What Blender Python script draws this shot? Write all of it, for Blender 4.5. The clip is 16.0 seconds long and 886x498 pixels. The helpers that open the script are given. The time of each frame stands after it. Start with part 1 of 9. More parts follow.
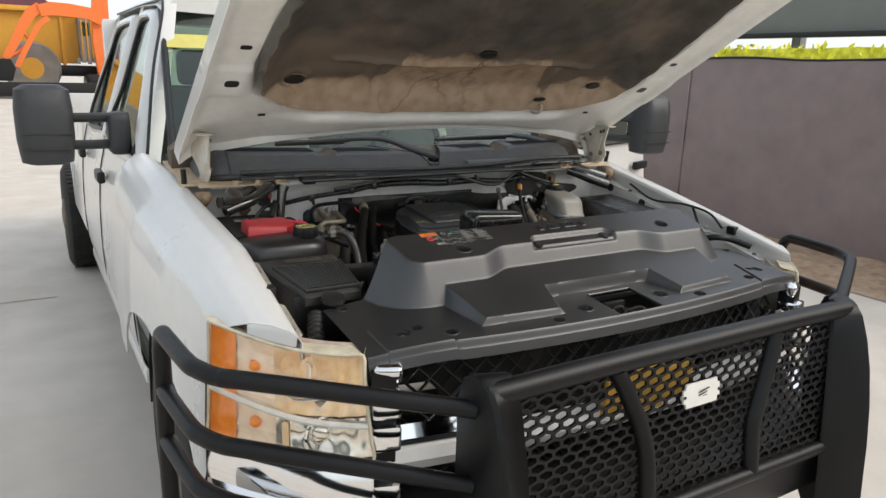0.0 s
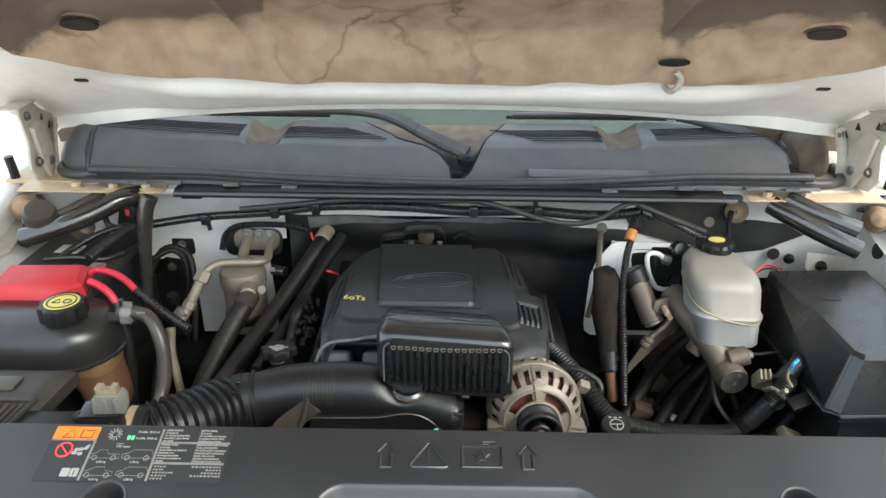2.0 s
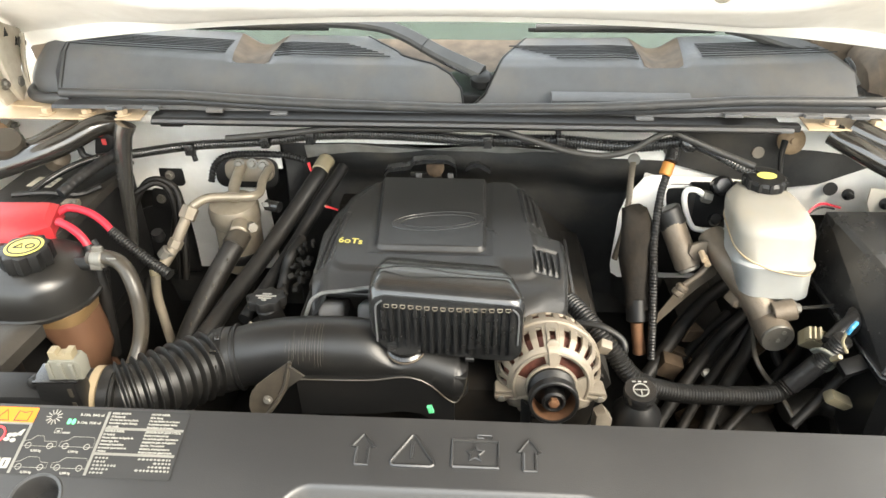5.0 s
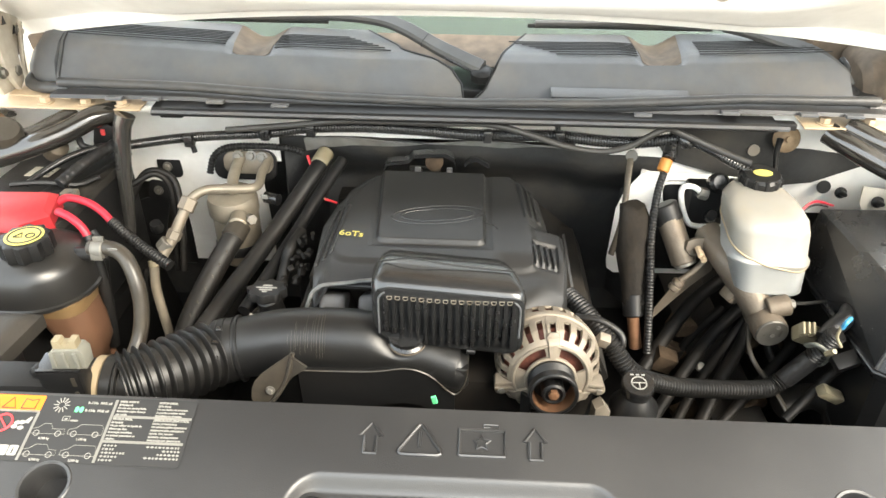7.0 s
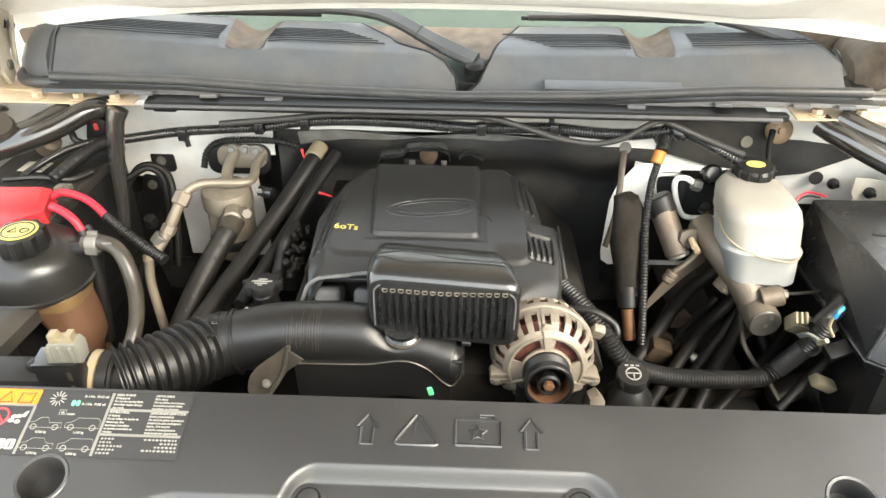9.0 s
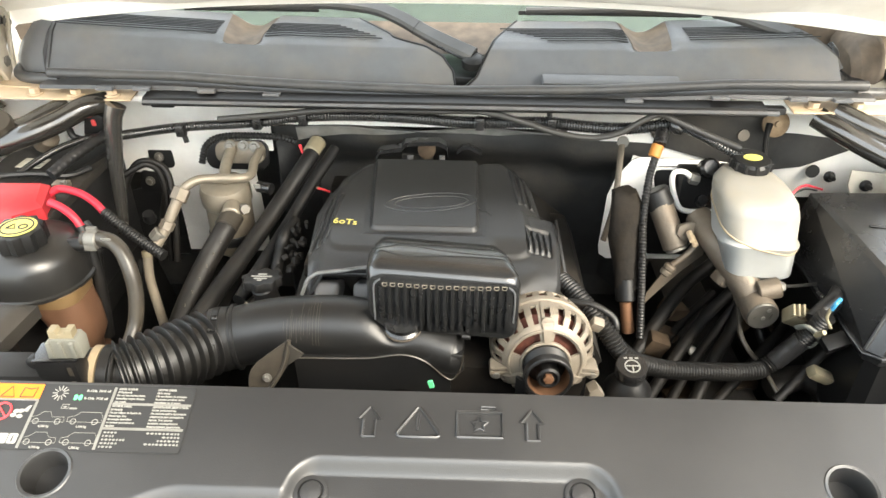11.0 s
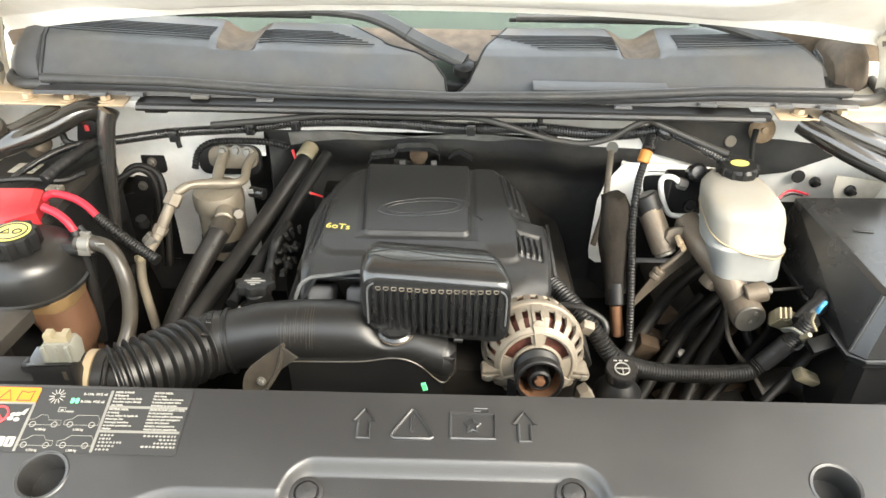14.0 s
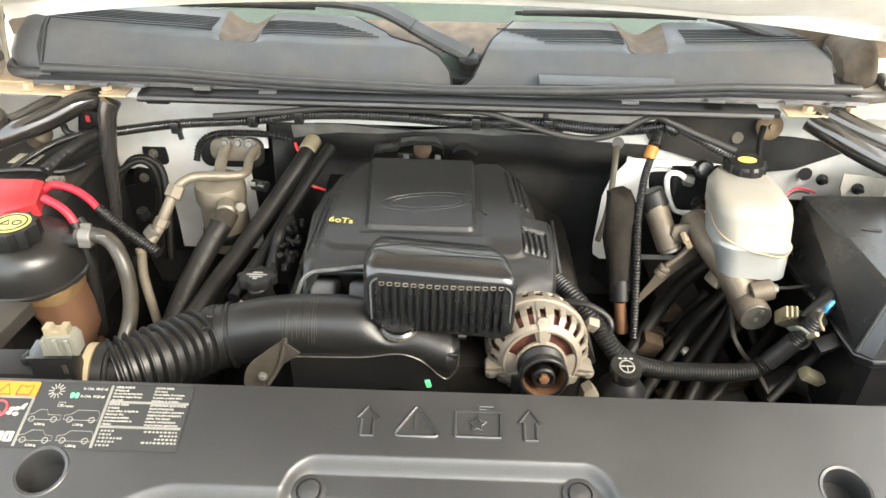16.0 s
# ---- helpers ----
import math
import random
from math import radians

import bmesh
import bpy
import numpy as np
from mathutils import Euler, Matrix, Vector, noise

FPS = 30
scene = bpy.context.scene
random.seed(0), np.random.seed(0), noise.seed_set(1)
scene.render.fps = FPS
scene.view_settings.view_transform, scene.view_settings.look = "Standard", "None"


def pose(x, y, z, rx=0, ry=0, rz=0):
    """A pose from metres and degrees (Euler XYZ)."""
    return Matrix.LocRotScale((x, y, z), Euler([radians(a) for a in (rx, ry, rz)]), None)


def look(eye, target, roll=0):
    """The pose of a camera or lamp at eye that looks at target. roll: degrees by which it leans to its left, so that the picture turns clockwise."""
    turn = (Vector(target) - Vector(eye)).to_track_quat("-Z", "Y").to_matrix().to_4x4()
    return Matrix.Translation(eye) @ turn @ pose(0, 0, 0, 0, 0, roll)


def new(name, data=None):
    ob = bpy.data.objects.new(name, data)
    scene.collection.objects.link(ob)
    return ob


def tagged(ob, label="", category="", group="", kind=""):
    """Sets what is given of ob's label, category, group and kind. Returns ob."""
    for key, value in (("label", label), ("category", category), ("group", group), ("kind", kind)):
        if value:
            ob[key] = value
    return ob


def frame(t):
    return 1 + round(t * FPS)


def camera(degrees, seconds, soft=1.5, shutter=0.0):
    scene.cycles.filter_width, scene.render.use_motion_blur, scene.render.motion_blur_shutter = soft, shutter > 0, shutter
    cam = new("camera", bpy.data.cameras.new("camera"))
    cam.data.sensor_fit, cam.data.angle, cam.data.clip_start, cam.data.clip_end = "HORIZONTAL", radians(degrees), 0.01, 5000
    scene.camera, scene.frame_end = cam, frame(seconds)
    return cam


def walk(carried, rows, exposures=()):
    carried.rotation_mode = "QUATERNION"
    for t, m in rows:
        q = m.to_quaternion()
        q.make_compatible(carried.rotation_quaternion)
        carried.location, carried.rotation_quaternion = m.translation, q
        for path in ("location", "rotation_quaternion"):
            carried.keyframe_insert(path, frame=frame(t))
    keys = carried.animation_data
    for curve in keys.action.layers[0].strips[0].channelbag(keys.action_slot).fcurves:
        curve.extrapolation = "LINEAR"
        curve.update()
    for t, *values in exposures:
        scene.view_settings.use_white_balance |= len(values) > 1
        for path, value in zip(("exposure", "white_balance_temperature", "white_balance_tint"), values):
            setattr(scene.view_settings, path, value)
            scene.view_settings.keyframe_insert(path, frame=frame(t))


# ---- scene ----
cam = camera(63.9, 16.0)
EXPOSURES = [(0.0, 0.45, 6600, 8), (0.5, 0.56, 6450, 7), (1.0, 0.98, 6450, 6), (1.5, 1.46, 6500, 6), (2.0, 1.66, 6250, 5), (2.6, 2.05, 6350, 4), (3.0, 2.30, 6750, 5), (3.8, 2.58, 7100, 6), (5.0, 2.60, 7100, 6), (7.5, 2.70, 7050, 6), (16.0, 2.70, 7050, 6)]
PATH = [
    (0, (-1.315, -2.2034, 1.6688), (-0.319, -0.542, 1.1717), 1.81),
    (0.3, (-1.055, -2.0815, 1.6879), (-0.191, -0.3689, 1.1207), 3.17),
    (0.5, (-0.88, -1.9824, 1.6879), (-0.103, -0.2207, 1.1468), 4.55),
    (1, (-0.425, -1.8039, 1.7238), (0.039, 0.05, 1.1339), 3.38),
    (1.2, (-0.274, -1.721, 1.7435), (0.035, 0.1397, 1.0752), 3.39),
    (1.5, (-0.113, -1.5673, 1.7583), (0.019, 0.3, 1.0548), 1.37),
    (2, (0.002, -1.2619, 1.763), (-0.016, 0.5594, 0.9363), 0.58),
    (2.5, (0.05, -1.1299, 1.7597), (-0.082, 0.6276, 0.8145), 0.01),
    (3, (0.064, -1.0961, 1.7524), (-0.095, 0.6205, 0.7377), -0.84),
    (3.5, (0.052, -1.0913, 1.7492), (-0.078, 0.622, 0.7256), -0.40),
    (4, (0.047, -1.0945, 1.7443), (-0.076, 0.6177, 0.7168), -0.19),
    (4.5, (0.042, -1.1034, 1.7467), (-0.073, 0.6066, 0.7162), -0.28),
    (5, (0.041, -1.1076, 1.7408), (-0.064, 0.5927, 0.6918), -0.46),
    (7.5, (0.018, -1.1176, 1.7412), (-0.038, 0.5751, 0.6774), 1.11),
    (8, (0.017, -1.1165, 1.7432), (-0.025, 0.5665, 0.6638), 1.33),
    (8.5, (0.02, -1.1186, 1.7423), (-0.025, 0.5666, 0.6658), 1.03),
    (9, (0.021, -1.1206, 1.7404), (-0.033, 0.5667, 0.6688), 0.61),
    (11.5, (0.013, -1.1287, 1.7387), (-0.026, 0.5533, 0.6583), 0.64),
    (12, (0.007, -1.1347, 1.7389), (-0.019, 0.5558, 0.6712), 1.16),
    (12.5, (0.007, -1.1366, 1.742), (-0.013, 0.5582, 0.6821), 1.27),
    (13, (0.01, -1.1355, 1.744), (-0.016, 0.5582, 0.6811), 1.06),
    (13.5, (0.012, -1.1374, 1.746), (-0.001, 0.5562, 0.6812), 1.28),
    (14, (0.014, -1.1355, 1.745), (-0.002, 0.555, 0.6763), 0.97),
    (14.5, (0.016, -1.1336, 1.7429), (-0.008, 0.5591, 0.6781), 0.76),
    (15, (0.012, -1.1306, 1.7408), (-0.016, 0.5588, 0.6701), 0.86),
    (15.5, (0.007, -1.1287, 1.7397), (-0.032, 0.5533, 0.6583), 0.94),
    (16, (0.008, -1.1256, 1.7406), (-0.008, 0.5553, 0.6582), 1.47),
]
walk(cam, [(t, look(eye, target, roll)) for t, eye, target, roll in PATH], EXPOSURES)

# ---- light ----
world = bpy.data.worlds.new("overcast")
scene.world = world
world.use_nodes = True
_n = world.node_tree.nodes
_sky = _n.new("ShaderNodeTexSky")
_sky.sky_type = "NISHITA"
_sky.sun_disc = False
_sky.sun_elevation = radians(39.6)
_sky.sun_rotation = radians(131)
_sky.air_density, _sky.dust_density, _sky.ozone_density = 1.0, 3.0, 1.0
_haze = _n.new("ShaderNodeMix")
_haze.data_type = "RGBA"
_haze.inputs["Factor"].default_value = 0.55
_haze.inputs[7].default_value = (6.6, 7.0, 7.4, 1)
world.node_tree.links.new(_sky.outputs[0], _haze.inputs[6])
world.node_tree.links.new(_haze.outputs[2], _n["Background"].inputs[0])
_n["Background"].inputs[1].default_value = 0.15
sun_data = bpy.data.lights.new("sun", "SUN")
sun_data.energy, sun_data.angle, sun_data.color = 1.3, radians(32), (1.0, 0.95, 0.89)
sun_ob = new("sun", sun_data)
sun_ob.matrix_world = look((4.3, -3.7, 4.7), (0, 0, 0))

# ---- materials ----


def mat(name, col, rough=0.5, metal=0.0, var=0.12, scale=30.0, bump=0.0, bscale=200.0, dirt=None, dirt_amt=0.4, dscale=6.0, coat=0.0, spec=0.5, trans=0.0, ior=1.45, sss=0.0, island=0.0):
    """A surface with colour variation at two scales, roughness wear, fine relief and optional dirt."""
    m = bpy.data.materials.new(name)
    m.use_nodes = True
    nt = m.node_tree
    N, L = nt.nodes, nt.links
    b = N["Principled BSDF"]
    b.inputs["Metallic"].default_value = metal
    b.inputs["Specular IOR Level"].default_value = spec
    b.inputs["Coat Weight"].default_value = coat
    b.inputs["Coat Roughness"].default_value = 0.08
    b.inputs["Transmission Weight"].default_value = trans
    b.inputs["IOR"].default_value = ior
    b.inputs["Subsurface Weight"].default_value = sss
    b.inputs["Subsurface Radius"].default_value = (0.02, 0.02, 0.015)
    geo = N.new("ShaderNodeNewGeometry")
    n1 = N.new("ShaderNodeTexNoise")
    n1.inputs["Scale"].default_value, n1.inputs["Detail"].default_value = scale, 6.0
    L.new(geo.outputs["Position"], n1.inputs["Vector"])
    r1 = N.new("ShaderNodeValToRGB")
    r1.color_ramp.elements[0].position, r1.color_ramp.elements[1].position = 0.3, 0.7
    lo, hi = [max(0.0, c * (1 - var)) for c in col], [min(1.0, c * (1 + var)) for c in col]
    r1.color_ramp.elements[0].color, r1.color_ramp.elements[1].color = (*lo, 1), (*hi, 1)
    L.new(n1.outputs["Fac"], r1.inputs["Fac"])
    out = r1.outputs["Color"]
    n2 = N.new("ShaderNodeTexNoise")
    n2.inputs["Scale"].default_value, n2.inputs["Detail"].default_value = dscale, 8.0
    n2.inputs["Roughness"].default_value = 0.65
    L.new(geo.outputs["Position"], n2.inputs["Vector"])
    if dirt:
        r2 = N.new("ShaderNodeValToRGB")
        r2.color_ramp.elements[0].position, r2.color_ramp.elements[1].position = 0.45, 0.75
        r2.color_ramp.elements[0].color, r2.color_ramp.elements[1].color = (0, 0, 0, 1), (dirt_amt, dirt_amt, dirt_amt, 1)
        L.new(n2.outputs["Fac"], r2.inputs["Fac"])
        mx = N.new("ShaderNodeMix")
        mx.data_type = "RGBA"
        L.new(r2.outputs["Color"], mx.inputs["Factor"])
        L.new(out, mx.inputs[6])
        mx.inputs[7].default_value = (*dirt, 1)
        out = mx.outputs[2]
    L.new(out, b.inputs["Base Color"])
    mr = N.new("ShaderNodeMapRange")
    mr.inputs["To Min"].default_value, mr.inputs["To Max"].default_value = max(0.02, rough * 0.8), min(1.0, rough * 1.25)
    L.new(n2.outputs["Fac"], mr.inputs["Value"])
    L.new(mr.outputs["Result"], b.inputs["Roughness"])
    if bump:
        n3 = N.new("ShaderNodeTexNoise")
        n3.inputs["Scale"].default_value, n3.inputs["Detail"].default_value = bscale, 3.0
        L.new(geo.outputs["Position"], n3.inputs["Vector"])
        bp = N.new("ShaderNodeBump")
        bp.inputs["Strength"].default_value, bp.inputs["Distance"].default_value = bump, 0.002
        L.new(n3.outputs["Fac"], bp.inputs["Height"])
        L.new(bp.outputs["Normal"], b.inputs["Normal"])
    return m


PAINT = mat("white_paint", (0.61, 0.597, 0.572), 0.28, var=0.02, coat=0.5, dirt=(0.53, 0.49, 0.43), dirt_amt=0.28, dscale=3)
PAINT_BAY = mat("white_paint_dusty", (0.80, 0.785, 0.745), 0.42, var=0.05, dirt=(0.56, 0.47, 0.36), dirt_amt=0.3, dscale=9, bump=0.1)
PAINT_HOOD = mat("white_paint_underside", (0.87, 0.85, 0.80), 0.38, var=0.03, dirt=(0.55, 0.49, 0.4), dirt_amt=0.3, dscale=7)


def felt():
    """Dark quilted felt; tan dust lies on its rear half in uneven patches."""
    m = mat("hood_felt", (0.100, 0.088, 0.076), 0.95, var=0.22, scale=14, bump=0.6, bscale=420, spec=0.1)
    nt = m.node_tree
    N, L = nt.nodes, nt.links
    b = N["Principled BSDF"]
    base = b.inputs["Base Color"].links[0].from_socket
    geo = N.new("ShaderNodeNewGeometry")
    sub = N.new("ShaderNodeVectorMath")
    sub.operation = "SUBTRACT"
    sub.inputs[1].default_value = (0, 0.10, 1.44)
    L.new(geo.outputs["Position"], sub.inputs[0])
    dot = N.new("ShaderNodeVectorMath")
    dot.operation = "DOT_PRODUCT"
    dot.inputs[1].default_value = (0.0, -0.855, 0.519)
    L.new(sub.outputs[0], dot.inputs[0])
    def math_node(op, a, c=None, d=None):
        q = N.new("ShaderNodeMath")
        q.operation = op
        for k, v in enumerate((a, c, d)):
            if v is None:
                continue
            if isinstance(v, float):
                q.inputs[k].default_value = v
            else:
                L.new(v, q.inputs[k])
        return q.outputs[0]

    def stain(scale, detail, rough):
        q = N.new("ShaderNodeTexNoise")
        q.inputs["Scale"].default_value, q.inputs["Detail"].default_value, q.inputs["Roughness"].default_value = scale, detail, rough
        L.new(geo.outputs["Position"], q.inputs["Vector"])
        return q.outputs["Fac"]

    sx = N.new("ShaderNodeSeparateXYZ")
    L.new(geo.outputs["Position"], sx.inputs[0])
    # how far forward the dust reaches, across the hood
    reach = N.new("ShaderNodeValToRGB")
    stops = ((0.08, 0.262), (0.30, 0.270), (0.325, 0.405), (0.80, 0.400), (0.835, 0.250), (0.87, 0.215), (0.91, 0.262), (0.98, 0.300))
    while len(reach.color_ramp.elements) < len(stops):
        reach.color_ramp.elements.new(0.5)
    for e, (p, v) in zip(reach.color_ramp.elements, stops):
        e.position, e.color = p, (v, v, v, 1)
    L.new(math_node("MULTIPLY_ADD", sx.outputs["X"], 0.85, 0.55), reach.inputs["Fac"])
    edge = math_node("MULTIPLY_ADD", stain(9.0, 9.0, 0.66), 0.13, -0.065)
    gap = math_node("SUBTRACT", math_node("ADD", reach.outputs["Color"], edge), dot.outputs["Value"])
    r = N.new("ShaderNodeMapRange")
    r.interpolation_type = "SMOOTHSTEP"
    r.inputs["From Min"].default_value, r.inputs["From Max"].default_value = -0.012, 0.020
    r.inputs["To Max"].default_value = 0.95
    L.new(gap, r.inputs["Value"])
    # thinner dust fades out further forward
    thin = N.new("ShaderNodeMapRange")
    thin.interpolation_type = "SMOOTHSTEP"
    thin.inputs["From Min"].default_value, thin.inputs["From Max"].default_value = 0.0, 0.26
    thin.inputs["To Max"].default_value = 0.78
    L.new(math_node("MULTIPLY_ADD", stain(3.4, 6.0, 0.55), 0.9, math_node("MULTIPLY_ADD", dot.outputs["Value"], -0.40, -0.16)), thin.inputs["Value"])
    worn = N.new("ShaderNodeMix")
    worn.data_type = "RGBA"
    L.new(thin.outputs["Result"], worn.inputs["Factor"])
    L.new(base, worn.inputs[6])
    worn.inputs[7].default_value = (0.215, 0.164, 0.124, 1)
    base = worn.outputs[2]
    n2 = N.new("ShaderNodeTexNoise")
    n2.inputs["Scale"].default_value, n2.inputs["Detail"].default_value = 22.0, 8.0
    L.new(geo.outputs["Position"], n2.inputs["Vector"])
    t = N.new("ShaderNodeValToRGB")
    t.color_ramp.elements[0].position, t.color_ramp.elements[1].position = 0.35, 0.6
    t.color_ramp.elements[0].color, t.color_ramp.elements[1].color = (0.385, 0.272, 0.184, 1), (0.480, 0.352, 0.246, 1)
    L.new(n2.outputs["Fac"], t.inputs["Fac"])
    mx = N.new("ShaderNodeMix")
    mx.data_type = "RGBA"
    L.new(r.outputs["Result"], mx.inputs["Factor"])
    L.new(base, mx.inputs[6])
    n4 = N.new("ShaderNodeTexNoise")
    n4.inputs["Scale"].default_value, n4.inputs["Detail"].default_value = 3.0, 5.0
    L.new(geo.outputs["Position"], n4.inputs["Vector"])
    add = N.new("ShaderNodeMix")
    add.data_type = "VECTOR"
    add.inputs[0].default_value = 0.38
    L.new(geo.outputs["Position"], add.inputs[4])
    L.new(n4.outputs["Color"], add.inputs[5])
    vor = N.new("ShaderNodeTexVoronoi")
    vor.feature = "DISTANCE_TO_EDGE"
    vor.inputs["Scale"].default_value = 7.0
    L.new(add.outputs[1], vor.inputs["Vector"])
    cr = N.new("ShaderNodeValToRGB")
    cr.color_ramp.elements[0].position, cr.color_ramp.elements[1].position = 0.0, 0.045
    cr.color_ramp.elements[0].color, cr.color_ramp.elements[1].color = (0.46, 0.42, 0.38, 1), (1, 1, 1, 1)
    L.new(vor.outputs["Distance"], cr.inputs["Fac"])
    mul = N.new("ShaderNodeMix")
    mul.data_type, mul.blend_type = "RGBA", "MULTIPLY"
    few = N.new("ShaderNodeMapRange")
    few.inputs["From Min"].default_value, few.inputs["From Max"].default_value = 0.50, 0.64
    L.new(n4.outputs["Fac"], few.inputs["Value"])
    L.new(few.outputs["Result"], mul.inputs["Factor"])
    L.new(t.outputs["Color"], mul.inputs[6])
    L.new(cr.outputs["Color"], mul.inputs[7])
    L.new(mul.outputs[2], mx.inputs[7])
    L.new(mx.outputs[2], b.inputs["Base Color"])
    return m


FELT = felt()
TAN_STEEL = mat("dusty_tan_steel", (0.50, 0.375, 0.245), 0.5, var=0.12, dirt=(0.58, 0.47, 0.34), dirt_amt=0.6, dscale=20)
COVER = mat("charcoal_plastic", (0.0118, 0.0117, 0.0120), 0.42, var=0.06, scale=60, bump=0.14, bscale=900, dirt=(0.042, 0.039, 0.035), dirt_amt=0.22, dscale=6, spec=1.0)
COWL = mat("weathered_grey_plastic", (0.097, 0.0995, 0.104), 0.5, var=0.1, scale=25, bump=0.25, bscale=700, dirt=(0.165, 0.138, 0.105), dirt_amt=0.52, dscale=7)
COWL_DUST = mat("dusty_brown_plastic", (0.105, 0.078, 0.055), 0.7, var=0.3, scale=40, dirt=(0.06, 0.052, 0.045), dirt_amt=0.7, dscale=15)
BLACK = mat("black_plastic", (0.0095, 0.0095, 0.0097), 0.40, var=0.15, bump=0.12, bscale=500, dirt=(0.026, 0.022, 0.018), dirt_amt=0.25, dscale=12, spec=0.4)
BLACK_GLOSS = mat("satin_black_plastic", (0.013, 0.013, 0.0133), 0.26, var=0.08, bump=0.05, bscale=600, dirt=(0.024, 0.022, 0.019), dirt_amt=0.25, dscale=14, spec=0.85)
ENGINE_BLACK = mat("engine_cover_plastic", (0.0185, 0.0186, 0.0186), 0.36, var=0.12, bump=0.25, bscale=1100, dirt=(0.024, 0.023, 0.0215), dirt_amt=0.3, dscale=10, spec=0.65)
RUBBER = mat("rubber", (0.010, 0.0098, 0.0095), 0.42, var=0.15, bump=0.15, bscale=400, dirt=(0.032, 0.027, 0.022), dirt_amt=0.3, dscale=18, spec=0.45)
GREY_CABLE = mat("grey_cable_jacket", (0.034, 0.033, 0.031), 0.5, var=0.12, dirt=(0.075, 0.066, 0.054), dirt_amt=0.4, dscale=20)
RESO = mat("polished_black_plastic", (0.016, 0.0165, 0.017), 0.24, var=0.1, bump=0.04, bscale=600, dirt=(0.05, 0.047, 0.043), dirt_amt=0.25, dscale=14, coat=0.25, spec=0.9)
# pale grey that puts the lip's highlight into its colour
LIP = mat("pale_highlight_plastic", (0.16, 0.16, 0.155), 0.3, var=0.25, scale=60, spec=0.8)
GRIME = mat("oily_black_hose", (0.0075, 0.0072, 0.0068), 0.5, var=0.25, dirt=(0.030, 0.023, 0.017), dirt_amt=0.5, dscale=16, spec=0.3)
BROWN_GRIME = mat("caked_brown_grime", (0.050, 0.034, 0.022), 0.85, var=0.35, scale=50, bump=0.8, bscale=90, dirt=(0.09, 0.066, 0.044), dirt_amt=0.6, dscale=20, spec=0.2)
PLUG = mat("dark_machined_steel", (0.085, 0.080, 0.070), 0.45, metal=0.4, var=0.15)
SEAL = mat("weathered_seal_rubber", (0.045, 0.045, 0.0455), 0.42, var=0.15, bump=0.15, bscale=400, dirt=(0.11, 0.098, 0.08), dirt_amt=0.45, dscale=14)
CONDUIT = mat("grey_corrugated_plastic", (0.022, 0.0223, 0.0225), 0.22, var=0.12, dirt=(0.055, 0.050, 0.043), dirt_amt=0.35, dscale=20, spec=1.0)
PAD_DUST = mat("dusty_pad_edge", (0.19, 0.185, 0.172), 0.7, var=0.3, scale=30, bump=0.4, bscale=120, dirt=(0.22, 0.185, 0.14), dirt_amt=0.75, dscale=9)
LENS_PALE = mat("pale_lens_bar", (0.70, 0.68, 0.63), 0.2, var=0.08)
HOSE = mat("dusty_hose_rubber", (0.040, 0.035, 0.028), 0.32, var=0.15, dirt=(0.09, 0.075, 0.057), dirt_amt=0.45, dscale=22)
HOSE_DARK = mat("dark_hose_rubber", (0.0085, 0.0076, 0.0066), 0.5, var=0.15, dirt=(0.030, 0.024, 0.018), dirt_amt=0.45, dscale=20)
ROD = mat("polished_dark_steel", (0.13, 0.125, 0.118), 0.16, metal=0.75, var=0.2, dirt=(0.10, 0.085, 0.065), dirt_amt=0.25, dscale=14)
GLOSS_TUBE = mat("glossy_dark_tube", (0.02, 0.0185, 0.0165), 0.14, var=0.2, dirt=(0.10, 0.085, 0.065), dirt_amt=0.22, dscale=14, coat=0.5, spec=0.9)
BOOT = mat("dusty_brown_boot", (0.011, 0.0088, 0.0066), 0.8, var=0.3, scale=60, bump=0.5, bscale=140, dirt=(0.032, 0.024, 0.016), dirt_amt=0.6, dscale=18, spec=0.3)
HINGE = mat("dusty_white_steel", (0.54, 0.505, 0.43), 0.5, var=0.12, scale=22, dirt=(0.29, 0.215, 0.135), dirt_amt=0.7, dscale=14, bump=0.15)
TAPE = mat("black_cloth_tape", (0.014, 0.014, 0.0145), 0.38, var=0.25, scale=90, bump=0.6, bscale=160, dirt=(0.034, 0.028, 0.022), dirt_amt=0.4, dscale=25)
DUSTY_LID = mat("dust_coated_plastic", (0.020, 0.0185, 0.0165), 0.55, var=0.2, scale=40, bump=0.2, dirt=(0.048, 0.041, 0.032), dirt_amt=0.6, dscale=9)
DUCT = mat("moulded_duct_plastic", (0.0080, 0.0080, 0.0081), 0.40, var=0.12, bump=0.1, bscale=500, dirt=(0.026, 0.024, 0.020), dirt_amt=0.4, dscale=11, spec=0.65)
LEAF = mat("dusty_taupe_steel", (0.032, 0.027, 0.021), 0.45, metal=0.1, var=0.2, dirt=(0.085, 0.07, 0.052), dirt_amt=0.6, dscale=22)
PAD = mat("firewall_pad", (0.026, 0.026, 0.0255), 0.75, var=0.4, scale=12, bump=0.4, bscale=120, dirt=(0.12, 0.10, 0.075), dirt_amt=0.6, dscale=4)
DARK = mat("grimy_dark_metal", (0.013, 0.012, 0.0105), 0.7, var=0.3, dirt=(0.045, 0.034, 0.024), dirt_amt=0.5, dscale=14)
ALU = mat("cast_aluminium", (0.235, 0.205, 0.165), 0.5, metal=0.35, var=0.14, bump=0.35, bscale=300, dirt=(0.24, 0.19, 0.135), dirt_amt=0.7, dscale=16)
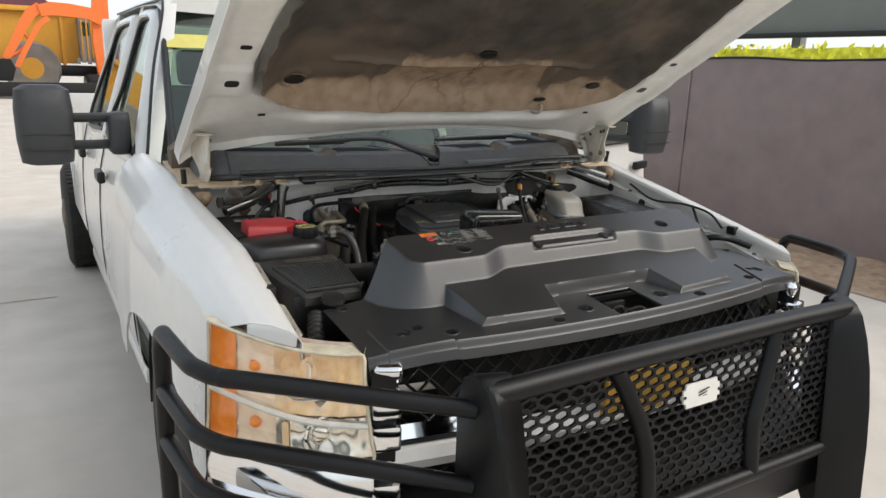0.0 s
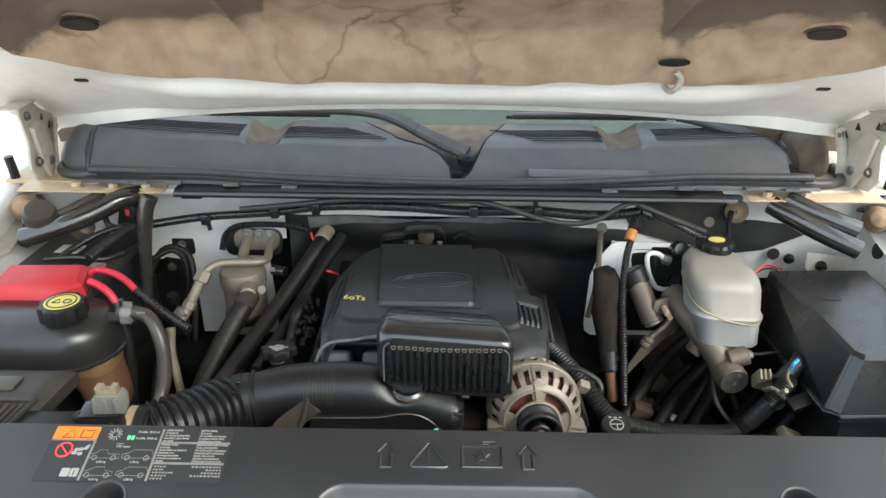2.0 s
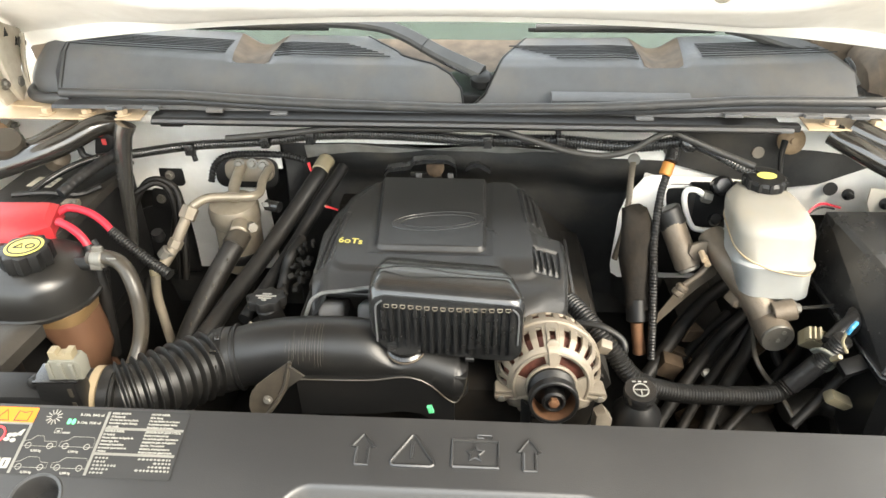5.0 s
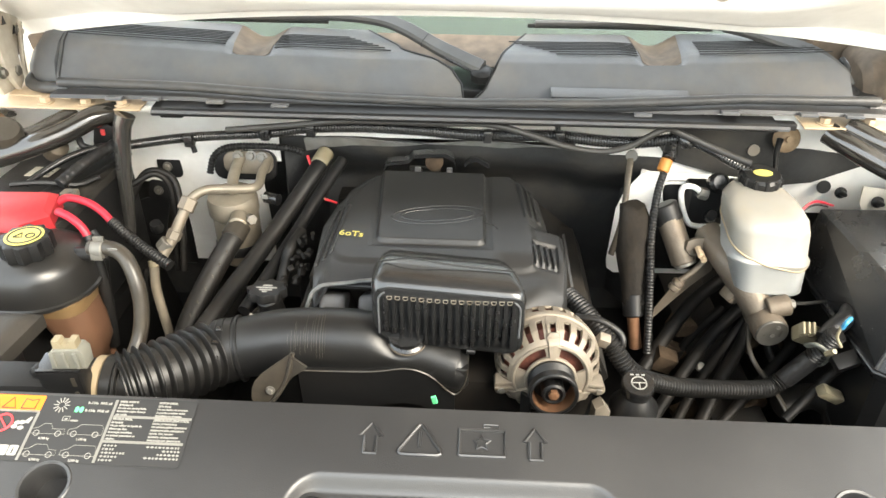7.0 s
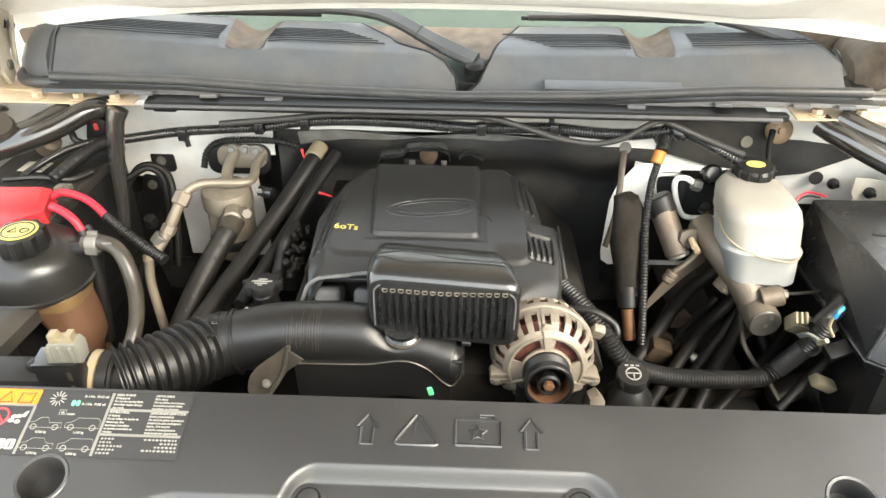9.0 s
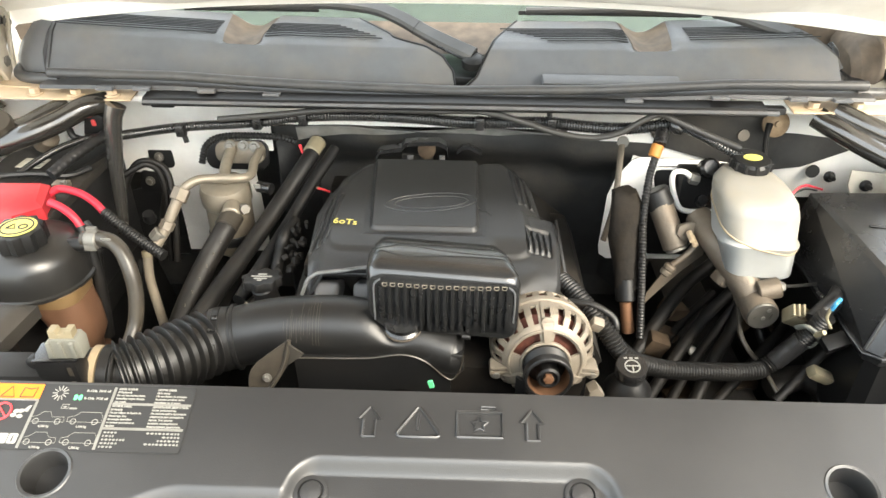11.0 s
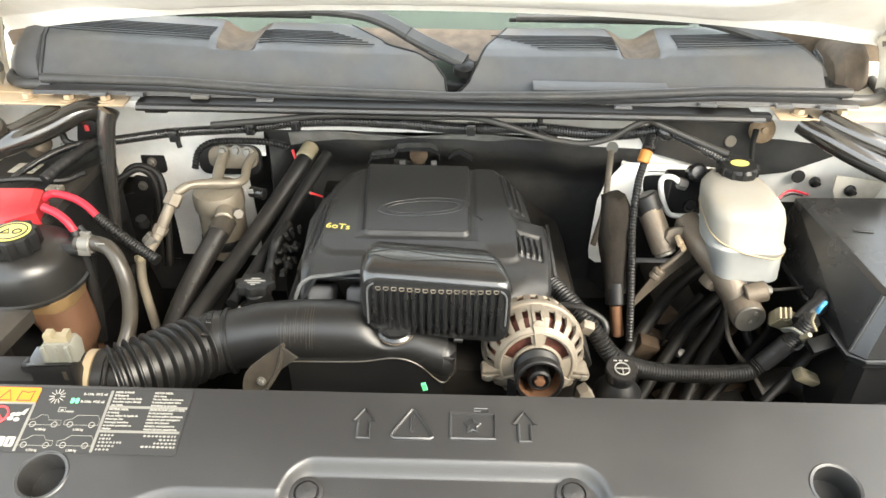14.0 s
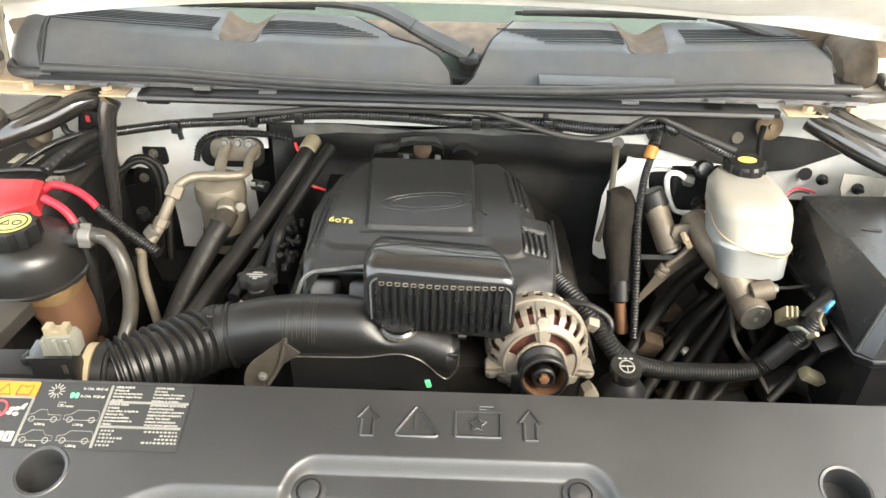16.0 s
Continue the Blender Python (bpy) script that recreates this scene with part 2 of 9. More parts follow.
AC_ALU = mat("dusty_bright_aluminium", (0.30, 0.262, 0.205), 0.4, metal=0.45, var=0.14, bump=0.2, bscale=250, dirt=(0.22, 0.175, 0.125), dirt_amt=0.5, dscale=18)
ALU_DULL = mat("dull_aluminium", (0.150, 0.125, 0.097), 0.5, metal=0.4, var=0.18, bump=0.3, bscale=250, dirt=(0.14, 0.105, 0.075), dirt_amt=0.7, dscale=18)
STEEL = mat("zinc_steel", (0.19, 0.182, 0.163), 0.5, metal=0.5, var=0.1, dirt=(0.17, 0.14, 0.105), dirt_amt=0.5, dscale=25)
COPPER = mat("copper_winding", (0.14, 0.05, 0.035), 0.5, metal=0.4, var=0.3, scale=120)
GROMMET = mat("tan_rubber", (0.25, 0.165, 0.095), 0.6, var=0.2, scale=60, dirt=(0.40, 0.30, 0.19), dirt_amt=0.5, dscale=30)
RUST = mat("rusty_rotor", (0.17, 0.085, 0.045), 0.6, metal=0.4, var=0.25, dirt=(0.09, 0.045, 0.024), dirt_amt=0.6, dscale=40)
RED = mat("red_plastic", (0.40, 0.022, 0.028), 0.42, var=0.1, dirt=(0.26, 0.07, 0.055), dirt_amt=0.4, dscale=14)
RED_WIRE = mat("red_cable", (0.50, 0.025, 0.045), 0.4, var=0.06)
RESERVOIR = mat("translucent_white_plastic", (0.215, 0.204, 0.18), 0.42, var=0.06, scale=18, sss=0.15, dirt=(0.25, 0.205, 0.14), dirt_amt=0.5, dscale=8)
SEAM_TAN = mat("tan_weld", (0.30, 0.235, 0.15), 0.5, var=0.1)
RESERVOIR_LOW = mat("translucent_plastic_with_fluid", (0.265, 0.27, 0.262), 0.4, var=0.04, sss=0.15)
TANK_BAND = mat("clouded_amber_plastic", (0.15, 0.096, 0.045), 0.42, var=0.1, dirt=(0.20, 0.14, 0.075), dirt_amt=0.5, dscale=12, sss=0.1)
TANK_BLACK = mat("satin_tank_black", (0.014, 0.0138, 0.0135), 0.30, var=0.12, bump=0.06, bscale=600, dirt=(0.035, 0.031, 0.026), dirt_amt=0.3, dscale=9, spec=0.6)
COOLANT = mat("coolant_tank_plastic", (0.115, 0.060, 0.036), 0.42, var=0.12, dirt=(0.16, 0.10, 0.056), dirt_amt=0.5, dscale=12, sss=0.08)
YELLOW = mat("yellow_print", (0.56, 0.49, 0.13), 0.5, var=0.08)
WHITE_PRINT = mat("white_print", (0.25, 0.245, 0.225), 0.5, var=0.04)
GREEN_PRINT = mat("green_print", (0.10, 0.55, 0.24), 0.5, var=0.04)
ORANGE_PRINT = mat("orange_print", (0.58, 0.15, 0.012), 0.5, var=0.04)
RED_PRINT = mat("red_print", (0.75, 0.05, 0.06), 0.5, var=0.04)
BLACK_PRINT = mat("black_print", (0.02, 0.02, 0.02), 0.5, var=0.04)
BLUE_WIRE = mat("blue_wire", (0.03, 0.20, 0.36), 0.4, var=0.05)
CREAM = mat("cream_connector", (0.22, 0.19, 0.125), 0.5, var=0.1, dirt=(0.20, 0.155, 0.095), dirt_amt=0.5)
GREY_CONN = mat("grey_connector", (0.155, 0.158, 0.138), 0.5, var=0.08, dirt=(0.17, 0.145, 0.10), dirt_amt=0.3)
ORANGE_TAPE = mat("orange_tape", (0.42, 0.17, 0.035), 0.5, var=0.2)
CHROME = mat("chrome", (0.78, 0.78, 0.78), 0.08, metal=1.0, var=0.02)
GUARD = mat("powder_coated_black", (0.005, 0.005, 0.0053), 0.34, var=0.1, bump=0.2, bscale=900, dirt=(0.02, 0.0185, 0.0165), dirt_amt=0.2, dscale=8, spec=0.28)
GOLD = mat("gold_emblem", (0.50, 0.29, 0.05), 0.4, metal=0.3, var=0.06)
SILVER = mat("brushed_silver_plate", (0.72, 0.70, 0.66), 0.35, metal=0.3, var=0.04)
LENS_AMBER = mat("amber_reflector", (1.0, 0.27, 0.03), 0.3, var=0.15, scale=60, dirt=(1.0, 0.50, 0.22), dirt_amt=0.45, dscale=20)
LENS_BOWL = mat("silver_reflector", (0.80, 0.78, 0.75), 0.16, metal=0.85, var=0.12, scale=30)
GLASS = mat("green_tinted_glass", (0.44, 0.56, 0.46), 0.02, var=0.02, trans=1.0, ior=1.45)
PEACH = mat("peach_reflector", (1.0, 0.62, 0.36), 0.22, metal=0.2, var=0.2, scale=25, dirt=(1.0, 0.86, 0.70), dirt_amt=0.9, dscale=14)
PALE_LENS = mat("pale_pink_reflector", (1.0, 0.76, 0.62), 0.3, var=0.15, scale=30, dirt=(0.92, 0.55, 0.28), dirt_amt=0.5, dscale=22)
LENS_RIM = mat("yellowed_lens_edge", (0.52, 0.46, 0.34), 0.25, var=0.15, scale=30)
TRIM_GREY = mat("grey_cab_trim", (0.085, 0.083, 0.078), 0.8, var=0.1, bump=0.2)
HEADLINER = mat("grey_headliner", (0.16, 0.157, 0.145), 0.9, var=0.05)


def clear_lens():
    """Thin clear plastic: it lets light straight through, with gloss towards its edges."""
    m = bpy.data.materials.new("headlamp_lens")
    m.use_nodes = True
    nt = m.node_tree
    nt.nodes.clear()
    out, mix = nt.nodes.new("ShaderNodeOutputMaterial"), nt.nodes.new("ShaderNodeMixShader")
    clear, gloss, edge = nt.nodes.new("ShaderNodeBsdfTransparent"), nt.nodes.new("ShaderNodeBsdfGlossy"), nt.nodes.new("ShaderNodeLayerWeight")
    clear.inputs["Color"].default_value = (1.0, 0.985, 0.955, 1)
    gloss.inputs["Roughness"].default_value = 0.12
    edge.inputs["Blend"].default_value = 0.06
    for a, c in ((edge.outputs["Facing"], mix.inputs[0]), (clear.outputs[0], mix.inputs[1]), (gloss.outputs[0], mix.inputs[2]), (mix.outputs[0], out.inputs[0])):
        nt.links.new(a, c)
    return m


LENS = clear_lens()
WIPER = mat("faded_wiper_black", (0.052, 0.052, 0.052), 0.42, var=0.12, bump=0.15, bscale=600, dirt=(0.12, 0.105, 0.085), dirt_amt=0.35, dscale=14)
MIRROR_BLACK = mat("textured_mirror_plastic", (0.030, 0.031, 0.033), 0.5, var=0.08, bump=0.3, bscale=700)
TYRE = mat("tyre_rubber", (0.02, 0.0195, 0.019), 0.75, var=0.2, bump=0.3, dirt=(0.10, 0.08, 0.06), dirt_amt=0.4, spec=0.3)
DUSTY_TYRE = mat("dust_caked_tyre", (0.24, 0.225, 0.20), 0.9, var=0.2, scale=4, dirt=(0.12, 0.105, 0.09), dirt_amt=0.6, dscale=2)
MAROON = mat("dark_maroon_paint", (0.09, 0.02, 0.035), 0.5, var=0.1)
CONCRETE = mat("dusty_concrete", (0.56, 0.505, 0.44), 0.85, var=0.08, scale=3.0, bump=0.3, bscale=60, dirt=(0.44, 0.385, 0.325), dirt_amt=0.7, dscale=0.7)
SAND = mat("sandy_soil", (0.33, 0.22, 0.14), 0.95, var=0.3, scale=14, bump=0.8, bscale=30, dirt=(0.48, 0.38, 0.27), dirt_amt=0.7, dscale=4)
FENCE = mat("brown_shade_net", (0.195, 0.150, 0.143), 0.40, var=0.10, scale=4, bump=0.7, bscale=9, dirt=(0.25, 0.205, 0.19), dirt_amt=0.45, dscale=1.2)
SHED = mat("grey_sheet_metal", (0.16, 0.17, 0.165), 0.6, var=0.05, scale=2)
HEDGE = mat("sunlit_yellow_hedge", (0.72, 0.70, 0.05), 0.8, var=0.3, scale=9)
MACHINE_ORANGE = mat("orange_machine_paint", (0.80, 0.17, 0.03), 0.45, var=0.08, dirt=(0.5, 0.2, 0.1), dirt_amt=0.4)
MACHINE_YELLOW = mat("yellow_machine_paint", (0.62, 0.31, 0.03), 0.5, var=0.08, dirt=(0.4, 0.25, 0.1), dirt_amt=0.4)

# ---- mesh helpers ----


def part(name, bm, material, parent=None, label="", smooth=True, weld=False):
    """Links a bmesh as one mesh object, under a thing or a part."""
    if weld:
        bmesh.ops.remove_doubles(bm, verts=bm.verts, dist=1e-5)
    me = bpy.data.meshes.new(name)
    bmesh.ops.recalc_face_normals(bm, faces=bm.faces)
    bm.to_mesh(me)
    bm.free()
    me.materials.append(material)
    if smooth:
        me.shade_smooth()
        me.set_sharp_from_angle(angle=radians(38))
    ob = new(name, me)
    if parent:
        ob.parent = parent
    if label:
        ob["label"] = label
    return ob


def thing(name, label, category, group="", kind="", at=(0, 0, 0)):
    """An empty that holds the parts of one thing; its parts are given in world places."""
    ob = new(name)
    ob.empty_display_size = 0.05
    return tagged(ob, label, category, group, kind)


def B():
    return bmesh.new()


def merge(bm, other, m=None):
    me = bpy.data.meshes.new("tmp")
    other.to_mesh(me)
    other.free()
    if m is not None:
        me.transform(m)
    bm.from_mesh(me)
    bpy.data.meshes.remove(me)
    return bm


def box(c, s, bev=0.004, rot=None, seg=2, bm=None):
    b = bmesh.new()
    bmesh.ops.create_cube(b, size=1.0)
    for v in b.verts:
        v.co = Vector((v.co.x * s[0], v.co.y * s[1], v.co.z * s[2]))
    if bev:
        bmesh.ops.bevel(b, geom=list(b.edges), offset=bev, segments=seg, profile=0.6, affect="EDGES")
    m = Matrix.Translation(c) @ (Euler([radians(a) for a in rot]).to_matrix().to_4x4() if rot else Matrix())
    if bm is None:
        b.transform(m)
        return b
    return merge(bm, b, m)


def frame_to(d):
    return Vector(d).to_track_quat("Z", "Y").to_matrix().to_4x4()


def lathe(profile, base, axis=(0, 0, 1), seg=28, bm=None, squash=(1, 1)):
    """Turns (radius, height) pairs round an axis that starts at base."""
    b = bmesh.new()
    rings = []
    for r, h in profile:
        rings.append([b.verts.new((max(r, 1e-5) * squash[0] * math.cos(2 * math.pi * i / seg), max(r, 1e-5) * squash[1] * math.sin(2 * math.pi * i / seg), h)) for i in range(seg)])
    for a, c in zip(rings, rings[1:]):
        for i in range(seg):
            b.faces.new((a[i], a[(i + 1) % seg], c[(i + 1) % seg], c[i]))
    b.faces.new(rings[0][::-1])
    b.faces.new(rings[-1])
    m = Matrix.Translation(base) @ frame_to(axis)
    if bm is None:
        b.transform(m)
        return b
    return merge(bm, b, m)


def cyl(a, c, r, r2=None, seg=20, bev=0.0, bm=None):
    """A rod from a to c with softened ends."""
    a, c = Vector(a), Vector(c)
    h = (c - a).length
    r2 = r if r2 is None else r2
    e = bev or min(r, h) * 0.12
    return lathe([(r - e, 0), (r, e), (r2, h - e), (r2 - e, h)], a, c - a, seg, bm)


def spline(pts, n=10):
    P = [Vector(p) for p in pts]
    P = [P[0] * 2 - P[1]] + P + [P[-1] * 2 - P[-2]]
    out = []
    for i in range(1, len(P) - 2):
        for k in range(n):
            t = k / n
            a, b, c, d = P[i - 1], P[i], P[i + 1], P[i + 2]
            out.append(0.5 * (2 * b + (c - a) * t + (2 * a - 5 * b + 4 * c - d) * t * t + (3 * b - a - 3 * c + d) * t ** 3))
    out.append(P[-2])
    return out


def resample(line, step):
    out, acc = [line[0]], 0.0
    for a, b in zip(line, line[1:]):
        seg_len = (b - a).length
        pos = step - acc
        while pos <= seg_len:
            out.append(a.lerp(b, pos / seg_len))
            pos += step
        acc = (acc + seg_len) % step
    return out


def tube(pts, r, seg=12, n=10, ribs=None, bm=None, flat=1.0, straight=False):
    """A swept hose through points. r: radius, or a function of 0..1. ribs: (pitch, depth) for corrugated hose."""
    line = [Vector(p) for p in pts] if straight else spline(pts, n)
    if ribs:
        wave = (0.0, 0.0, 0.25, 1.0, 0.25, 0.0) if len(ribs) > 2 else (0.0, 0.8, 1.0, 0.2)
        line = resample(line, ribs[0] / len(wave))
    b = bmesh.new()
    rings = []
    up = None
    for i, p in enumerate(line):
        d = (line[min(i + 1, len(line) - 1)] - line[max(i - 1, 0)]).normalized()
        if up is None:
            up = d.orthogonal().normalized()
        up = (up - d * up.dot(d)).normalized()
        side = d.cross(up)
        rr = r(i / (len(line) - 1)) if callable(r) else r
        if ribs:
            rr += ribs[1] * wave[i % len(wave)] - ribs[1] * 0.5
        rings.append([b.verts.new(p + (up * math.cos(2 * math.pi * k / seg) * flat + side * math.sin(2 * math.pi * k / seg)) * rr) for k in range(seg)])
    for a, c in zip(rings, rings[1:]):
        for k in range(seg):
            b.faces.new((a[k], a[(k + 1) % seg], c[(k + 1) % seg], c[k]))
    b.faces.new(rings[0][::-1])
    b.faces.new(rings[-1])
    return merge(bm, b) if bm is not None else b


def slab(outline, h, bev=0.003, m=None, bm=None, seg=2):
    """A plate of thickness h from a flat outline (x, y), in the pose m."""
    b = bmesh.new()
    f = b.faces.new([b.verts.new((x, y, 0)) for x, y in outline])
    g = bmesh.ops.extrude_face_region(b, geom=[f])
    bmesh.ops.translate(b, vec=(0, 0, h), verts=[v for v in g["geom"] if isinstance(v, bmesh.types.BMVert)])
    bmesh.ops.recalc_face_normals(b, faces=b.faces)
    if bev:
        rim = [e for e in b.edges if abs(e.verts[0].co.z - e.verts[1].co.z) < 1e-6]
        bmesh.ops.bevel(b, geom=rim, offset=bev, segments=seg, profile=0.6, affect="EDGES")
    if bm is None:
        if m is not None:
            b.transform(m)
        return b
    return merge(bm, b, m)


def rounded(x0, y0, x1, y1, r, n=5):
    out = []
    for cx, cy, a0 in ((x1 - r, y1 - r, 0), (x0 + r, y1 - r, 90), (x0 + r, y0 + r, 180), (x1 - r, y0 + r, 270)):
        for k in range(n + 1):
            a = radians(a0 + 90 * k / n)
            out.append((cx + r * math.cos(a), cy + r * math.sin(a)))
    return out


def grid(nu, nv, fn, keep=None, bm=None):
    """A sheet of quads; fn(u, v) gives the place, keep(u, v) says which quads stay."""
    b = bmesh.new() if bm is None else bm
    V = [[b.verts.new(fn(i / nu, j / nv)) for j in range(nv + 1)] for i in range(nu + 1)]
    for i in range(nu):
        for j in range(nv):
            if keep is None or keep((i + 0.5) / nu, (j + 0.5) / nv):
                b.faces.new((V[i][j], V[i + 1][j], V[i + 1][j + 1], V[i][j + 1]))
    lone = [v for v in b.verts if not v.link_faces]
    bmesh.ops.delete(b, geom=lone, context="VERTS")
    return b


def thicken(bm, t):
    g = bmesh.ops.solidify(bm, geom=list(bm.faces), thickness=t)
    return bm


def drop(bm, t):
    """Gives a sheet thickness straight down."""
    g = bmesh.ops.extrude_face_region(bm, geom=list(bm.faces))
    bmesh.ops.translate(bm, vec=(0, 0, -t), verts=[v for v in g["geom"] if isinstance(v, bmesh.types.BMVert)])
    return bm


def loft(sections, closed=True, caps=True, bm=None):
    b = bmesh.new() if bm is None else bm
    R = [[b.verts.new(p) for p in s] for s in sections]
    k = len(R[0])
    for a, c in zip(R, R[1:]):
        for i in range(k if closed else k - 1):
            b.faces.new((a[i], a[(i + 1) % k], c[(i + 1) % k], c[i]))
    if caps and closed:
        b.faces.new(R[0][::-1])
        b.faces.new(R[-1])
    return b


def sstep(a, b, x):
    t = min(1.0, max(0.0, (x - a) / (b - a)))
    return t * t * (3 - 2 * t)


def lerp(a, b, t):
    return a + (b - a) * t


def pl(x, knots):
    """Smooth interpolation through (x, y) knots."""
    if x <= knots[0][0]:
        return knots[0][1]
    for (x0, y0), (x1, y1) in zip(knots, knots[1:]):
        if x <= x1:
            return lerp(y0, y1, (x - x0) / (x1 - x0))
    return knots[-1][1]


def words(text, size, m, material, parent, name="lettering", depth=0.0004, align="LEFT", bold=0.0):
    cu = bpy.data.curves.new("text", "FONT")
    cu.body, cu.size, cu.extrude, cu.align_x, cu.offset = text, size, depth, align, bold
    cu.resolution_u = 3
    tmp = bpy.data.objects.new("text", cu)
    me = bpy.data.meshes.new_from_object(tmp)
    bpy.data.objects.remove(tmp)
    me.transform(m)
    me.materials.clear()
    me.materials.append(material)
    ob = new(name, me)
    ob.parent = parent
    return ob


def bolt(c, axis, r, parent, material=None, name="bolt"):
    b = lathe([(r * 1.5, 0), (r * 1.5, r * 0.25)], c, axis, 18)
    lathe([(r, r * 0.25), (r, r * 1.0), (r * 0.8, r * 1.15)], c, axis, 6, b)
    return part(name, b, material or STEEL, parent, smooth=False)

# ---- ground and surroundings ----
ground = tagged(part("ground", grid(40, 40, lambda u, v: (lerp(-400, 400, u), lerp(-400, 400, v), 0.0)), CONCRETE, smooth=False), "dusty beige concrete yard floor", "ground", kind="structure")


def soil_z(u, v):
    x, y = lerp(4.35, 5.6, u), lerp(-6, 16, v)
    return (x, y, 0.006 + 0.05 * sstep(0, 0.5, u) * (0.6 + 0.8 * noise.noise(Vector((x * 2, y * 2, 0)))))


tagged(part("sandy_verge", grid(30, 300, soil_z), SAND), "loose sandy soil along the foot of the fence", "soil", kind="stuff")
# joints of the floor slabs
for k, (a, c) in enumerate((((-14, 3.3), (-1.2, 3.3)), ((-14, 9.5), (4, 9.5)), ((-4.2, -6), (-4.2, 20)))):
    w = 0.006
    bm = B()
    d = (Vector((*c, 0)) - Vector((*a, 0))).normalized().cross(Vector((0, 0, 1))) * w
    bm.faces.new([bm.verts.new(Vector((*p, 0.004)) + s * d) for p, s in ((a, 1), (c, 1), (c, -1), (a, -1))])
    part("floor_joint", bm, SAND, ground, smooth=False)

fence = thing("fence", "tall brown shade-net fence with sagging top edge", "fence", kind="structure")


def net(u, v):
    y, z = lerp(-7, 16, u), lerp(0.03, 1.86, v)
    sag = 0.02 * math.sin(u * 23 / 2.6 * math.pi) * v
    return (5.42 + 0.025 * noise.noise(Vector((y * 0.8, z * 1.1, 3))) + 0.012 * noise.noise(Vector((y * 4, z * 2, 7))), y, z + sag * 0.7)


part("net_panel", thicken(grid(220, 24, net), 0.004), FENCE, fence, "wrinkled brown shade net")
for k in range(9):
    y = -6.8 + k * 2.6
    part("post", cyl((5.47, y, 0), (5.47, y, 1.88), 0.025, seg=12), SHED, fence)
    part("seam", box((5.405, y, 0.94), (0.012, 0.03, 1.8), 0.004), FENCE, fence)
part("top_rope", tube([(5.41, -7 + 23 * k / 40, 1.85 + 0.014 * math.sin(k * 1.9)) for k in range(41)], 0.012, 8, 4), BLACK, fence, "dark top rope")

hedge_bm = B()
rnd = random.Random(4)
for k in range(5000):
    p = Vector((rnd.uniform(7.0, 8.2), rnd.uniform(-8, 18), rnd.uniform(1.5, 2.07)))
    q = Euler((rnd.uniform(0, 6), rnd.uniform(0, 6), rnd.uniform(0, 6))).to_matrix()
    s = rnd.uniform(0.03, 0.08)
    hedge_bm.faces.new([hedge_bm.verts.new(p + q @ Vector(c) * s) for c in ((-1, 0, 0), (0, -0.5, 0.1), (1, 0, 0), (0, 0.5, 0.1))])
grid(60, 8, lambda u, v: (7.25 + 0.10 * noise.noise(Vector((u * 60, v * 4, 3))), lerp(-8, 18, u), lerp(1.2, 2.03 + 0.05 * noise.noise(Vector((u * 40, 0, 1))), v)), bm=hedge_bm)
hedge_bm_o = part("hedge", hedge_bm, HEDGE, smooth=False)
tagged(hedge_bm_o, "sunlit yellow-green hedge behind the fence", "hedge", kind="stuff")
shed = thing("shed", "long grey sheet-metal shed roof behind the fence", "shed", kind="structure")
part("fascia", box((12, 5, 3.6), (0.1, 60, 2.2), 0.02), SHED, shed)
part("gutter", box((11.9, 5, 2.47), (0.16, 60, 0.1), 0.02), BLACK, shed, "dark gutter")
for k in range(7):
    part("column", box((12.4, -20 + k * 9, 1.3), (0.2, 0.2, 2.6), 0.02), SHED, shed)

# ---- pickup truck ----
truck = thing("pickup_truck", "white heavy-duty pickup truck with its hood open", "pickup truck")
Z0 = ((-0.88, 1.088), (-0.65, 1.14), (-0.39, 1.195), (0.25, 1.30), (0.55, 1.335))
XI = ((-0.88, 0.842), (-0.39, 0.832), (0.25, 0.885), (0.55, 0.92))
SEC = ((0, -0.05), (0, -0.008), (0.006, 0.001), (0.02, 0.006), (0.05, 0.002), (0.085, -0.014), (0.115, -0.04), (0.14, -0.08), (0.155, -0.14), (0.163, -0.21), (0.168, -0.30), (0.172, -0.42), (0.172, -0.56), (0.165, -0.68))


def arch(y):
    a = 0.27 - (y + 0.06) ** 2
    return 0.40 + (math.sqrt(a) if a > 0 else -0.3)


def fender_pt(side):
    def fn(u, v):
        k = v * (len(SEC) - 1)
        i = min(int(k), len(SEC) - 2)
        f = k - i
        dx, dz = lerp(SEC[i][0], SEC[i + 1][0], f), lerp(SEC[i][1], SEC[i + 1][1], f)
        q = min(1.0, dx / 0.16)
        y = lerp(0.52, lerp(-0.842, -0.616, q) - 0.006 * math.sin(math.pi * q), u)
        dx *= pl(y, ((-0.9, 0.82), (-0.6, 1.0), (-0.25, 1.16), (0.1, 1.14), (0.6, 0.80)))
        z = pl(y, Z0) + dz
        z = max(z, arch(y), 0.48)
        return (side * (pl(y, XI) + dx), y, z)
    return fn


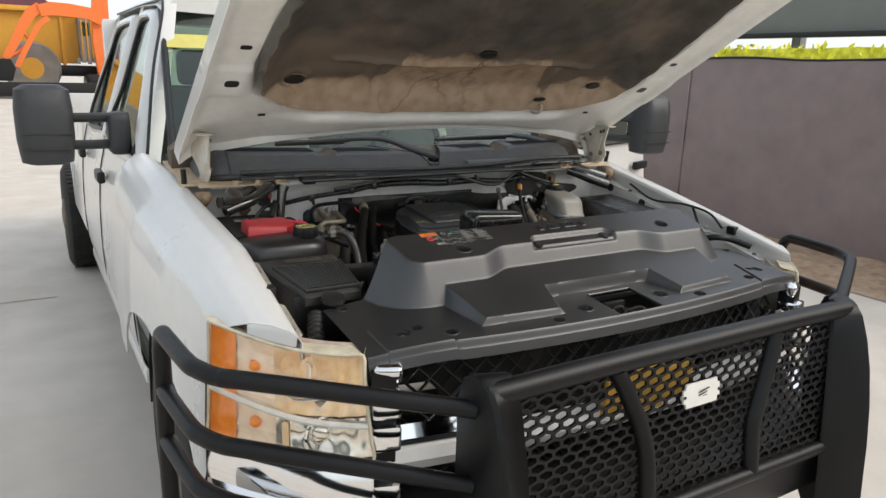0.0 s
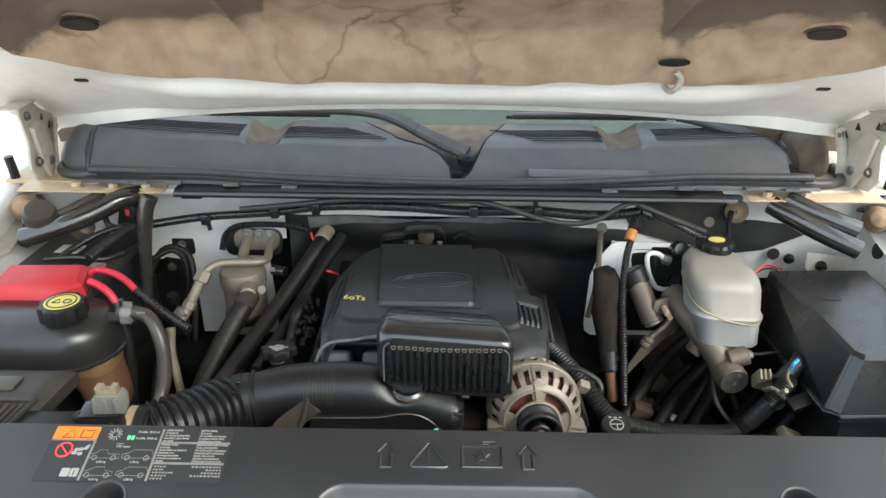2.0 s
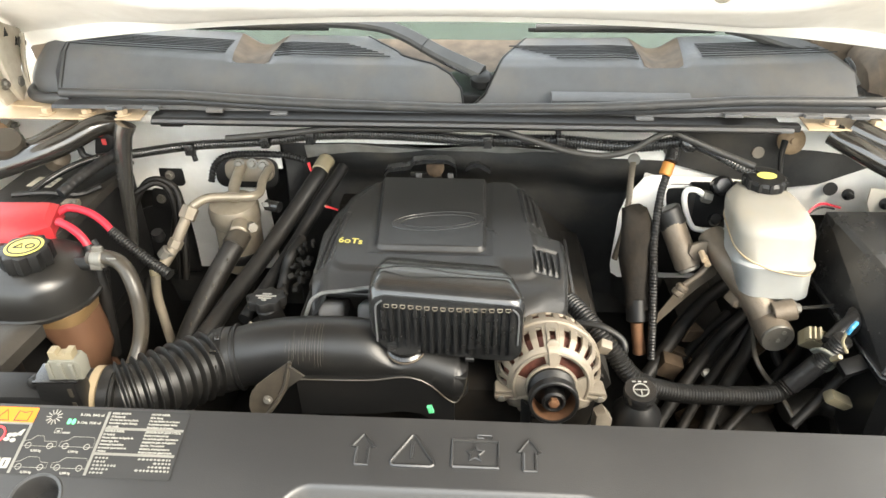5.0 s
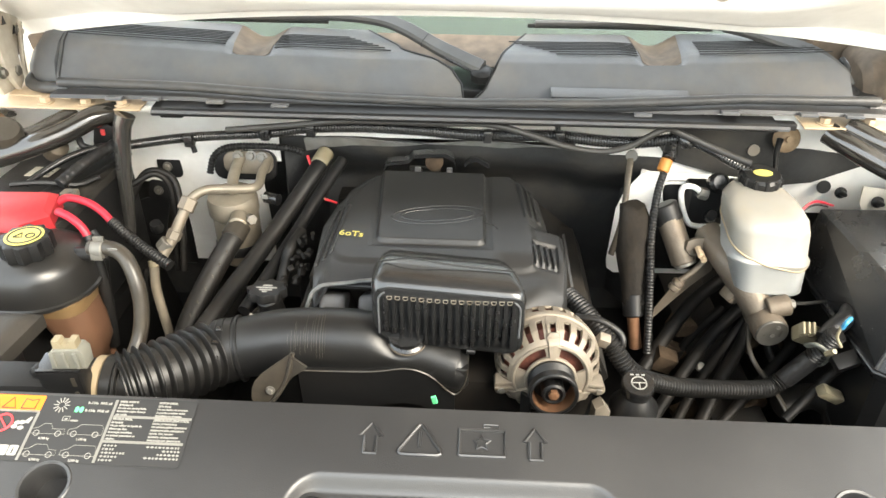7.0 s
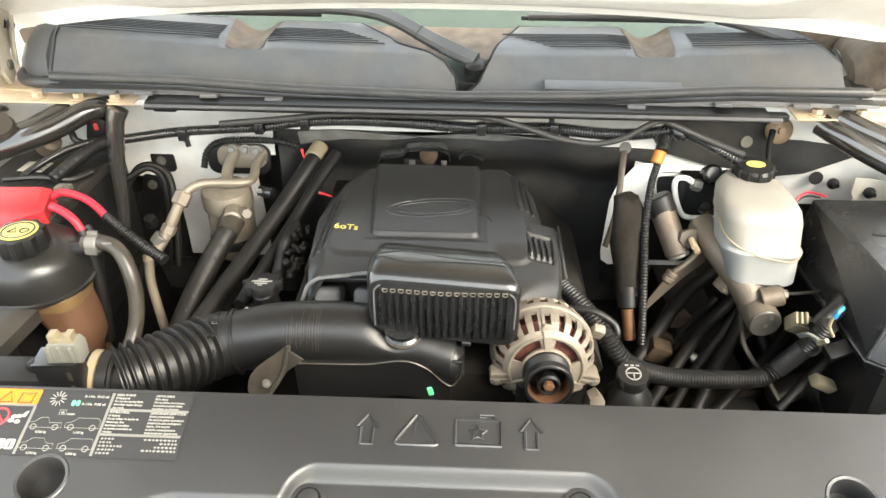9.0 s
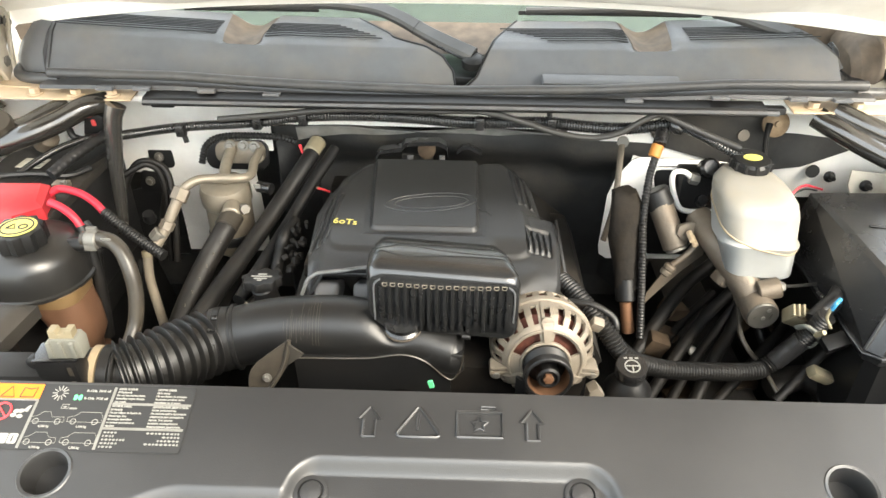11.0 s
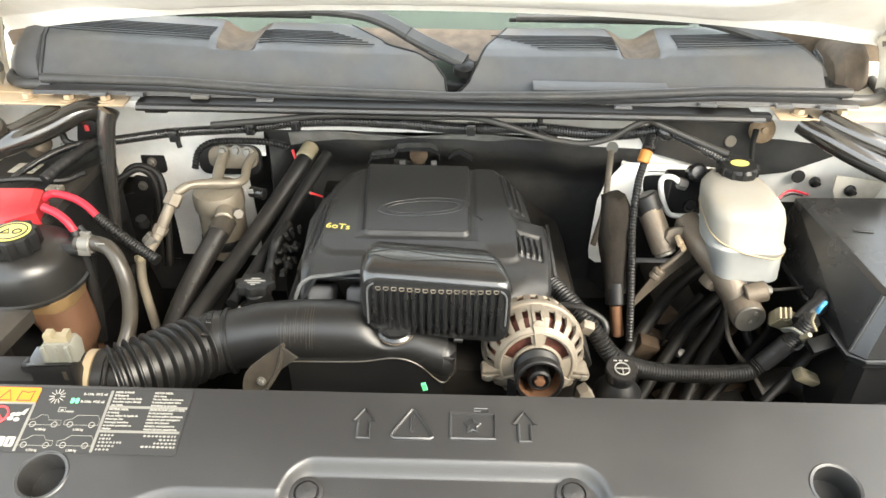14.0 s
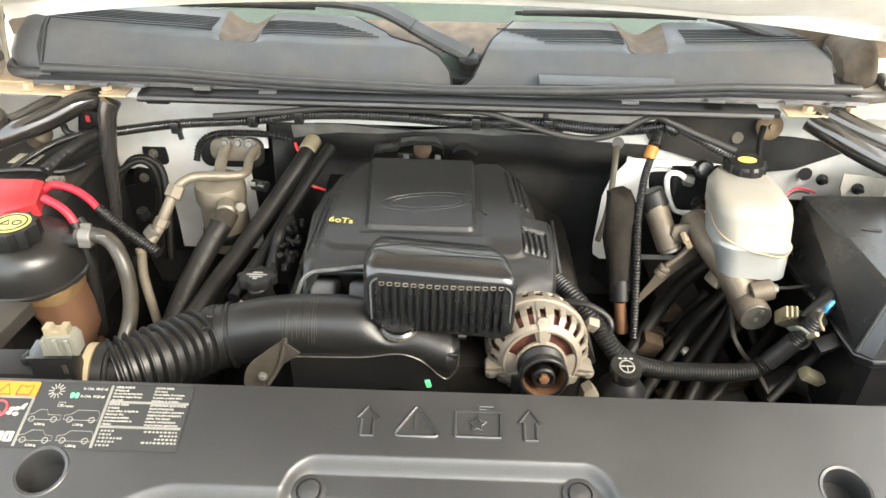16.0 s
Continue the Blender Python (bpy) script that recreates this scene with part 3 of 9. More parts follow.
for side in (-1, 1):
    part("fender", thicken(grid(60, 52, fender_pt(side)), 0.0015), PAINT, truck, "white fender with dust on it")
    # flange with notched tabs along the engine bay
    fl = B()
    strip = []
    for k in range(57):
        y0 = lerp(0.22, -0.84, k / 56)
        wdt = 0.035 if (k // 2) % 6 not in (2, 3) else 0.018
        x0 = pl(y0, XI) + 0.001
        strip.append((fl.verts.new((side * x0, y0, pl(y0, Z0) - 0.045)), fl.verts.new((side * (x0 - wdt), y0, pl(y0, Z0) - 0.05))))
    for (a1, a2), (b1, b2) in zip(strip, strip[1:]):
        fl.faces.new((a1, b1, b2, a2))
    part("fender_flange", thicken(fl, 0.002), PAINT_BAY if side > 0 else HINGE, truck, "dusty tabbed flange", smooth=False)
    for yb in (-0.72, -0.44, -0.1, 0.13):
        bolt((side * (pl(yb, XI) - 0.017), yb, pl(yb, Z0) - 0.049), (0, 0, 1), 0.006, truck)
    # rubber bumpers for the hood
    yb = -0.61
    part("hood_stop", box((side * (pl(yb, XI) + 0.002), yb, pl(yb, Z0) - 0.012), (0.026, 0.035, 0.03), 0.005), RUBBER, truck)
    # inner apron wall of the bay
    def apron(u, v):
        y = lerp(0.22, -0.86, u)
        return (side * (pl(y, XI) - 0.012 - 0.05 * sstep(0.05, 0.5, v)), y, pl(y, Z0) - 0.05 - v * 0.45)
    part("apron", thicken(grid(24, 10, apron), 0.003), PAINT_BAY, truck, "white inner wing panel")
    for yb, zb in ((-0.18, 1.16), (0.02, 1.19)):
        part("apron_hole", lathe([(0.016, 0), (0.016, 0.004)], (side * (pl(yb, XI) - 0.02), yb, zb), (-side, 0, 0.1), 18), BLACK_PRINT, truck)
    # wheel and liner
    wheel = part("wheel", lathe([(0.24, 0), (0.36, 0.0), (0.40, 0.02), (0.415, 0.06), (0.415, 0.20), (0.40, 0.24), (0.36, 0.26), (0.24, 0.26)], (side * 0.74, -0.06, 0.415), (side, 0, 0), 48), TYRE, truck, "dusty black tyre")
    part("rim", lathe([(0.24, 0), (0.235, 0.03), (0.14, 0.05), (0.13, 0.07), (0.05, 0.08)], (side * 0.93, -0.06, 0.415), (side, 0, 0), 32), ALU_DULL, wheel)
    rear = part("wheel", lathe([(0.24, 0), (0.36, 0.0), (0.40, 0.02), (0.415, 0.06), (0.415, 0.20), (0.40, 0.24), (0.36, 0.26), (0.24, 0.26)], (side * 0.80, 4.15, 0.415), (side, 0, 0), 48), TYRE, truck, "dusty black tyre")
    part("rim", lathe([(0.24, 0), (0.235, 0.03), (0.14, 0.05), (0.13, 0.07), (0.05, 0.08)], (side * 1.0, 4.15, 0.415), (side, 0, 0), 32), ALU_DULL, rear)
    tread = B()
    for k in range(60):
        a = 2 * math.pi * k / 60
        for j in range(4):
            box((side * (0.835 + j * 0.058), 4.15 + 0.417 * math.cos(a + j * 0.03), 0.415 + 0.417 * math.sin(a + j * 0.03)), (0.045, 0.030, 0.008), 0, rot=(math.degrees(a + j * 0.03) - 90, 0, 0), bm=tread)
    part("tread", tread, TYRE, rear, smooth=False)
    liner = B()
    grid(24, 4, lambda u, v: (side * lerp(0.62, 0.985, v), -0.06 + 0.53 * math.cos(math.pi * u), 0.40 + 0.53 * math.sin(math.pi * u)), bm=liner)
    part("wheel_liner", liner, BLACK, truck)

    # cab and bed flank
    def flank(u, v):
        y = lerp(0.53, 2.62, u)
        prof = ((0.0, 0.96, 0.48), (0.12, 0.995, 0.55), (0.35, 1.005, 0.75), (0.6, 1.0, 0.95), (0.8, 0.985, 1.12), (1.0, 0.95, 1.27))
        return (side * pl(v, [(a, b) for a, b, c in prof]), y, pl(v, [(a, c) for a, b, c in prof]))
    flank_p = part("cab_side", thicken(grid(30, 20, flank, keep=lambda u, v: side < 0 or u > 0.52), 0.002), PAINT, truck, "white doors of the crew cab")
    for yd in (0.55, 1.62, 2.6) if side < 0 else (1.62, 2.6):
        part("door_gap", tube([(side * pl(v, ((0, 0.965), (0.12, 1.0), (0.35, 1.009), (0.6, 1.004), (0.8, 0.989), (1.0, 0.954))), yd + 0.02, lerp(0.48, 1.27, v)) for v in (0.02, 0.2, 0.5, 0.8, 1.0)], 0.003, 6), BLACK_PRINT, flank_p)
    for yh in (1.42, 2.4) if side < 0 else (2.4,):
        part("door_handle", box((side * 1.012, yh, 1.13), (0.035, 0.16, 0.055), 0.016, seg=3), BLACK, truck, "black door handle")
    part("sill", box((side * 0.955, 1.6, 0.47), (0.06, 2.1, 0.06), 0.01), PAINT, truck)
    part("side_step", tube([(side * 0.88, 0.80, 0.42), (side * 0.93, 0.95, 0.40), (side * 0.93, 2.2, 0.40), (side * 0.88, 2.5, 0.42)], 0.032, 12), BLACK, truck)

    def bed(u, v):
        y = lerp(2.68, 5.25, u)
        z = lerp(0.6, 1.33, v)
        r = 0.28 - (y - 4.15) ** 2
        return (side * (1.0 - 0.03 * v), y, max(z, 0.40 + math.sqrt(r)) if r > 0 else z)
    part("bed_side", thicken(grid(40, 16, bed), 0.003), PAINT, truck)
    # glasshouse: pillars, side windows
    def post(y0, z0, y1, z1, w, name="pillar"):
        s0, s1 = 0.945, 0.74
        part(name, loft([[(side * s0, y0, z0), (side * s0, y0 + w, z0), (side * (s0 - 0.05), y0 + w, z0), (side * (s0 - 0.05), y0, z0)], [(side * lerp(s0, s1, 0.55), lerp(y0, y1, 0.5), lerp(z0, z1, 0.55)), (side * lerp(s0, s1, 0.55), lerp(y0, y1, 0.5) + w, lerp(z0, z1, 0.55)), (side * (lerp(s0, s1, 0.55) - 0.05), lerp(y0, y1, 0.5) + w, lerp(z0, z1, 0.55)), (side * (lerp(s0, s1, 0.55) - 0.05), lerp(y0, y1, 0.5), lerp(z0, z1, 0.55))], [(side * s1, y1, z1), (side * s1, y1 + w, z1), (side * (s1 - 0.05), y1 + w, z1), (side * (s1 - 0.05), y1, z1)]]), PAINT, truck)
    post(0.50, 1.26, 1.06, 1.90, 0.11, "a_pillar")
    post(1.56, 1.26, 1.60, 1.90, 0.10, "b_pillar")
    post(2.50, 1.26, 2.42, 1.90, 0.14, "c_pillar")
    for a, b2, c, d in ((0.60, 1.57, 1.10, 1.61), (1.66, 2.5, 1.70, 2.42))[0 if side < 0 else 1:]:
        part("side_window", loft([[(side * 0.937, a, 1.27), (side * 0.937, b2, 1.27), (side * 0.925, b2, 1.27), (side * 0.925, a, 1.27)], [(side * 0.75, c, 1.87), (side * 0.75, d, 1.87), (side * 0.738, d, 1.87), (side * 0.738, c, 1.87)]]), GLASS, truck, "green-tinted side window glass", smooth=False).visible_shadow = False
        part("window_seal", tube([(side * 0.945, a, 1.272), (side * 0.945, b2, 1.272)], 0.007, 8), BLACK, truck)
    def pane_x(z):
        return 0.944 - 0.325 * (z - 1.27)
    for outline_yz in (((0.64, 1.285), (0.86, 1.55), (1.08, 1.79), (1.18, 1.845), (1.32, 1.860), (1.48, 1.860), (1.545, 1.83), (1.565, 1.76), (1.575, 1.55), (1.58, 1.285)), ((1.70, 1.285), (1.70, 1.55), (1.705, 1.76), (1.73, 1.83), (1.80, 1.855), (2.2, 1.85), (2.36, 1.82), (2.42, 1.72), (2.47, 1.285)))[0 if side < 0 else 1:]:
        closed = list(outline_yz) + [outline_yz[0]]
        part("door_frame", tube([(side * (pane_x(z) + 0.002), y, z) for y, z in closed], 0.030, 10, 4, flat=0.55), PAINT, truck, "white painted window frame")
        part("window_seal", tube([(side * (pane_x(z) + 0.012), y + (0.026 if y < 1.2 or (1.6 < y < 1.9) else -0.026), z + (0.03 if z < 1.4 else -0.022)) for y, z in closed], 0.009, 8, 4), BLACK, truck, "black window seal")
    part("gutter", tube([(side * 0.93, 0.5, 1.33), (side * 0.85, 0.76, 1.62), (side * 0.755, 1.02, 1.875), (side * 0.75, 1.3, 1.905), (side * 0.75, 2.5, 1.905)], 0.006, 8), BLACK, truck, "thin black weather seal")

roof = part("roof", loft([[(-0.76, y, z0), (-0.70, y, z0 + 0.05), (-0.4, y, z0 + 0.085), (0, y, z0 + 0.095), (0.4, y, z0 + 0.085), (0.70, y, z0 + 0.05), (0.76, y, z0), (0, y, z0 - 0.02)] for y, z0 in ((1.05, 1.86), (1.15, 1.885), (1.6, 1.90), (2.3, 1.895), (2.56, 1.87))]), PAINT, truck)
part("rear_wall", box((0, 2.6, 0.93), (1.8, 0.05, 0.86), 0.02), PAINT, truck)
for sx in (-0.72, 0.72):
    part("rear_pillar", box((sx, 2.59, 1.6), (0.22, 0.05, 0.56), 0.02), PAINT, truck)
rear_glass = part("rear_window", box((0, 2.6, 1.61), (1.24, 0.006, 0.52), 0.001), GLASS, truck, "green-tinted rear window")
rear_glass.visible_shadow = False
part("cab_floor", box((0, 1.6, 0.6), (1.7, 1.9, 0.05), 0.01), TRIM_GREY, truck)
part("headliner", box((0, 1.8, 1.875), (1.4, 1.3, 0.02), 0.005), HEADLINER, truck)
for sx in (-0.42, 0.42):
    seat = part("seat", box((sx, 1.6, 0.95), (0.52, 0.5, 0.18), 0.06, seg=3), TRIM_GREY, truck, "grey cloth seat")
    part("backrest", box((sx, 1.85, 1.25), (0.50, 0.14, 0.56), 0.06, rot=(-10, 0, 0), seg=3), TRIM_GREY, seat)
    part("headrest", box((sx, 1.90, 1.62), (0.26, 0.10, 0.18), 0.04, rot=(-10, 0, 0), seg=3), TRIM_GREY, seat)
part("steering_wheel", tube([(0.40 + 0.19 * math.cos(2 * math.pi * k / 24), 1.08 - 0.08 * math.sin(2 * math.pi * k / 24), 1.25 + 0.17 * math.sin(2 * math.pi * k / 24)) for k in range(25)], 0.016, 8, 2), BLACK, truck)
part("bed_front", box((0, 2.7, 0.95), (1.9, 0.04, 0.75), 0.01), PAINT, truck)
part("bed_floor", box((0, 3.95, 0.75), (1.9, 2.5, 0.04), 0.01), BLACK, truck)
part("tailgate", box((0, 5.24, 0.98), (1.95, 0.05, 0.7), 0.015), PAINT, truck)
part("underbody", box((0, 1.9, 0.62), (1.5, 6.2, 0.2), 0.05), BLACK, truck)


def screen(u, v):
    x = lerp(-0.865, 0.865, u) * lerp(1.0, 0.86, v)
    bow = 0.10 * (x / 0.8) ** 2
    return (x, 0.255 + bow + lerp(0, 0.79, v), lerp(1.335, 1.875, v) + 0.015 * math.sin(math.pi * v))


windscreen = part("windscreen", thicken(grid(24, 12, screen), 0.005), GLASS, truck, "tinted windscreen glass reflecting greenery")
part("dashboard", box((0, 0.72, 1.18), (1.62, 0.62, 0.20), 0.05, seg=3), TRIM_GREY, truck, "grey dashboard")
windscreen.visible_shadow = False
part("sticker", thicken(grid(4, 2, lambda u, v: Vector(screen(lerp(0.004, 0.20, u), lerp(0.66, 0.765, v))) + Vector((0, -0.006, 0.006))), 0.001), YELLOW, windscreen, "yellow strip on the windscreen")
part("screen_seal", tube([screen(0, v / 6) for v in range(7)], 0.014, 8), BLACK, windscreen)
part("screen_seal", tube([screen(1, v / 6) for v in range(7)], 0.014, 8), BLACK, windscreen)
part("screen_seal", tube([screen(u / 8, 1) for u in range(9)], 0.014, 8), BLACK, windscreen)

# open driver's door
DH, DA = Vector((0.965, 0.58, 0)), radians(70)
DD, DN = Vector((math.sin(DA), math.cos(DA), 0)), Vector((math.cos(DA), -math.sin(DA), 0))


def dp(a, z, n=0.0):
    """A place on the opened door: along from its hinge, up, and out from its skin."""
    return DH + DD * a + DN * n + Vector((0, 0, z))


def door_skin(u, v):
    z = lerp(0.50, 1.27, v)
    a = u * lerp(0.98, 1.10, sstep(0.0, 0.25, v))
    return dp(a, z, 0.03 * math.sin(math.pi * min(1, v * 1.1)) - 0.012 * sstep(0.05, 0.0, u))


door = part("open_door", thicken(grid(24, 20, door_skin), 0.03), PAINT, truck, "white front door standing open")
part("door_frame", tube([dp(0.02, 1.27, -0.02), dp(0.30, 1.58, -0.05), dp(0.52, 1.80, -0.09), dp(0.62, 1.86, -0.10), dp(1.0, 1.88, -0.10), dp(1.05, 1.85, -0.09), dp(1.08, 1.27, -0.01)], 0.026, 10), PAINT, door, "white window frame")
part("door_glass", slab([(0.06, 0.0), (1.06, 0.0), (1.04, 0.57), (0.58, 0.57), (0.30, 0.30)], 0.005, 0, Matrix(((DD.x, 0, DN.x, DH.x - 0.03 * DN.x), (DD.y, -0.14, DN.y, DH.y - 0.03 * DN.y), (0, 1, 0, 1.28), (0, 0, 0, 1)))), GLASS, door, "green-tinted door glass").visible_shadow = False
part("belt_seal", tube([dp(0.03, 1.275, 0.012), dp(1.09, 1.275, 0.012)], 0.008, 8), BLACK, door)
part("door_handle", box(dp(0.98, 1.13, 0.04), (0.16, 0.03, 0.05), 0.014, rot=(0, 0, 20)), BLACK, door, "black door handle")

# door mirrors
for side, mx, my in ((-1, 1.23, 0.80), (1, 1.405, 0.37)):
    head = []
    for h, sx, sy in ((-0.145, 0.055, 0.04), (-0.135, 0.085, 0.06), (-0.05, 0.095, 0.075), (0.06, 0.095, 0.075), (0.125, 0.088, 0.06), (0.142, 0.06, 0.04)):
        head.append([(side * mx + p[0], my + p[1], 1.42 + h) for p in rounded(-sx, -sy, sx, sy, min(sx, sy) * 0.7, 4)])
    mirror = part("door_mirror", loft(head), MIRROR_BLACK, truck, "textured black towing mirror on two arms")
    part("mirror_groove", box((side * mx, my - 0.074, 1.39), (0.16, 0.006, 0.006), 0.002), BLACK_PRINT, mirror)
    part("mirror_groove", box((side * mx, my - 0.071, 1.335), (0.16, 0.006, 0.006), 0.002), BLACK_PRINT, mirror)
    part("mirror_glass", box((side * mx, my + 0.073, 1.43), (0.15, 0.006, 0.22), 0.002), CHROME, mirror)
    for z in (1.445, 1.345):
        part("arm", tube([(side * (mx - 0.05), my - 0.02, z), *((( -1.02, 0.78, z), (-0.95, 0.80, z)) if side < 0 else (dp(0.24, z, 0.06), dp(0.20, z, 0.0)))], 0.022, 10, flat=0.7), MIRROR_BLACK, mirror)
    part("mount", box((-0.985, 0.79, 1.385) if side < 0 else dp(0.2, 1.385, 0.04), (0.08, 0.12, 0.16), 0.03, seg=3), MIRROR_BLACK, mirror)

# ---- hood ----
HO, HD, HN = Vector((0, 0.10, 1.44)), Vector((0, -0.855, 0.519)), Vector((0, 0.519, 0.855))


def hp(x, s, h=0.0):
    """A place on the opened hood: across, along from its rear edge, and up from its inner face."""
    return HO + Vector((x, 0, 0)) + HD * s + HN * h


HOOD_L = 1.22


def hood_edge(x):
    return 0.032 - 0.197 * (abs(x) / 0.88) ** 2.2


def pad_half(s):
    return pl(s, ((0.15, 0.50), (0.17, 0.58), (0.25, 0.695), (0.40, 0.72), (0.64, 0.71), (1.0, 0.67), (1.10, 0.60)))


def inner_h(x, s):
    a = abs(x)
    e = hood_edge(x)
    inside = sstep(0.0, 0.05, pad_half(max(s, 0.15)) + 0.035 - a) * sstep(0.105, 0.165, s) * (1 - sstep(1.08, 1.14, s))
    base = 0.012
    base += 0.003 * sstep(0.75, 0.80, a) - 0.022 * sstep(0.835, 0.875, a)
    beam = sstep(e - 0.002, e + 0.035, s) * (1 - sstep(0.09, 0.135, s)) * (1 - sstep(0.45, 0.68, a))
    base -= 0.022 * beam
    base -= 0.006 * (sstep(0.215, 0.235, s) - sstep(0.37, 0.39, s)) * sstep(0.735, 0.76, a)
    return base + 0.075 * inside


def hood_in(u, v):
    x = lerp(-0.875, 0.875, u)
    e = hood_edge(x)
    s = lerp(e, HOOD_L - 0.04 * (x / 0.88) ** 2, v)
    return hp(x, s, inner_h(x, s) - 0.02 * sstep(0.02, 0.0, v))


def hood_out(u, v):
    x = lerp(-0.882, 0.882, u)
    s = lerp(hood_edge(x) - 0.004, HOOD_L + 0.01 - 0.04 * (x / 0.88) ** 2, v)
    return hp(x, s, 0.065 + 0.055 * (1 - (abs(x) / 0.88) ** 4) - 0.03 * sstep(0.90, 1.0, v) - 0.012 * sstep(0.03, 0.0, v) - 0.03 * sstep(0.84, 0.88, abs(x)))


hood = thing("hood", "opened white hood with a dusty sound pad under it", "hood")
part("inner_panel", thicken(grid(150, 120, hood_in), 0.0015), PAINT_HOOD, hood, "white pressed inner panel")
part("outer_skin", grid(60, 50, hood_out), PAINT, hood)
for side in (-1, 1):
    part("hem", loft([[hood_in(0.5 + side * 0.5, v / 30) + HN * 0.0, hood_out(0.5 + side * 0.5, v / 30)] for v in range(31)], closed=False), PAINT, hood)
part("hem", loft([[hood_in(u / 40, 0), hood_out(u / 40, 0)] for u in range(41)], closed=False), PAINT_HOOD, hood)
part("hem", loft([[hood_in(u / 40, 1), hood_out(u / 40, 1)] for u in range(41)], closed=False), PAINT, hood)


def pad_h(x, s):
    h = 0.008 + 0.05 * sstep(0.15, 0.25, s) * sstep(0.0, 0.09, pad_half(s) - abs(x))
    h += 0.010 * noise.noise(Vector((x * 4, s * 5, 1.3))) * sstep(0.02, 0.1, pad_half(s) - abs(x)) + 0.005 * noise.noise(Vector((x * 13, s * 13, 5)))
    rib = max(0, 1 - abs(s - 0.37 - 0.015 * math.sin(x * 6)) / 0.018) * (1 if abs(x) < 0.5 else 0)
    rib2 = max(0, 1 - abs(abs(x) - 0.33 - 0.1 * (s - 0.15)) / 0.02) * sstep(0.16, 0.2, s) * (1 - sstep(0.34, 0.37, s))
    h -= 0.010 * min(1, rib) + 0.014 * min(1, rib2)
    for cx, cs in ((-0.59, 0.26), (0.59, 0.26), (0, 0.44), (-0.5, 0.95), (0.5, 0.95)):
        r = math.hypot(x - cx, s - cs)
        h -= 0.006 * sstep(0.055, 0.045, r) * sstep(0.020, 0.026, r) - 0.02 * sstep(0.03, 0.022, r) * 0
    return h


def pad_pt(u, v):
    s = lerp(0.150, 1.09, v)
    x = lerp(-1, 1, u) * (pad_half(s) + 0.006 * math.sin(s * 60) * 0.5)
    return hp(x, s, pad_h(x, s) - 0.006 * sstep(0.02, 0, min(u, 1 - u, v)))


sound_pad = part("sound_pad", thicken(grid(150, 100, pad_pt), 0.004), FELT, hood, "quilted dark felt pad caked with tan dust")
for cx, cs in ((-0.59, 0.26), (0.59, 0.26), (0, 0.443), (-0.5, 0.95), (0.5, 0.95)):
    part("pad_hole", lathe([(0.030, 0), (0.030, 0.004)], hp(cx, cs, pad_h(cx, cs) - 0.012), -HN, 24, squash=(1, 0.6)), BLACK_PRINT, sound_pad)
    ring = B()
    n_r = 28
    tube([hp(cx + 0.036 * math.cos(2 * math.pi * k / n_r), cs + 0.023 * math.sin(2 * math.pi * k / n_r), pad_h(cx, cs) - 0.004) for k in range(n_r + 1)], 0.005, 8, 2, bm=ring)
    part("hole_rim", ring, FELT, sound_pad)
part("pad_clip", tube([hp(0.372, 0.135, 0.004), hp(0.375, 0.15, -0.010), hp(0.382, 0.168, -0.012), hp(0.388, 0.175, 0.002), hp(0.378, 0.182, 0.012)], 0.0055, 8), HINGE, hood, "white striker clip")
part("clip_recess", lathe([(0.026, 0), (0.026, 0.003)], hp(0.37, 0.198, pad_h(0.37, 0.198) - 0.008), -HN, 20, squash=(1.0, 0.55)), BLACK_PRINT, sound_pad)
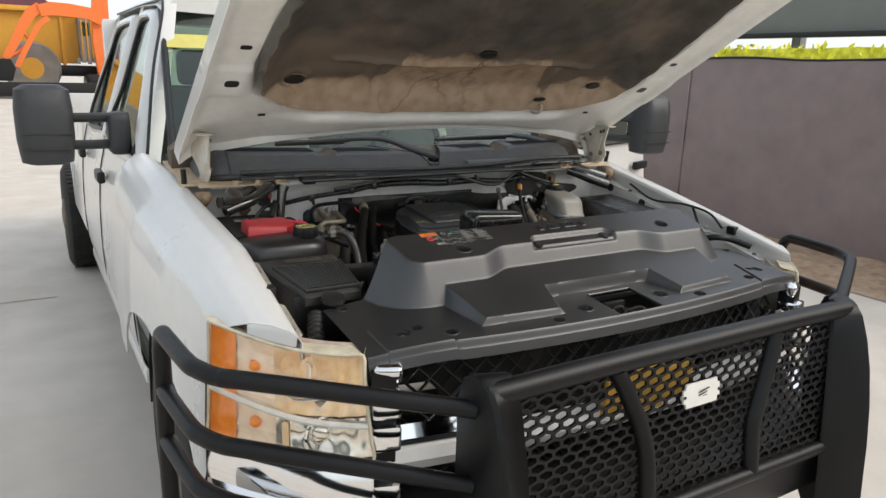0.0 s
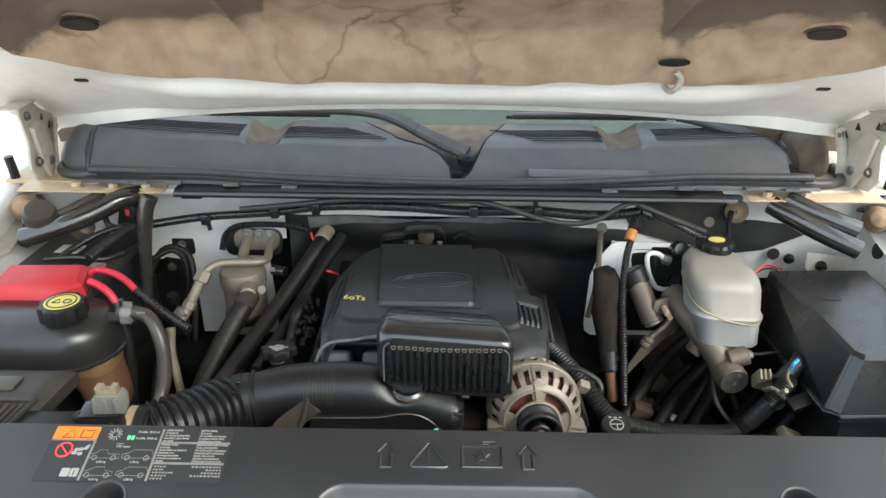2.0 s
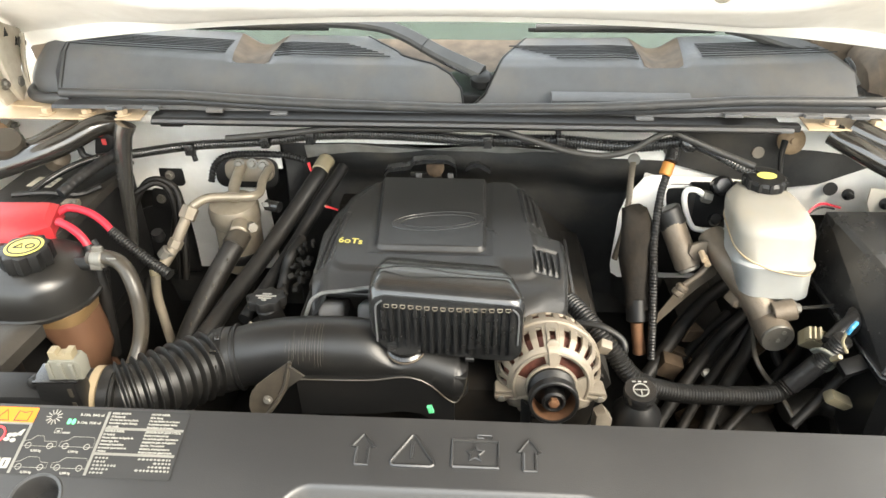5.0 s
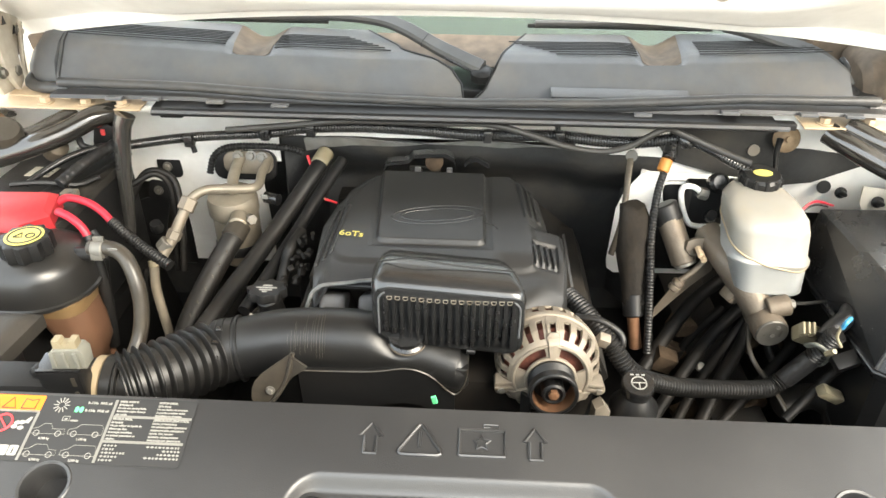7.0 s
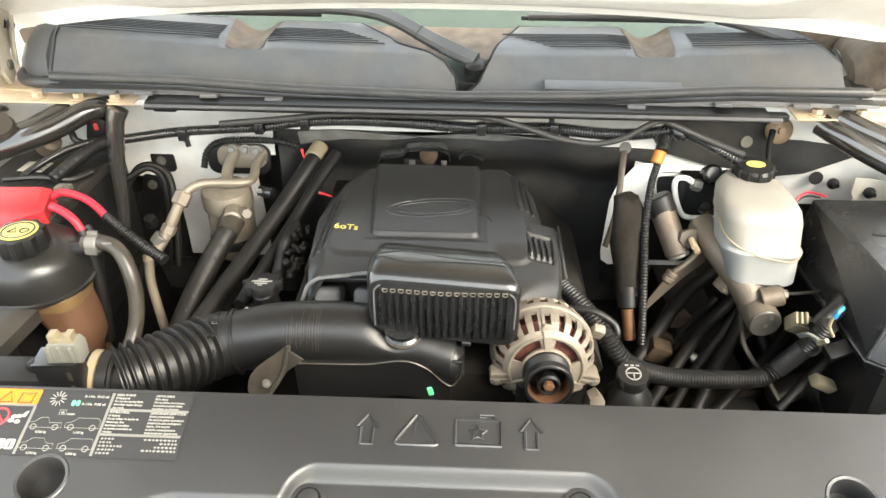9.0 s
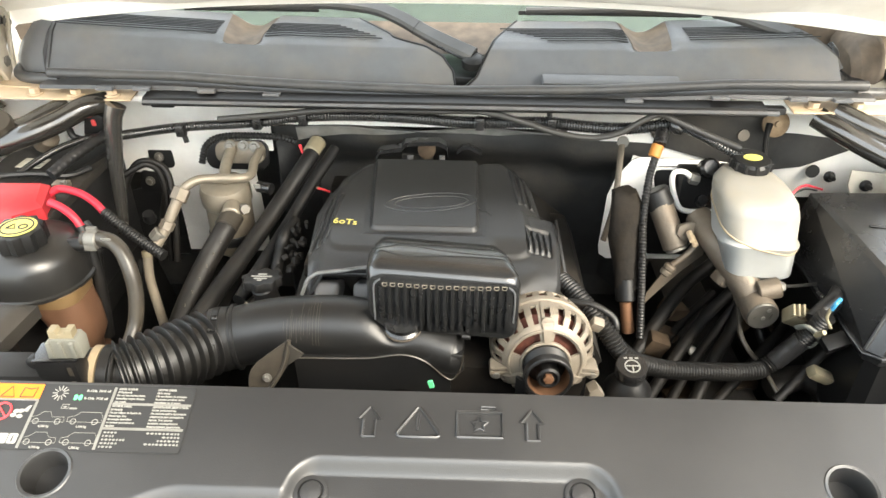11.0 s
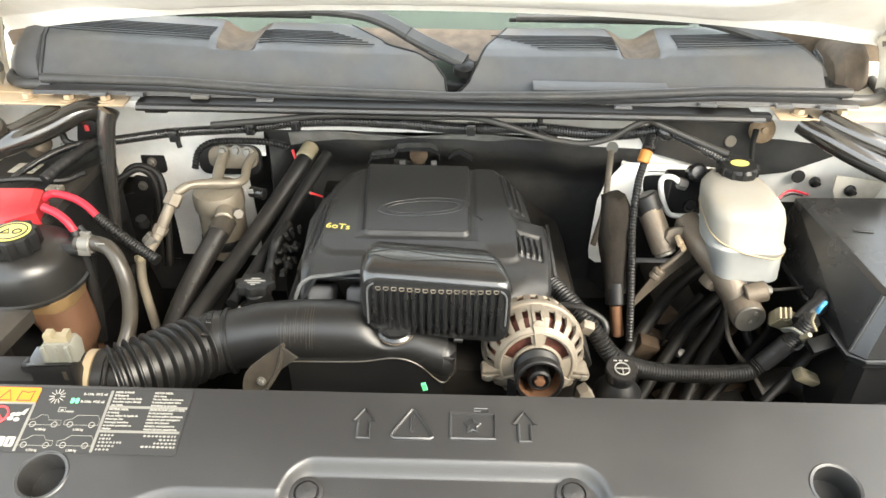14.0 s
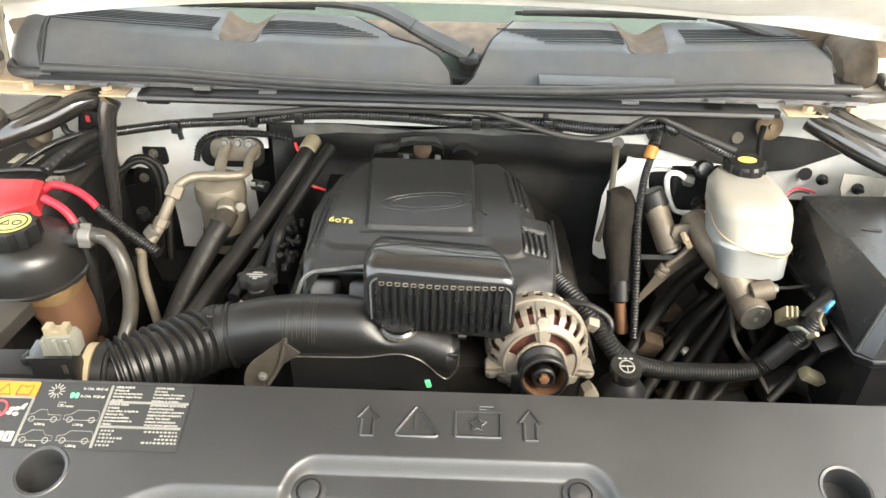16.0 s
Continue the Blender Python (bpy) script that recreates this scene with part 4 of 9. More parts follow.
for side in (-1, 1):
    for x, s, rx, rs in ((0.79, 0.303, 0.020, 0.016), (0.787, 0.481, 0.015, 0.0085), (0.66, 0.112, 0.012, 0.006)):
        part("panel_hole", slab(rounded(-rx, -rs, rx, rs, min(rx, rs) * 0.7, 5), 0.002, 0, Matrix.Translation(hp(side * x, s, inner_h(x, s) - 0.0015)) @ Matrix(((1, 0, 0, 0), (0, HD.y, HN.y, 0), (0, HD.z, HN.z, 0), (0, 0, 0, 1))) @ pose(0, 0, -0.001)), BLACK_PRINT, hood)
    # hinge: plate on the hood, arm and gas spring foot on the wing
    sx = Matrix.Translation((side * 0.825, 0.10, 1.375)) @ Matrix(((0, 0, -side, 0), (1, 0, 0, 0), (0, 1, 0, 0), (0, 0, 0, 1))) @ pose(0, 0, 0, 0, side * -8, 0) @ Matrix.Diagonal((0.85, 0.85, 1, 1))
    hinge = part("hinge", slab([(-0.065, 0.082), (0.01, 0.085), (0.05, 0.058), (0.115, 0.03), (0.125, -0.005), (0.06, -0.05), (0.02, -0.10), (-0.035, -0.095), (-0.06, -0.06), (-0.045, 0.0)], 0.006, 0.0025, sx), HINGE, hood, "white stamped hinge with dusty pivots")
    part("hinge_tab", slab([(-0.075, -0.03), (0.02, -0.03), (0.02, 0.012), (-0.075, 0.012)], 0.005, 0.0015, sx @ pose(0, 0.084, 0, 90, 0, 0)), HINGE, hinge)
    part("hinge_arm", slab([(-0.03, 0.03), (0.0, 0.04), (0.05, -0.01), (0.045, -0.085), (0.015, -0.10), (-0.012, -0.06)], 0.010, 0.003, sx @ pose(-0.005, 0.0, 0.007)), HINGE, hinge)
    part("hinge_link", tube([sx @ Vector((0.10, 0.02, 0.012)), sx @ Vector((0.06, -0.04, 0.016)), sx @ Vector((0.055, -0.10, 0.012))], 0.010, 8, flat=0.4), HINGE, hinge)
    for qx, qz in ((0.045, 0.038), (0.08, 0.010), (-0.02, 0.055)):
        part("hinge_slot", slab([(-0.010, -0.006), (0.009, -0.009), (0.004, 0.010)], 0.001, 0, sx @ pose(qx, qz, 0.0066)), BLACK_PRINT, hinge, smooth=False)
    for qx, qz, qr in ((-0.04, 0.06, 0.006), (0.02, -0.06, 0.010), (0.09, 0.005, 0.007), (-0.03, -0.05, 0.007)):
        bolt(sx @ Vector((qx, qz, 0.010)), (-side, 0, 0), qr, hinge)
    part("gas_strut", tube([(side * 0.886, 0.10, 1.335), (side * 0.884, 0.105, 1.29), (side * 0.885, 0.11, 1.235)], 0.009, 10), BLACK, hinge)
    part("buffer", lathe([(0.010, 0)] + [(0.026 - 0.0022 * (k // 2) + 0.0012 * (k % 2), 0.006 + 0.0035 * k) for k in range(12)] + [(0.006, 0.050)], (side * 0.850, 0.06, 1.240), (side * -0.35, -0.75, 0.35), 28), GROMMET, hinge, "dusty ribbed rubber buffer")

# ---- front end: headlights, grille, bumper ----
for side in (-1, 1):
    lamp = thing("headlight", "two-tier headlight with yellowed lens and amber corner", "headlight", "headlights")

    def lens(u, v, back=0.0, side=side):
        x, y = lerp(0.988, 0.741, u), lerp(-0.635, -0.935, u) - 0.035 * math.sin(math.pi * u)
        z = lerp(lerp(1.095, 1.078, u), lerp(0.815, 0.862, u), v) - 0.012 * math.sin(math.pi * u)
        fwd = 0.055 * v ** 1.2
        return (side * (x + fwd * 0.35 * (1 - u) - back * 0.6), y - fwd * (0.4 + 0.6 * u) + back, z)
    part("lens", thicken(grid(24, 16, lens), 0.004), LENS, lamp, "hazy yellowed clear lens").visible_shadow = False
    part("amber_reflector", grid(6, 16, lambda u, v: lens(lerp(0.005, 0.165, u), lerp(0.02, 0.98, v), 0.007)), LENS_AMBER, lamp)
    part("side_reflector", grid(10, 16, lambda u, v: lens(lerp(0.165, 0.40, u), lerp(0.02, 0.98, v), 0.011 + 0.003 * math.sin(v * 60))), PALE_LENS, lamp)

    def bowl(u, v, v0, v1, cu, deep, side=side):
        p = Vector(lens(lerp(0.40, 0.99, u), lerp(v0, v1, v), 0.010))
        q = math.hypot((u - cu) * 1.15, v - 0.5)
        return p + Vector((0, deep * sstep(0.62, 0.0, q) + 0.0015 * math.sin(u * 34), 0))
    part("upper_reflector", grid(40, 16, lambda u, v: bowl(u, v, 0.01, 0.60, 0.4, 0.026)), PEACH, lamp, "yellowed upper reflector")
    part("lower_reflector", grid(40, 16, lambda u, v: bowl(u, v, 0.62, 0.99, 0.5, 0.034)), LENS_BOWL, lamp, "silver lower reflector")
    part("divider", tube([lens(u / 10, lerp(0.55, 0.69, u / 10), 0.004) for u in range(11)], 0.0075, 8), LENS_PALE, lamp, "pale dividing bar")
    for cu, cv, r, m3 in ((0.66, 0.80, 0.042, LENS_BOWL),):
        c = Vector(lens(cu, cv, 0.040))
        ring = B()
        tube([c + Vector((r * math.cos(2 * math.pi * k / 28), -0.02, r * math.sin(2 * math.pi * k / 28))) for k in range(29)], 0.005, 8, 1, bm=ring)
        part("ring", ring, CHROME, lamp)
        part("bulb", lathe([(r * 0.8, 0), (r * 0.75, 0.012), (r * 0.5, 0.024), (0.003, 0.03)], c, (0, -1, -0.1), 24), m3, lamp)
    for cv in (0.25, 0.74):
        part("marker_bulb", lathe([(0.014, 0), (0.012, 0.012), (0.003, 0.018)], lens(0.28, cv, 0.014), (side * 0.5, -1, 0), 16), LENS_AMBER, lamp)
    part("housing", grid(12, 8, lambda u, v: lens(u, v, 0.062)), PALE_LENS, lamp)
    rim_pts = [lens(u / 10, 0) for u in range(11)] + [lens(1, v / 6) for v in range(1, 7)] + [lens(1 - u / 10, 1) for u in range(1, 11)] + [lens(0, 1 - v / 6) for v in range(1, 7)]
    part("seal", tube(rim_pts, 0.0042, 8, 3), LENS_RIM, lamp)
    part("lamp_side", grid(3, 12, lambda u, v: lens(1.0, v, 0.0 + 0.09 * u)), LENS_RIM, lamp)
    for cu, cv, r, m3 in ((0.50, 0.18, 0.022, PEACH), (0.64, 0.17, 0.026, PEACH), (0.74, 0.42, 0.034, LENS_BOWL), (0.88, 0.30, 0.024, PEACH)):
        part("reflector_cup", lathe([(r, 0), (r * 0.8, -0.008), (r * 0.35, -0.018), (r * 0.3, -0.004), (0.002, 0.002)], lens(cu, cv, 0.018), (side * 0.35, -1, 0.05), 24), m3, lamp)
    part("reflector_fin", tube([lens(0.42, 0.34, 0.008), lens(0.54, 0.46, 0.008), lens(0.80, 0.40, 0.008)], 0.004, 6), LENS_BOWL, lamp)
    part("amber_strip", grid(4, 8, lambda u, v: lens(lerp(0.44, 0.48, u), lerp(0.68, 0.92, v), 0.007)), PEACH, lamp)
    part("lamp_gasket", tube([Vector(lens(u / 10, 1.0)) + Vector((0, -0.002, -0.010)) for u in range(11)], 0.007, 8), BLACK, lamp)
    part("bumper_filler", thicken(grid(14, 6, lambda u, v: Vector(lens(u, 1.0)) + Vector((side * 0.012 * v, -0.014 * math.sin(2.6 * v), -0.014 - 0.085 * v))), 0.003), CHROME, truck, "chrome panel under the headlight")
    def nose(u, v, side=side):
        a_ = Vector(fender_pt(side)(1.0, lerp(0.16, 0.40, u)))
        q = min(1.0, max(0.0, (0.985 - abs(a_.x)) / 0.247))
        b_ = Vector(lens(q, 0.0)) + Vector((0, 0.006, 0.004))
        return a_.lerp(b_, v) + Vector((0, 0, 0.006 * math.sin(math.pi * v)))
    part("fender_nose", thicken(grid(20, 6, nose), 0.0015), PAINT, truck, "white fender edge above the headlight")
    part("lamp_top", grid(12, 3, lambda u, v: Vector(lens(u, 0, 0.0)) + Vector((0, 0.06 * v, 0.002))), LENS_RIM, lamp)

grille = thing("grille", "black mesh grille in a chrome surround", "grille")
bars = B()
for k in range(-30, 31):
    for sgn in (-1, 1):
        a, c = (k * 0.055 - 0.24 * sgn, -0.985, 0.56), (k * 0.055 + 0.24 * sgn, -0.975, 1.04)
        pts2 = []
        for t in range(9):
            q = Vector(a).lerp(Vector(c), t / 8)
            if abs(q.x) < 0.665:
                q.y += 0.06 * (q.x / 0.67) ** 2
                pts2.append(q)
        if len(pts2) > 1:
            tube(pts2, 0.004, 5, 1, bm=bars, straight=True)
part("grille_mesh", bars, GUARD, grille)


def gy(x):
    return -1.0 + 0.07 * (x / 0.7) ** 2


for z, h, m2 in ((1.035, 0.05, CHROME), (0.830, 0.050, CHROME), (0.60, 0.05, CHROME)):
    part("grille_bar", loft([[(x, gy(x) - 0.035, z + h / 2), (x, gy(x) - 0.045, z), (x, gy(x) - 0.035, z - h / 2), (x, gy(x) + 0.02, z - h / 2), (x, gy(x) + 0.02, z + h / 2)] for x in [lerp(-0.70, 0.70, k / 28) for k in range(29)]]) if m2 is CHROME and z != 1.035 else tube([(lerp(-0.66, 0.66, k / 20), gy(lerp(-0.66, 0.66, k / 20)) + 0.03, 1.035) for k in range(21)], 0.012, 8), SILVER if z != 1.035 else BLACK, grille)
for side in (-1, 1):
    for zc, hh in ((0.972, 0.058), (0.898, 0.060), (0.70, 0.18)):
        part("grille_end", box((side * 0.698, -0.955, zc), (0.065, 0.07, hh), 0.012, rot=(0, 0, side * 18)), CHROME, grille)
    part("grille_back", box((side * 0.700, -0.945, 0.81), (0.055, 0.05, 0.47), 0.006, rot=(0, 0, side * 18)), GUARD, grille)
    part("grille_arm", loft([[(side * x, gy(x) - 0.03, 0.915), (side * x, gy(x) - 0.042, 0.885), (side * x, gy(x) - 0.03, 0.855), (side * x, gy(x) + 0.01, 0.855), (side * x, gy(x) + 0.01, 0.915)] for x in (0.53, 0.60, 0.68, 0.715)]), CHROME, grille, "short chrome arm beside the headlight")
    part("grille_arm", loft([[(side * x, gy(x) - 0.03, 0.99), (side * x, gy(x) - 0.04, 0.965), (side * x, gy(x) - 0.03, 0.945), (side * x, gy(x) + 0.01, 0.945), (side * x, gy(x) + 0.01, 0.99)] for x in (0.585, 0.62, 0.68, 0.715)]), CHROME, grille, "short chrome arm beside the headlight")
    part("lamp_bezel", box((side * 0.692, -0.955, 1.038), (0.062, 0.035, 0.040), 0.012, rot=(12, 0, side * 24), seg=3), CHROME, grille)
part("emblem", slab([(-0.15, -0.045), (-0.055, -0.045), (-0.045, -0.06), (0.055, -0.06), (0.055, -0.045), (0.15, -0.045), (0.16, 0.045), (0.055, 0.045), (0.045, 0.06), (-0.055, 0.06), (-0.055, 0.045), (-0.14, 0.045)], 0.015, 0.003, pose(-0.01, -1.045, 0.90, 90, 0, 0)), GOLD, grille, "plain gold emblem")
part("radiator_core", box((0, -0.80, 0.80), (1.3, 0.03, 0.5), 0.004), DARK, truck)
part("bumper", loft([[(x, y - 0.02, 0.69 + 0.09 * abs(x) ** 3), (x, y - 0.09, 0.66 + 0.08 * abs(x) ** 3), (x, y - 0.125, 0.62), (x, y - 0.11, 0.52), (x, y, 0.47), (x, y + 0.02, 0.55), (x, y + 0.02, 0.67 + 0.09 * abs(x) ** 3)] for x, y in [(lerp(-1.03, 1.03, k / 30), -1.06 + 0.30 * abs(lerp(-1, 1, k / 30)) ** 3.2) for k in range(31)]]), CHROME, truck, "chrome front bumper")

# ---- grille guard ----
guard = thing("grille_guard", "black tubular grille guard with a punched mesh", "grille guard")


def guard_y(z):
    """The guard's front leans forward towards its foot."""
    return -1.183 - 0.10 * (1.06 - z)


for side in (-1, 1):
    edge_pts = ((-1.150, 1.094), (-1.172, 1.092), (-1.200, 1.078), (-1.222, 1.050), (-1.245, 0.99), (-1.266, 0.91), (-1.283, 0.81), (-1.295, 0.70), (-1.305, 0.55), (-1.31, 0.40))
    part("upright", slab([(y, z) for y, z in edge_pts] + [(-1.19, 0.36), (-1.12, 0.50), (-1.095, 0.80), (-1.095, 1.02), (-1.115, 1.075)], 0.012, 0.004, Matrix(((0, 0, 1, side * 0.60 - 0.006), (1, 0, 0, 0), (0, 1, 0, 0), (0, 0, 0, 1)))), GUARD, guard, "flat black upright plate")
    part("upright_face", loft([[(side * 0.604, y, z), (side * 0.596, y - 0.006, z + 0.002), (side * lerp(0.540, 0.490, k / 9), lerp(y, guard_y(z), 0.75), z + 0.002), (side * (lerp(0.540, 0.490, k / 9) - 0.004), lerp(y, guard_y(z), 0.75) + 0.010, z - 0.002), (side * 0.598, y + 0.010, z - 0.003)] for k, (y, z) in enumerate(edge_pts)]), GUARD, guard, "bent front flange")
    for k, (z0, z1) in enumerate(((1.022, 1.090), (0.855, 0.948), (0.690, 0.825))):
        pts2 = [Vector(p) for p in ((side * 0.60, -1.155, z0), (side * 0.98, -0.962, lerp(z0, z1, 0.86)), (side * 1.035, -0.925, z1 - 0.004), (side * 1.062, -0.885, z1), (side * 1.076, -0.84, z1 + 0.002), (side * 1.09, -0.70, z1 + 0.006))]
        if k == 0:
            pts2 += [Vector((side * 1.092, -0.665, z1 + 0.002)), Vector((side * 1.093, -0.645, z1 - 0.022)), Vector((side * 1.093, -0.64, z1 - 0.06))]
        else:
            pts2 += [Vector((side * 1.093, -0.645, z1 + 0.006))]
        part("side_bar", tube(pts2, 0.0185, 14, 6), GUARD, guard)
    part("side_post", tube([(side * 1.093, -0.64, 1.05), (side * 1.093, -0.64, 0.95), (side * 1.093, -0.64, 0.65), (side * 1.07, -0.66, 0.60)], 0.0195, 14), GUARD, guard)
part("cross_tube", tube([(-0.60, -1.183, 1.062), (-0.3, -1.186, 1.068), (0, -1.187, 1.069), (0.3, -1.186, 1.068), (0.60, -1.183, 1.062)], 0.0255, 16), GUARD, guard)
part("cross_tube", tube([(-0.595, -1.212, 0.80), (-0.582, -1.215, 0.74), (-0.54, -1.220, 0.695), (-0.47, -1.222, 0.683), (0, -1.224, 0.690), (0.47, -1.222, 0.683), (0.54, -1.220, 0.695), (0.582, -1.215, 0.74), (0.595, -1.212, 0.80)], 0.021, 14), GUARD, guard)
for pts2 in (((-0.268, 1.050), (-0.235, 0.995), (-0.200, 0.925), (-0.178, 0.86), (-0.170, 0.80), (-0.168, 0.695)), ((0.274, 1.050), (0.250, 0.97), (0.225, 0.90), (0.203, 0.84), (0.198, 0.80), (0.200, 0.695))):
    part("mesh_brace", tube([(x, guard_y(z) - 0.008, z) for x, z in pts2], 0.021, 12, flat=0.6), GUARD, guard)
hexes = B()
px, pz = 0.041, 0.0200
for i in range(-15, 16):
    for j in range(18):
        cx, cz = (i + 0.5 * (j % 2)) * px, 0.700 + j * pz
        if abs(cx) > 0.545:
            continue
        out = [(cx + px * 0.5 * a, cz + pz * 0.667 * b) for a, b in ((0, 1), (1, 0.5), (1, -0.5), (0, -1), (-1, -0.5), (-1, 0.5))]
        inn = [(cx + (x - cx) * 0.80, cz + (z - cz) * 0.74) for x, z in out]
        vo = [hexes.verts.new((x, guard_y(z), z)) for x, z in out]
        vi = [hexes.verts.new((x, guard_y(z) - 0.0005, z)) for x, z in inn]
        vb = [hexes.verts.new((x, guard_y(z) + 0.006, z)) for x, z in inn]
        for k in range(6):
            hexes.faces.new((vo[k], vo[(k + 1) % 6], vi[(k + 1) % 6], vi[k]))
            hexes.faces.new((vi[k], vi[(k + 1) % 6], vb[(k + 1) % 6], vb[k]))
hx = part("punched_mesh", hexes, GUARD, guard, "punched hexagonal mesh", smooth=False)
hx["kind"] = "stuff"
BY = guard_y(0.948) - 0.008
badge = part("badge", slab([(-0.062, -0.016), (-0.055, -0.016), (-0.052, -0.029), (0.052, -0.029), (0.055, -0.016), (0.062, -0.016), (0.062, 0.016), (0.055, 0.016), (0.052, 0.029), (-0.052, 0.029), (-0.055, 0.016), (-0.062, 0.016)], 0.006, 0.0015, pose(0.0, BY, 0.948, 84, 0, 0)), SILVER, guard, "white metal badge plate with a dark mark")
for k, z in enumerate((-0.009, 0.0, 0.009)):
    part("badge_mark", box((0.002 * k, BY - 0.0072 - 0.1 * z, 0.948 + z), (0.034 - 0.006 * (k == 1), 0.001, 0.0035), 0, rot=(0, -12, 0)), BLACK_PRINT, badge, smooth=False)
for x in (-0.058, 0.058):
    part("badge_screw", lathe([(0.004, 0), (0.004, 0.002)], (x, BY - 0.006, 0.948), (0, -1, 0), 10), DARK, badge)

# ---- yard machines far behind ----
barrier = thing("barrier", "long low dark barrier across the yard", "barrier", kind="structure")
part("rail", box((-8, 29.6, 0.36), (30, 0.25, 0.52), 0.03), BLACK, barrier)
part("plinth", box((-8, 29.8, 0.06), (30, 0.5, 0.12), 0.03), SHED, barrier)


def big_wheel(c, r, par):
    w = part("wheel", lathe([(r * 0.55, 0), (r * 0.92, 0), (r, r * 0.15), (r, r * 0.65), (r * 0.92, r * 0.8), (r * 0.55, r * 0.8)], c, (0, -1, 0), 36), DUSTY_TYRE, par, "dusty grey tyre")
    part("rim", lathe([(r * 0.55, 0), (r * 0.5, r * 0.2), (r * 0.42, r * 0.25), (r * 0.40, r * 0.6), (r * 0.1, r * 0.62)], Vector(c) + Vector((0, -r * 0.2, 0)), (0, -1, 0), 28), MACHINE_YELLOW, w, "yellow rim")


dump = thing("dump_truck", "large yellow articulated dump truck", "dump truck")
big_wheel((-0.56, 33.2, 1.09), 1.08, dump)
big_wheel((3.4, 33.2, 1.09), 1.08, dump)
part("body", loft([[(x, y, z) for y, z in ((33.4, 1.3), (33.4, 3.6), (36, 3.6), (36, 1.3))] for x in (-4.2, 1.30)]), MACHINE_YELLOW, dump)
part("body_rib", box((0.7, 33.36, 2.3), (0.12, 0.08, 2.2), 0.02), MACHINE_YELLOW, dump)
part("body_rim", box((-1.5, 33.3, 3.45), (5.6, 0.35, 0.16), 0.05), MACHINE_YELLOW, dump)
part("load", loft([[(-4.0, 33.5, 3.55), (-4.0, 35.8, 3.55), (0.6, 35.8, 3.55), (0.6, 33.5, 3.55)], [(-3.4, 33.9, 4.9), (-3.4, 35.4, 4.9), (-0.6, 35.4, 4.6), (-0.6, 33.9, 4.6)]]), MAROON, dump, "dark maroon hoist cover")
cab_w = part("cab", box((1.62, 33.3, 2.35), (0.62, 0.8, 1.9), 0.06, seg=3), WHITE_PRINT, dump, "pale driver's cab")
for xx in (1.42, 1.62, 1.80):
    part("cab_post", box((xx, 32.88, 2.3), (0.06, 0.04, 1.7), 0.01), MACHINE_YELLOW, cab_w)
part("cab_glass", box((1.55, 32.885, 2.75), (0.34, 0.02, 0.55), 0.01), GLASS, cab_w)
for k in range(4):
    part("step", box((1.2 + 0.22 * k, 32.8, 1.42 + 0.05 * (k % 2)), (0.16, 0.2, 0.22), 0.02), WHITE_PRINT, dump)
part("chassis", box((1.2, 33.8, 1.0), (6.5, 1.4, 0.45), 0.08), BLACK, dump)
exc = thing("excavator", "orange excavator with its arm lowered", "excavator")


def beam(pts, w, h, material, par, name, label=""):
    """A box-section arm through points in one upright plane; w across, h deep."""
    line = [Vector(p) for p in pts]
    secs2 = []
    for i, p in enumerate(line):
        d = (line[min(i + 1, len(line) - 1)] - line[max(i - 1, 0)]).normalized()
        n2 = Vector((-d.z, 0, d.x))
        hh = h[i] if isinstance(h, (list, tuple)) else h
        secs2.append([p + n2 * hh * a + Vector((0, w * b, 0)) for a, b in ((-0.5, -0.5), (0.5, -0.5), (0.5, 0.5), (-0.5, 0.5))])
    return part(name, loft(secs2), material, par, label, smooth=False)


beam([(2.05, 31.2, 0.9), (1.98, 31.2, 2.2), (2.02, 31.2, 3.3), (2.1, 31.2, 4.6)], 0.5, [0.55, 0.62, 0.62, 0.5], MACHINE_ORANGE, exc, "boom_foot")
beam([(2.1, 31.0, 3.0), (1.60, 31.0, 3.30), (0.9, 31.0, 3.38), (0.25, 31.0, 3.40), (-0.15, 31.0, 3.30)], 0.45, [0.35, 0.46, 0.50, 0.50, 0.45], MACHINE_ORANGE, exc, "boom", "orange boom")
beam([(-0.10, 31.0, 3.46), (-0.45, 31.0, 3.20), (-0.80, 31.0, 2.65), (-1.11, 31.0, 2.05), (-1.45, 31.0, 1.45)], 0.35, [0.36, 0.40, 0.36, 0.32, 0.26], MACHINE_ORANGE, exc, "stick", "orange stick")
beam([(0.15, 30.8, 3.05), (-0.20, 30.8, 2.80), (-0.55, 30.8, 2.20), (-0.80, 30.8, 1.75), (-1.10, 30.8, 1.15)], 0.2, 0.20, MACHINE_ORANGE, exc, "ram", "orange ram")
part("linkage", tube([(-0.75, 30.9, 2.45), (-0.60, 30.9, 2.15), (-0.95, 30.9, 1.75), (-1.30, 30.9, 1.55)], 0.07, 8), MACHINE_ORANGE, exc)
part("bucket", loft([[(x, 30.6, z) for x, z in prof] + [(x, 31.4, z) for x, z in prof[::-1]] for prof in (((-1.75, 1.45), (-1.3, 1.45)), ((-1.9, 1.0), (-1.15, 1.1)), ((-1.8, 0.62), (-1.3, 0.62)))]), BLACK, exc, "dark bucket")
part("house", box((3.4, 31.8, 1.5), (2.4, 2.0, 1.1), 0.25, seg=4), MACHINE_ORANGE, exc)
part("undercarriage", box((3.0, 31.8, 0.45), (3.4, 2.0, 0.9), 0.3, seg=4), BLACK, exc)
load = thing("wheel_loader", "yellow wheel loader in the yard", "wheel loader")
big_wheel((-5.2, 32.4, 1.1), 1.1, load)
big_wheel((-8.4, 32.4, 1.1), 1.1, load)
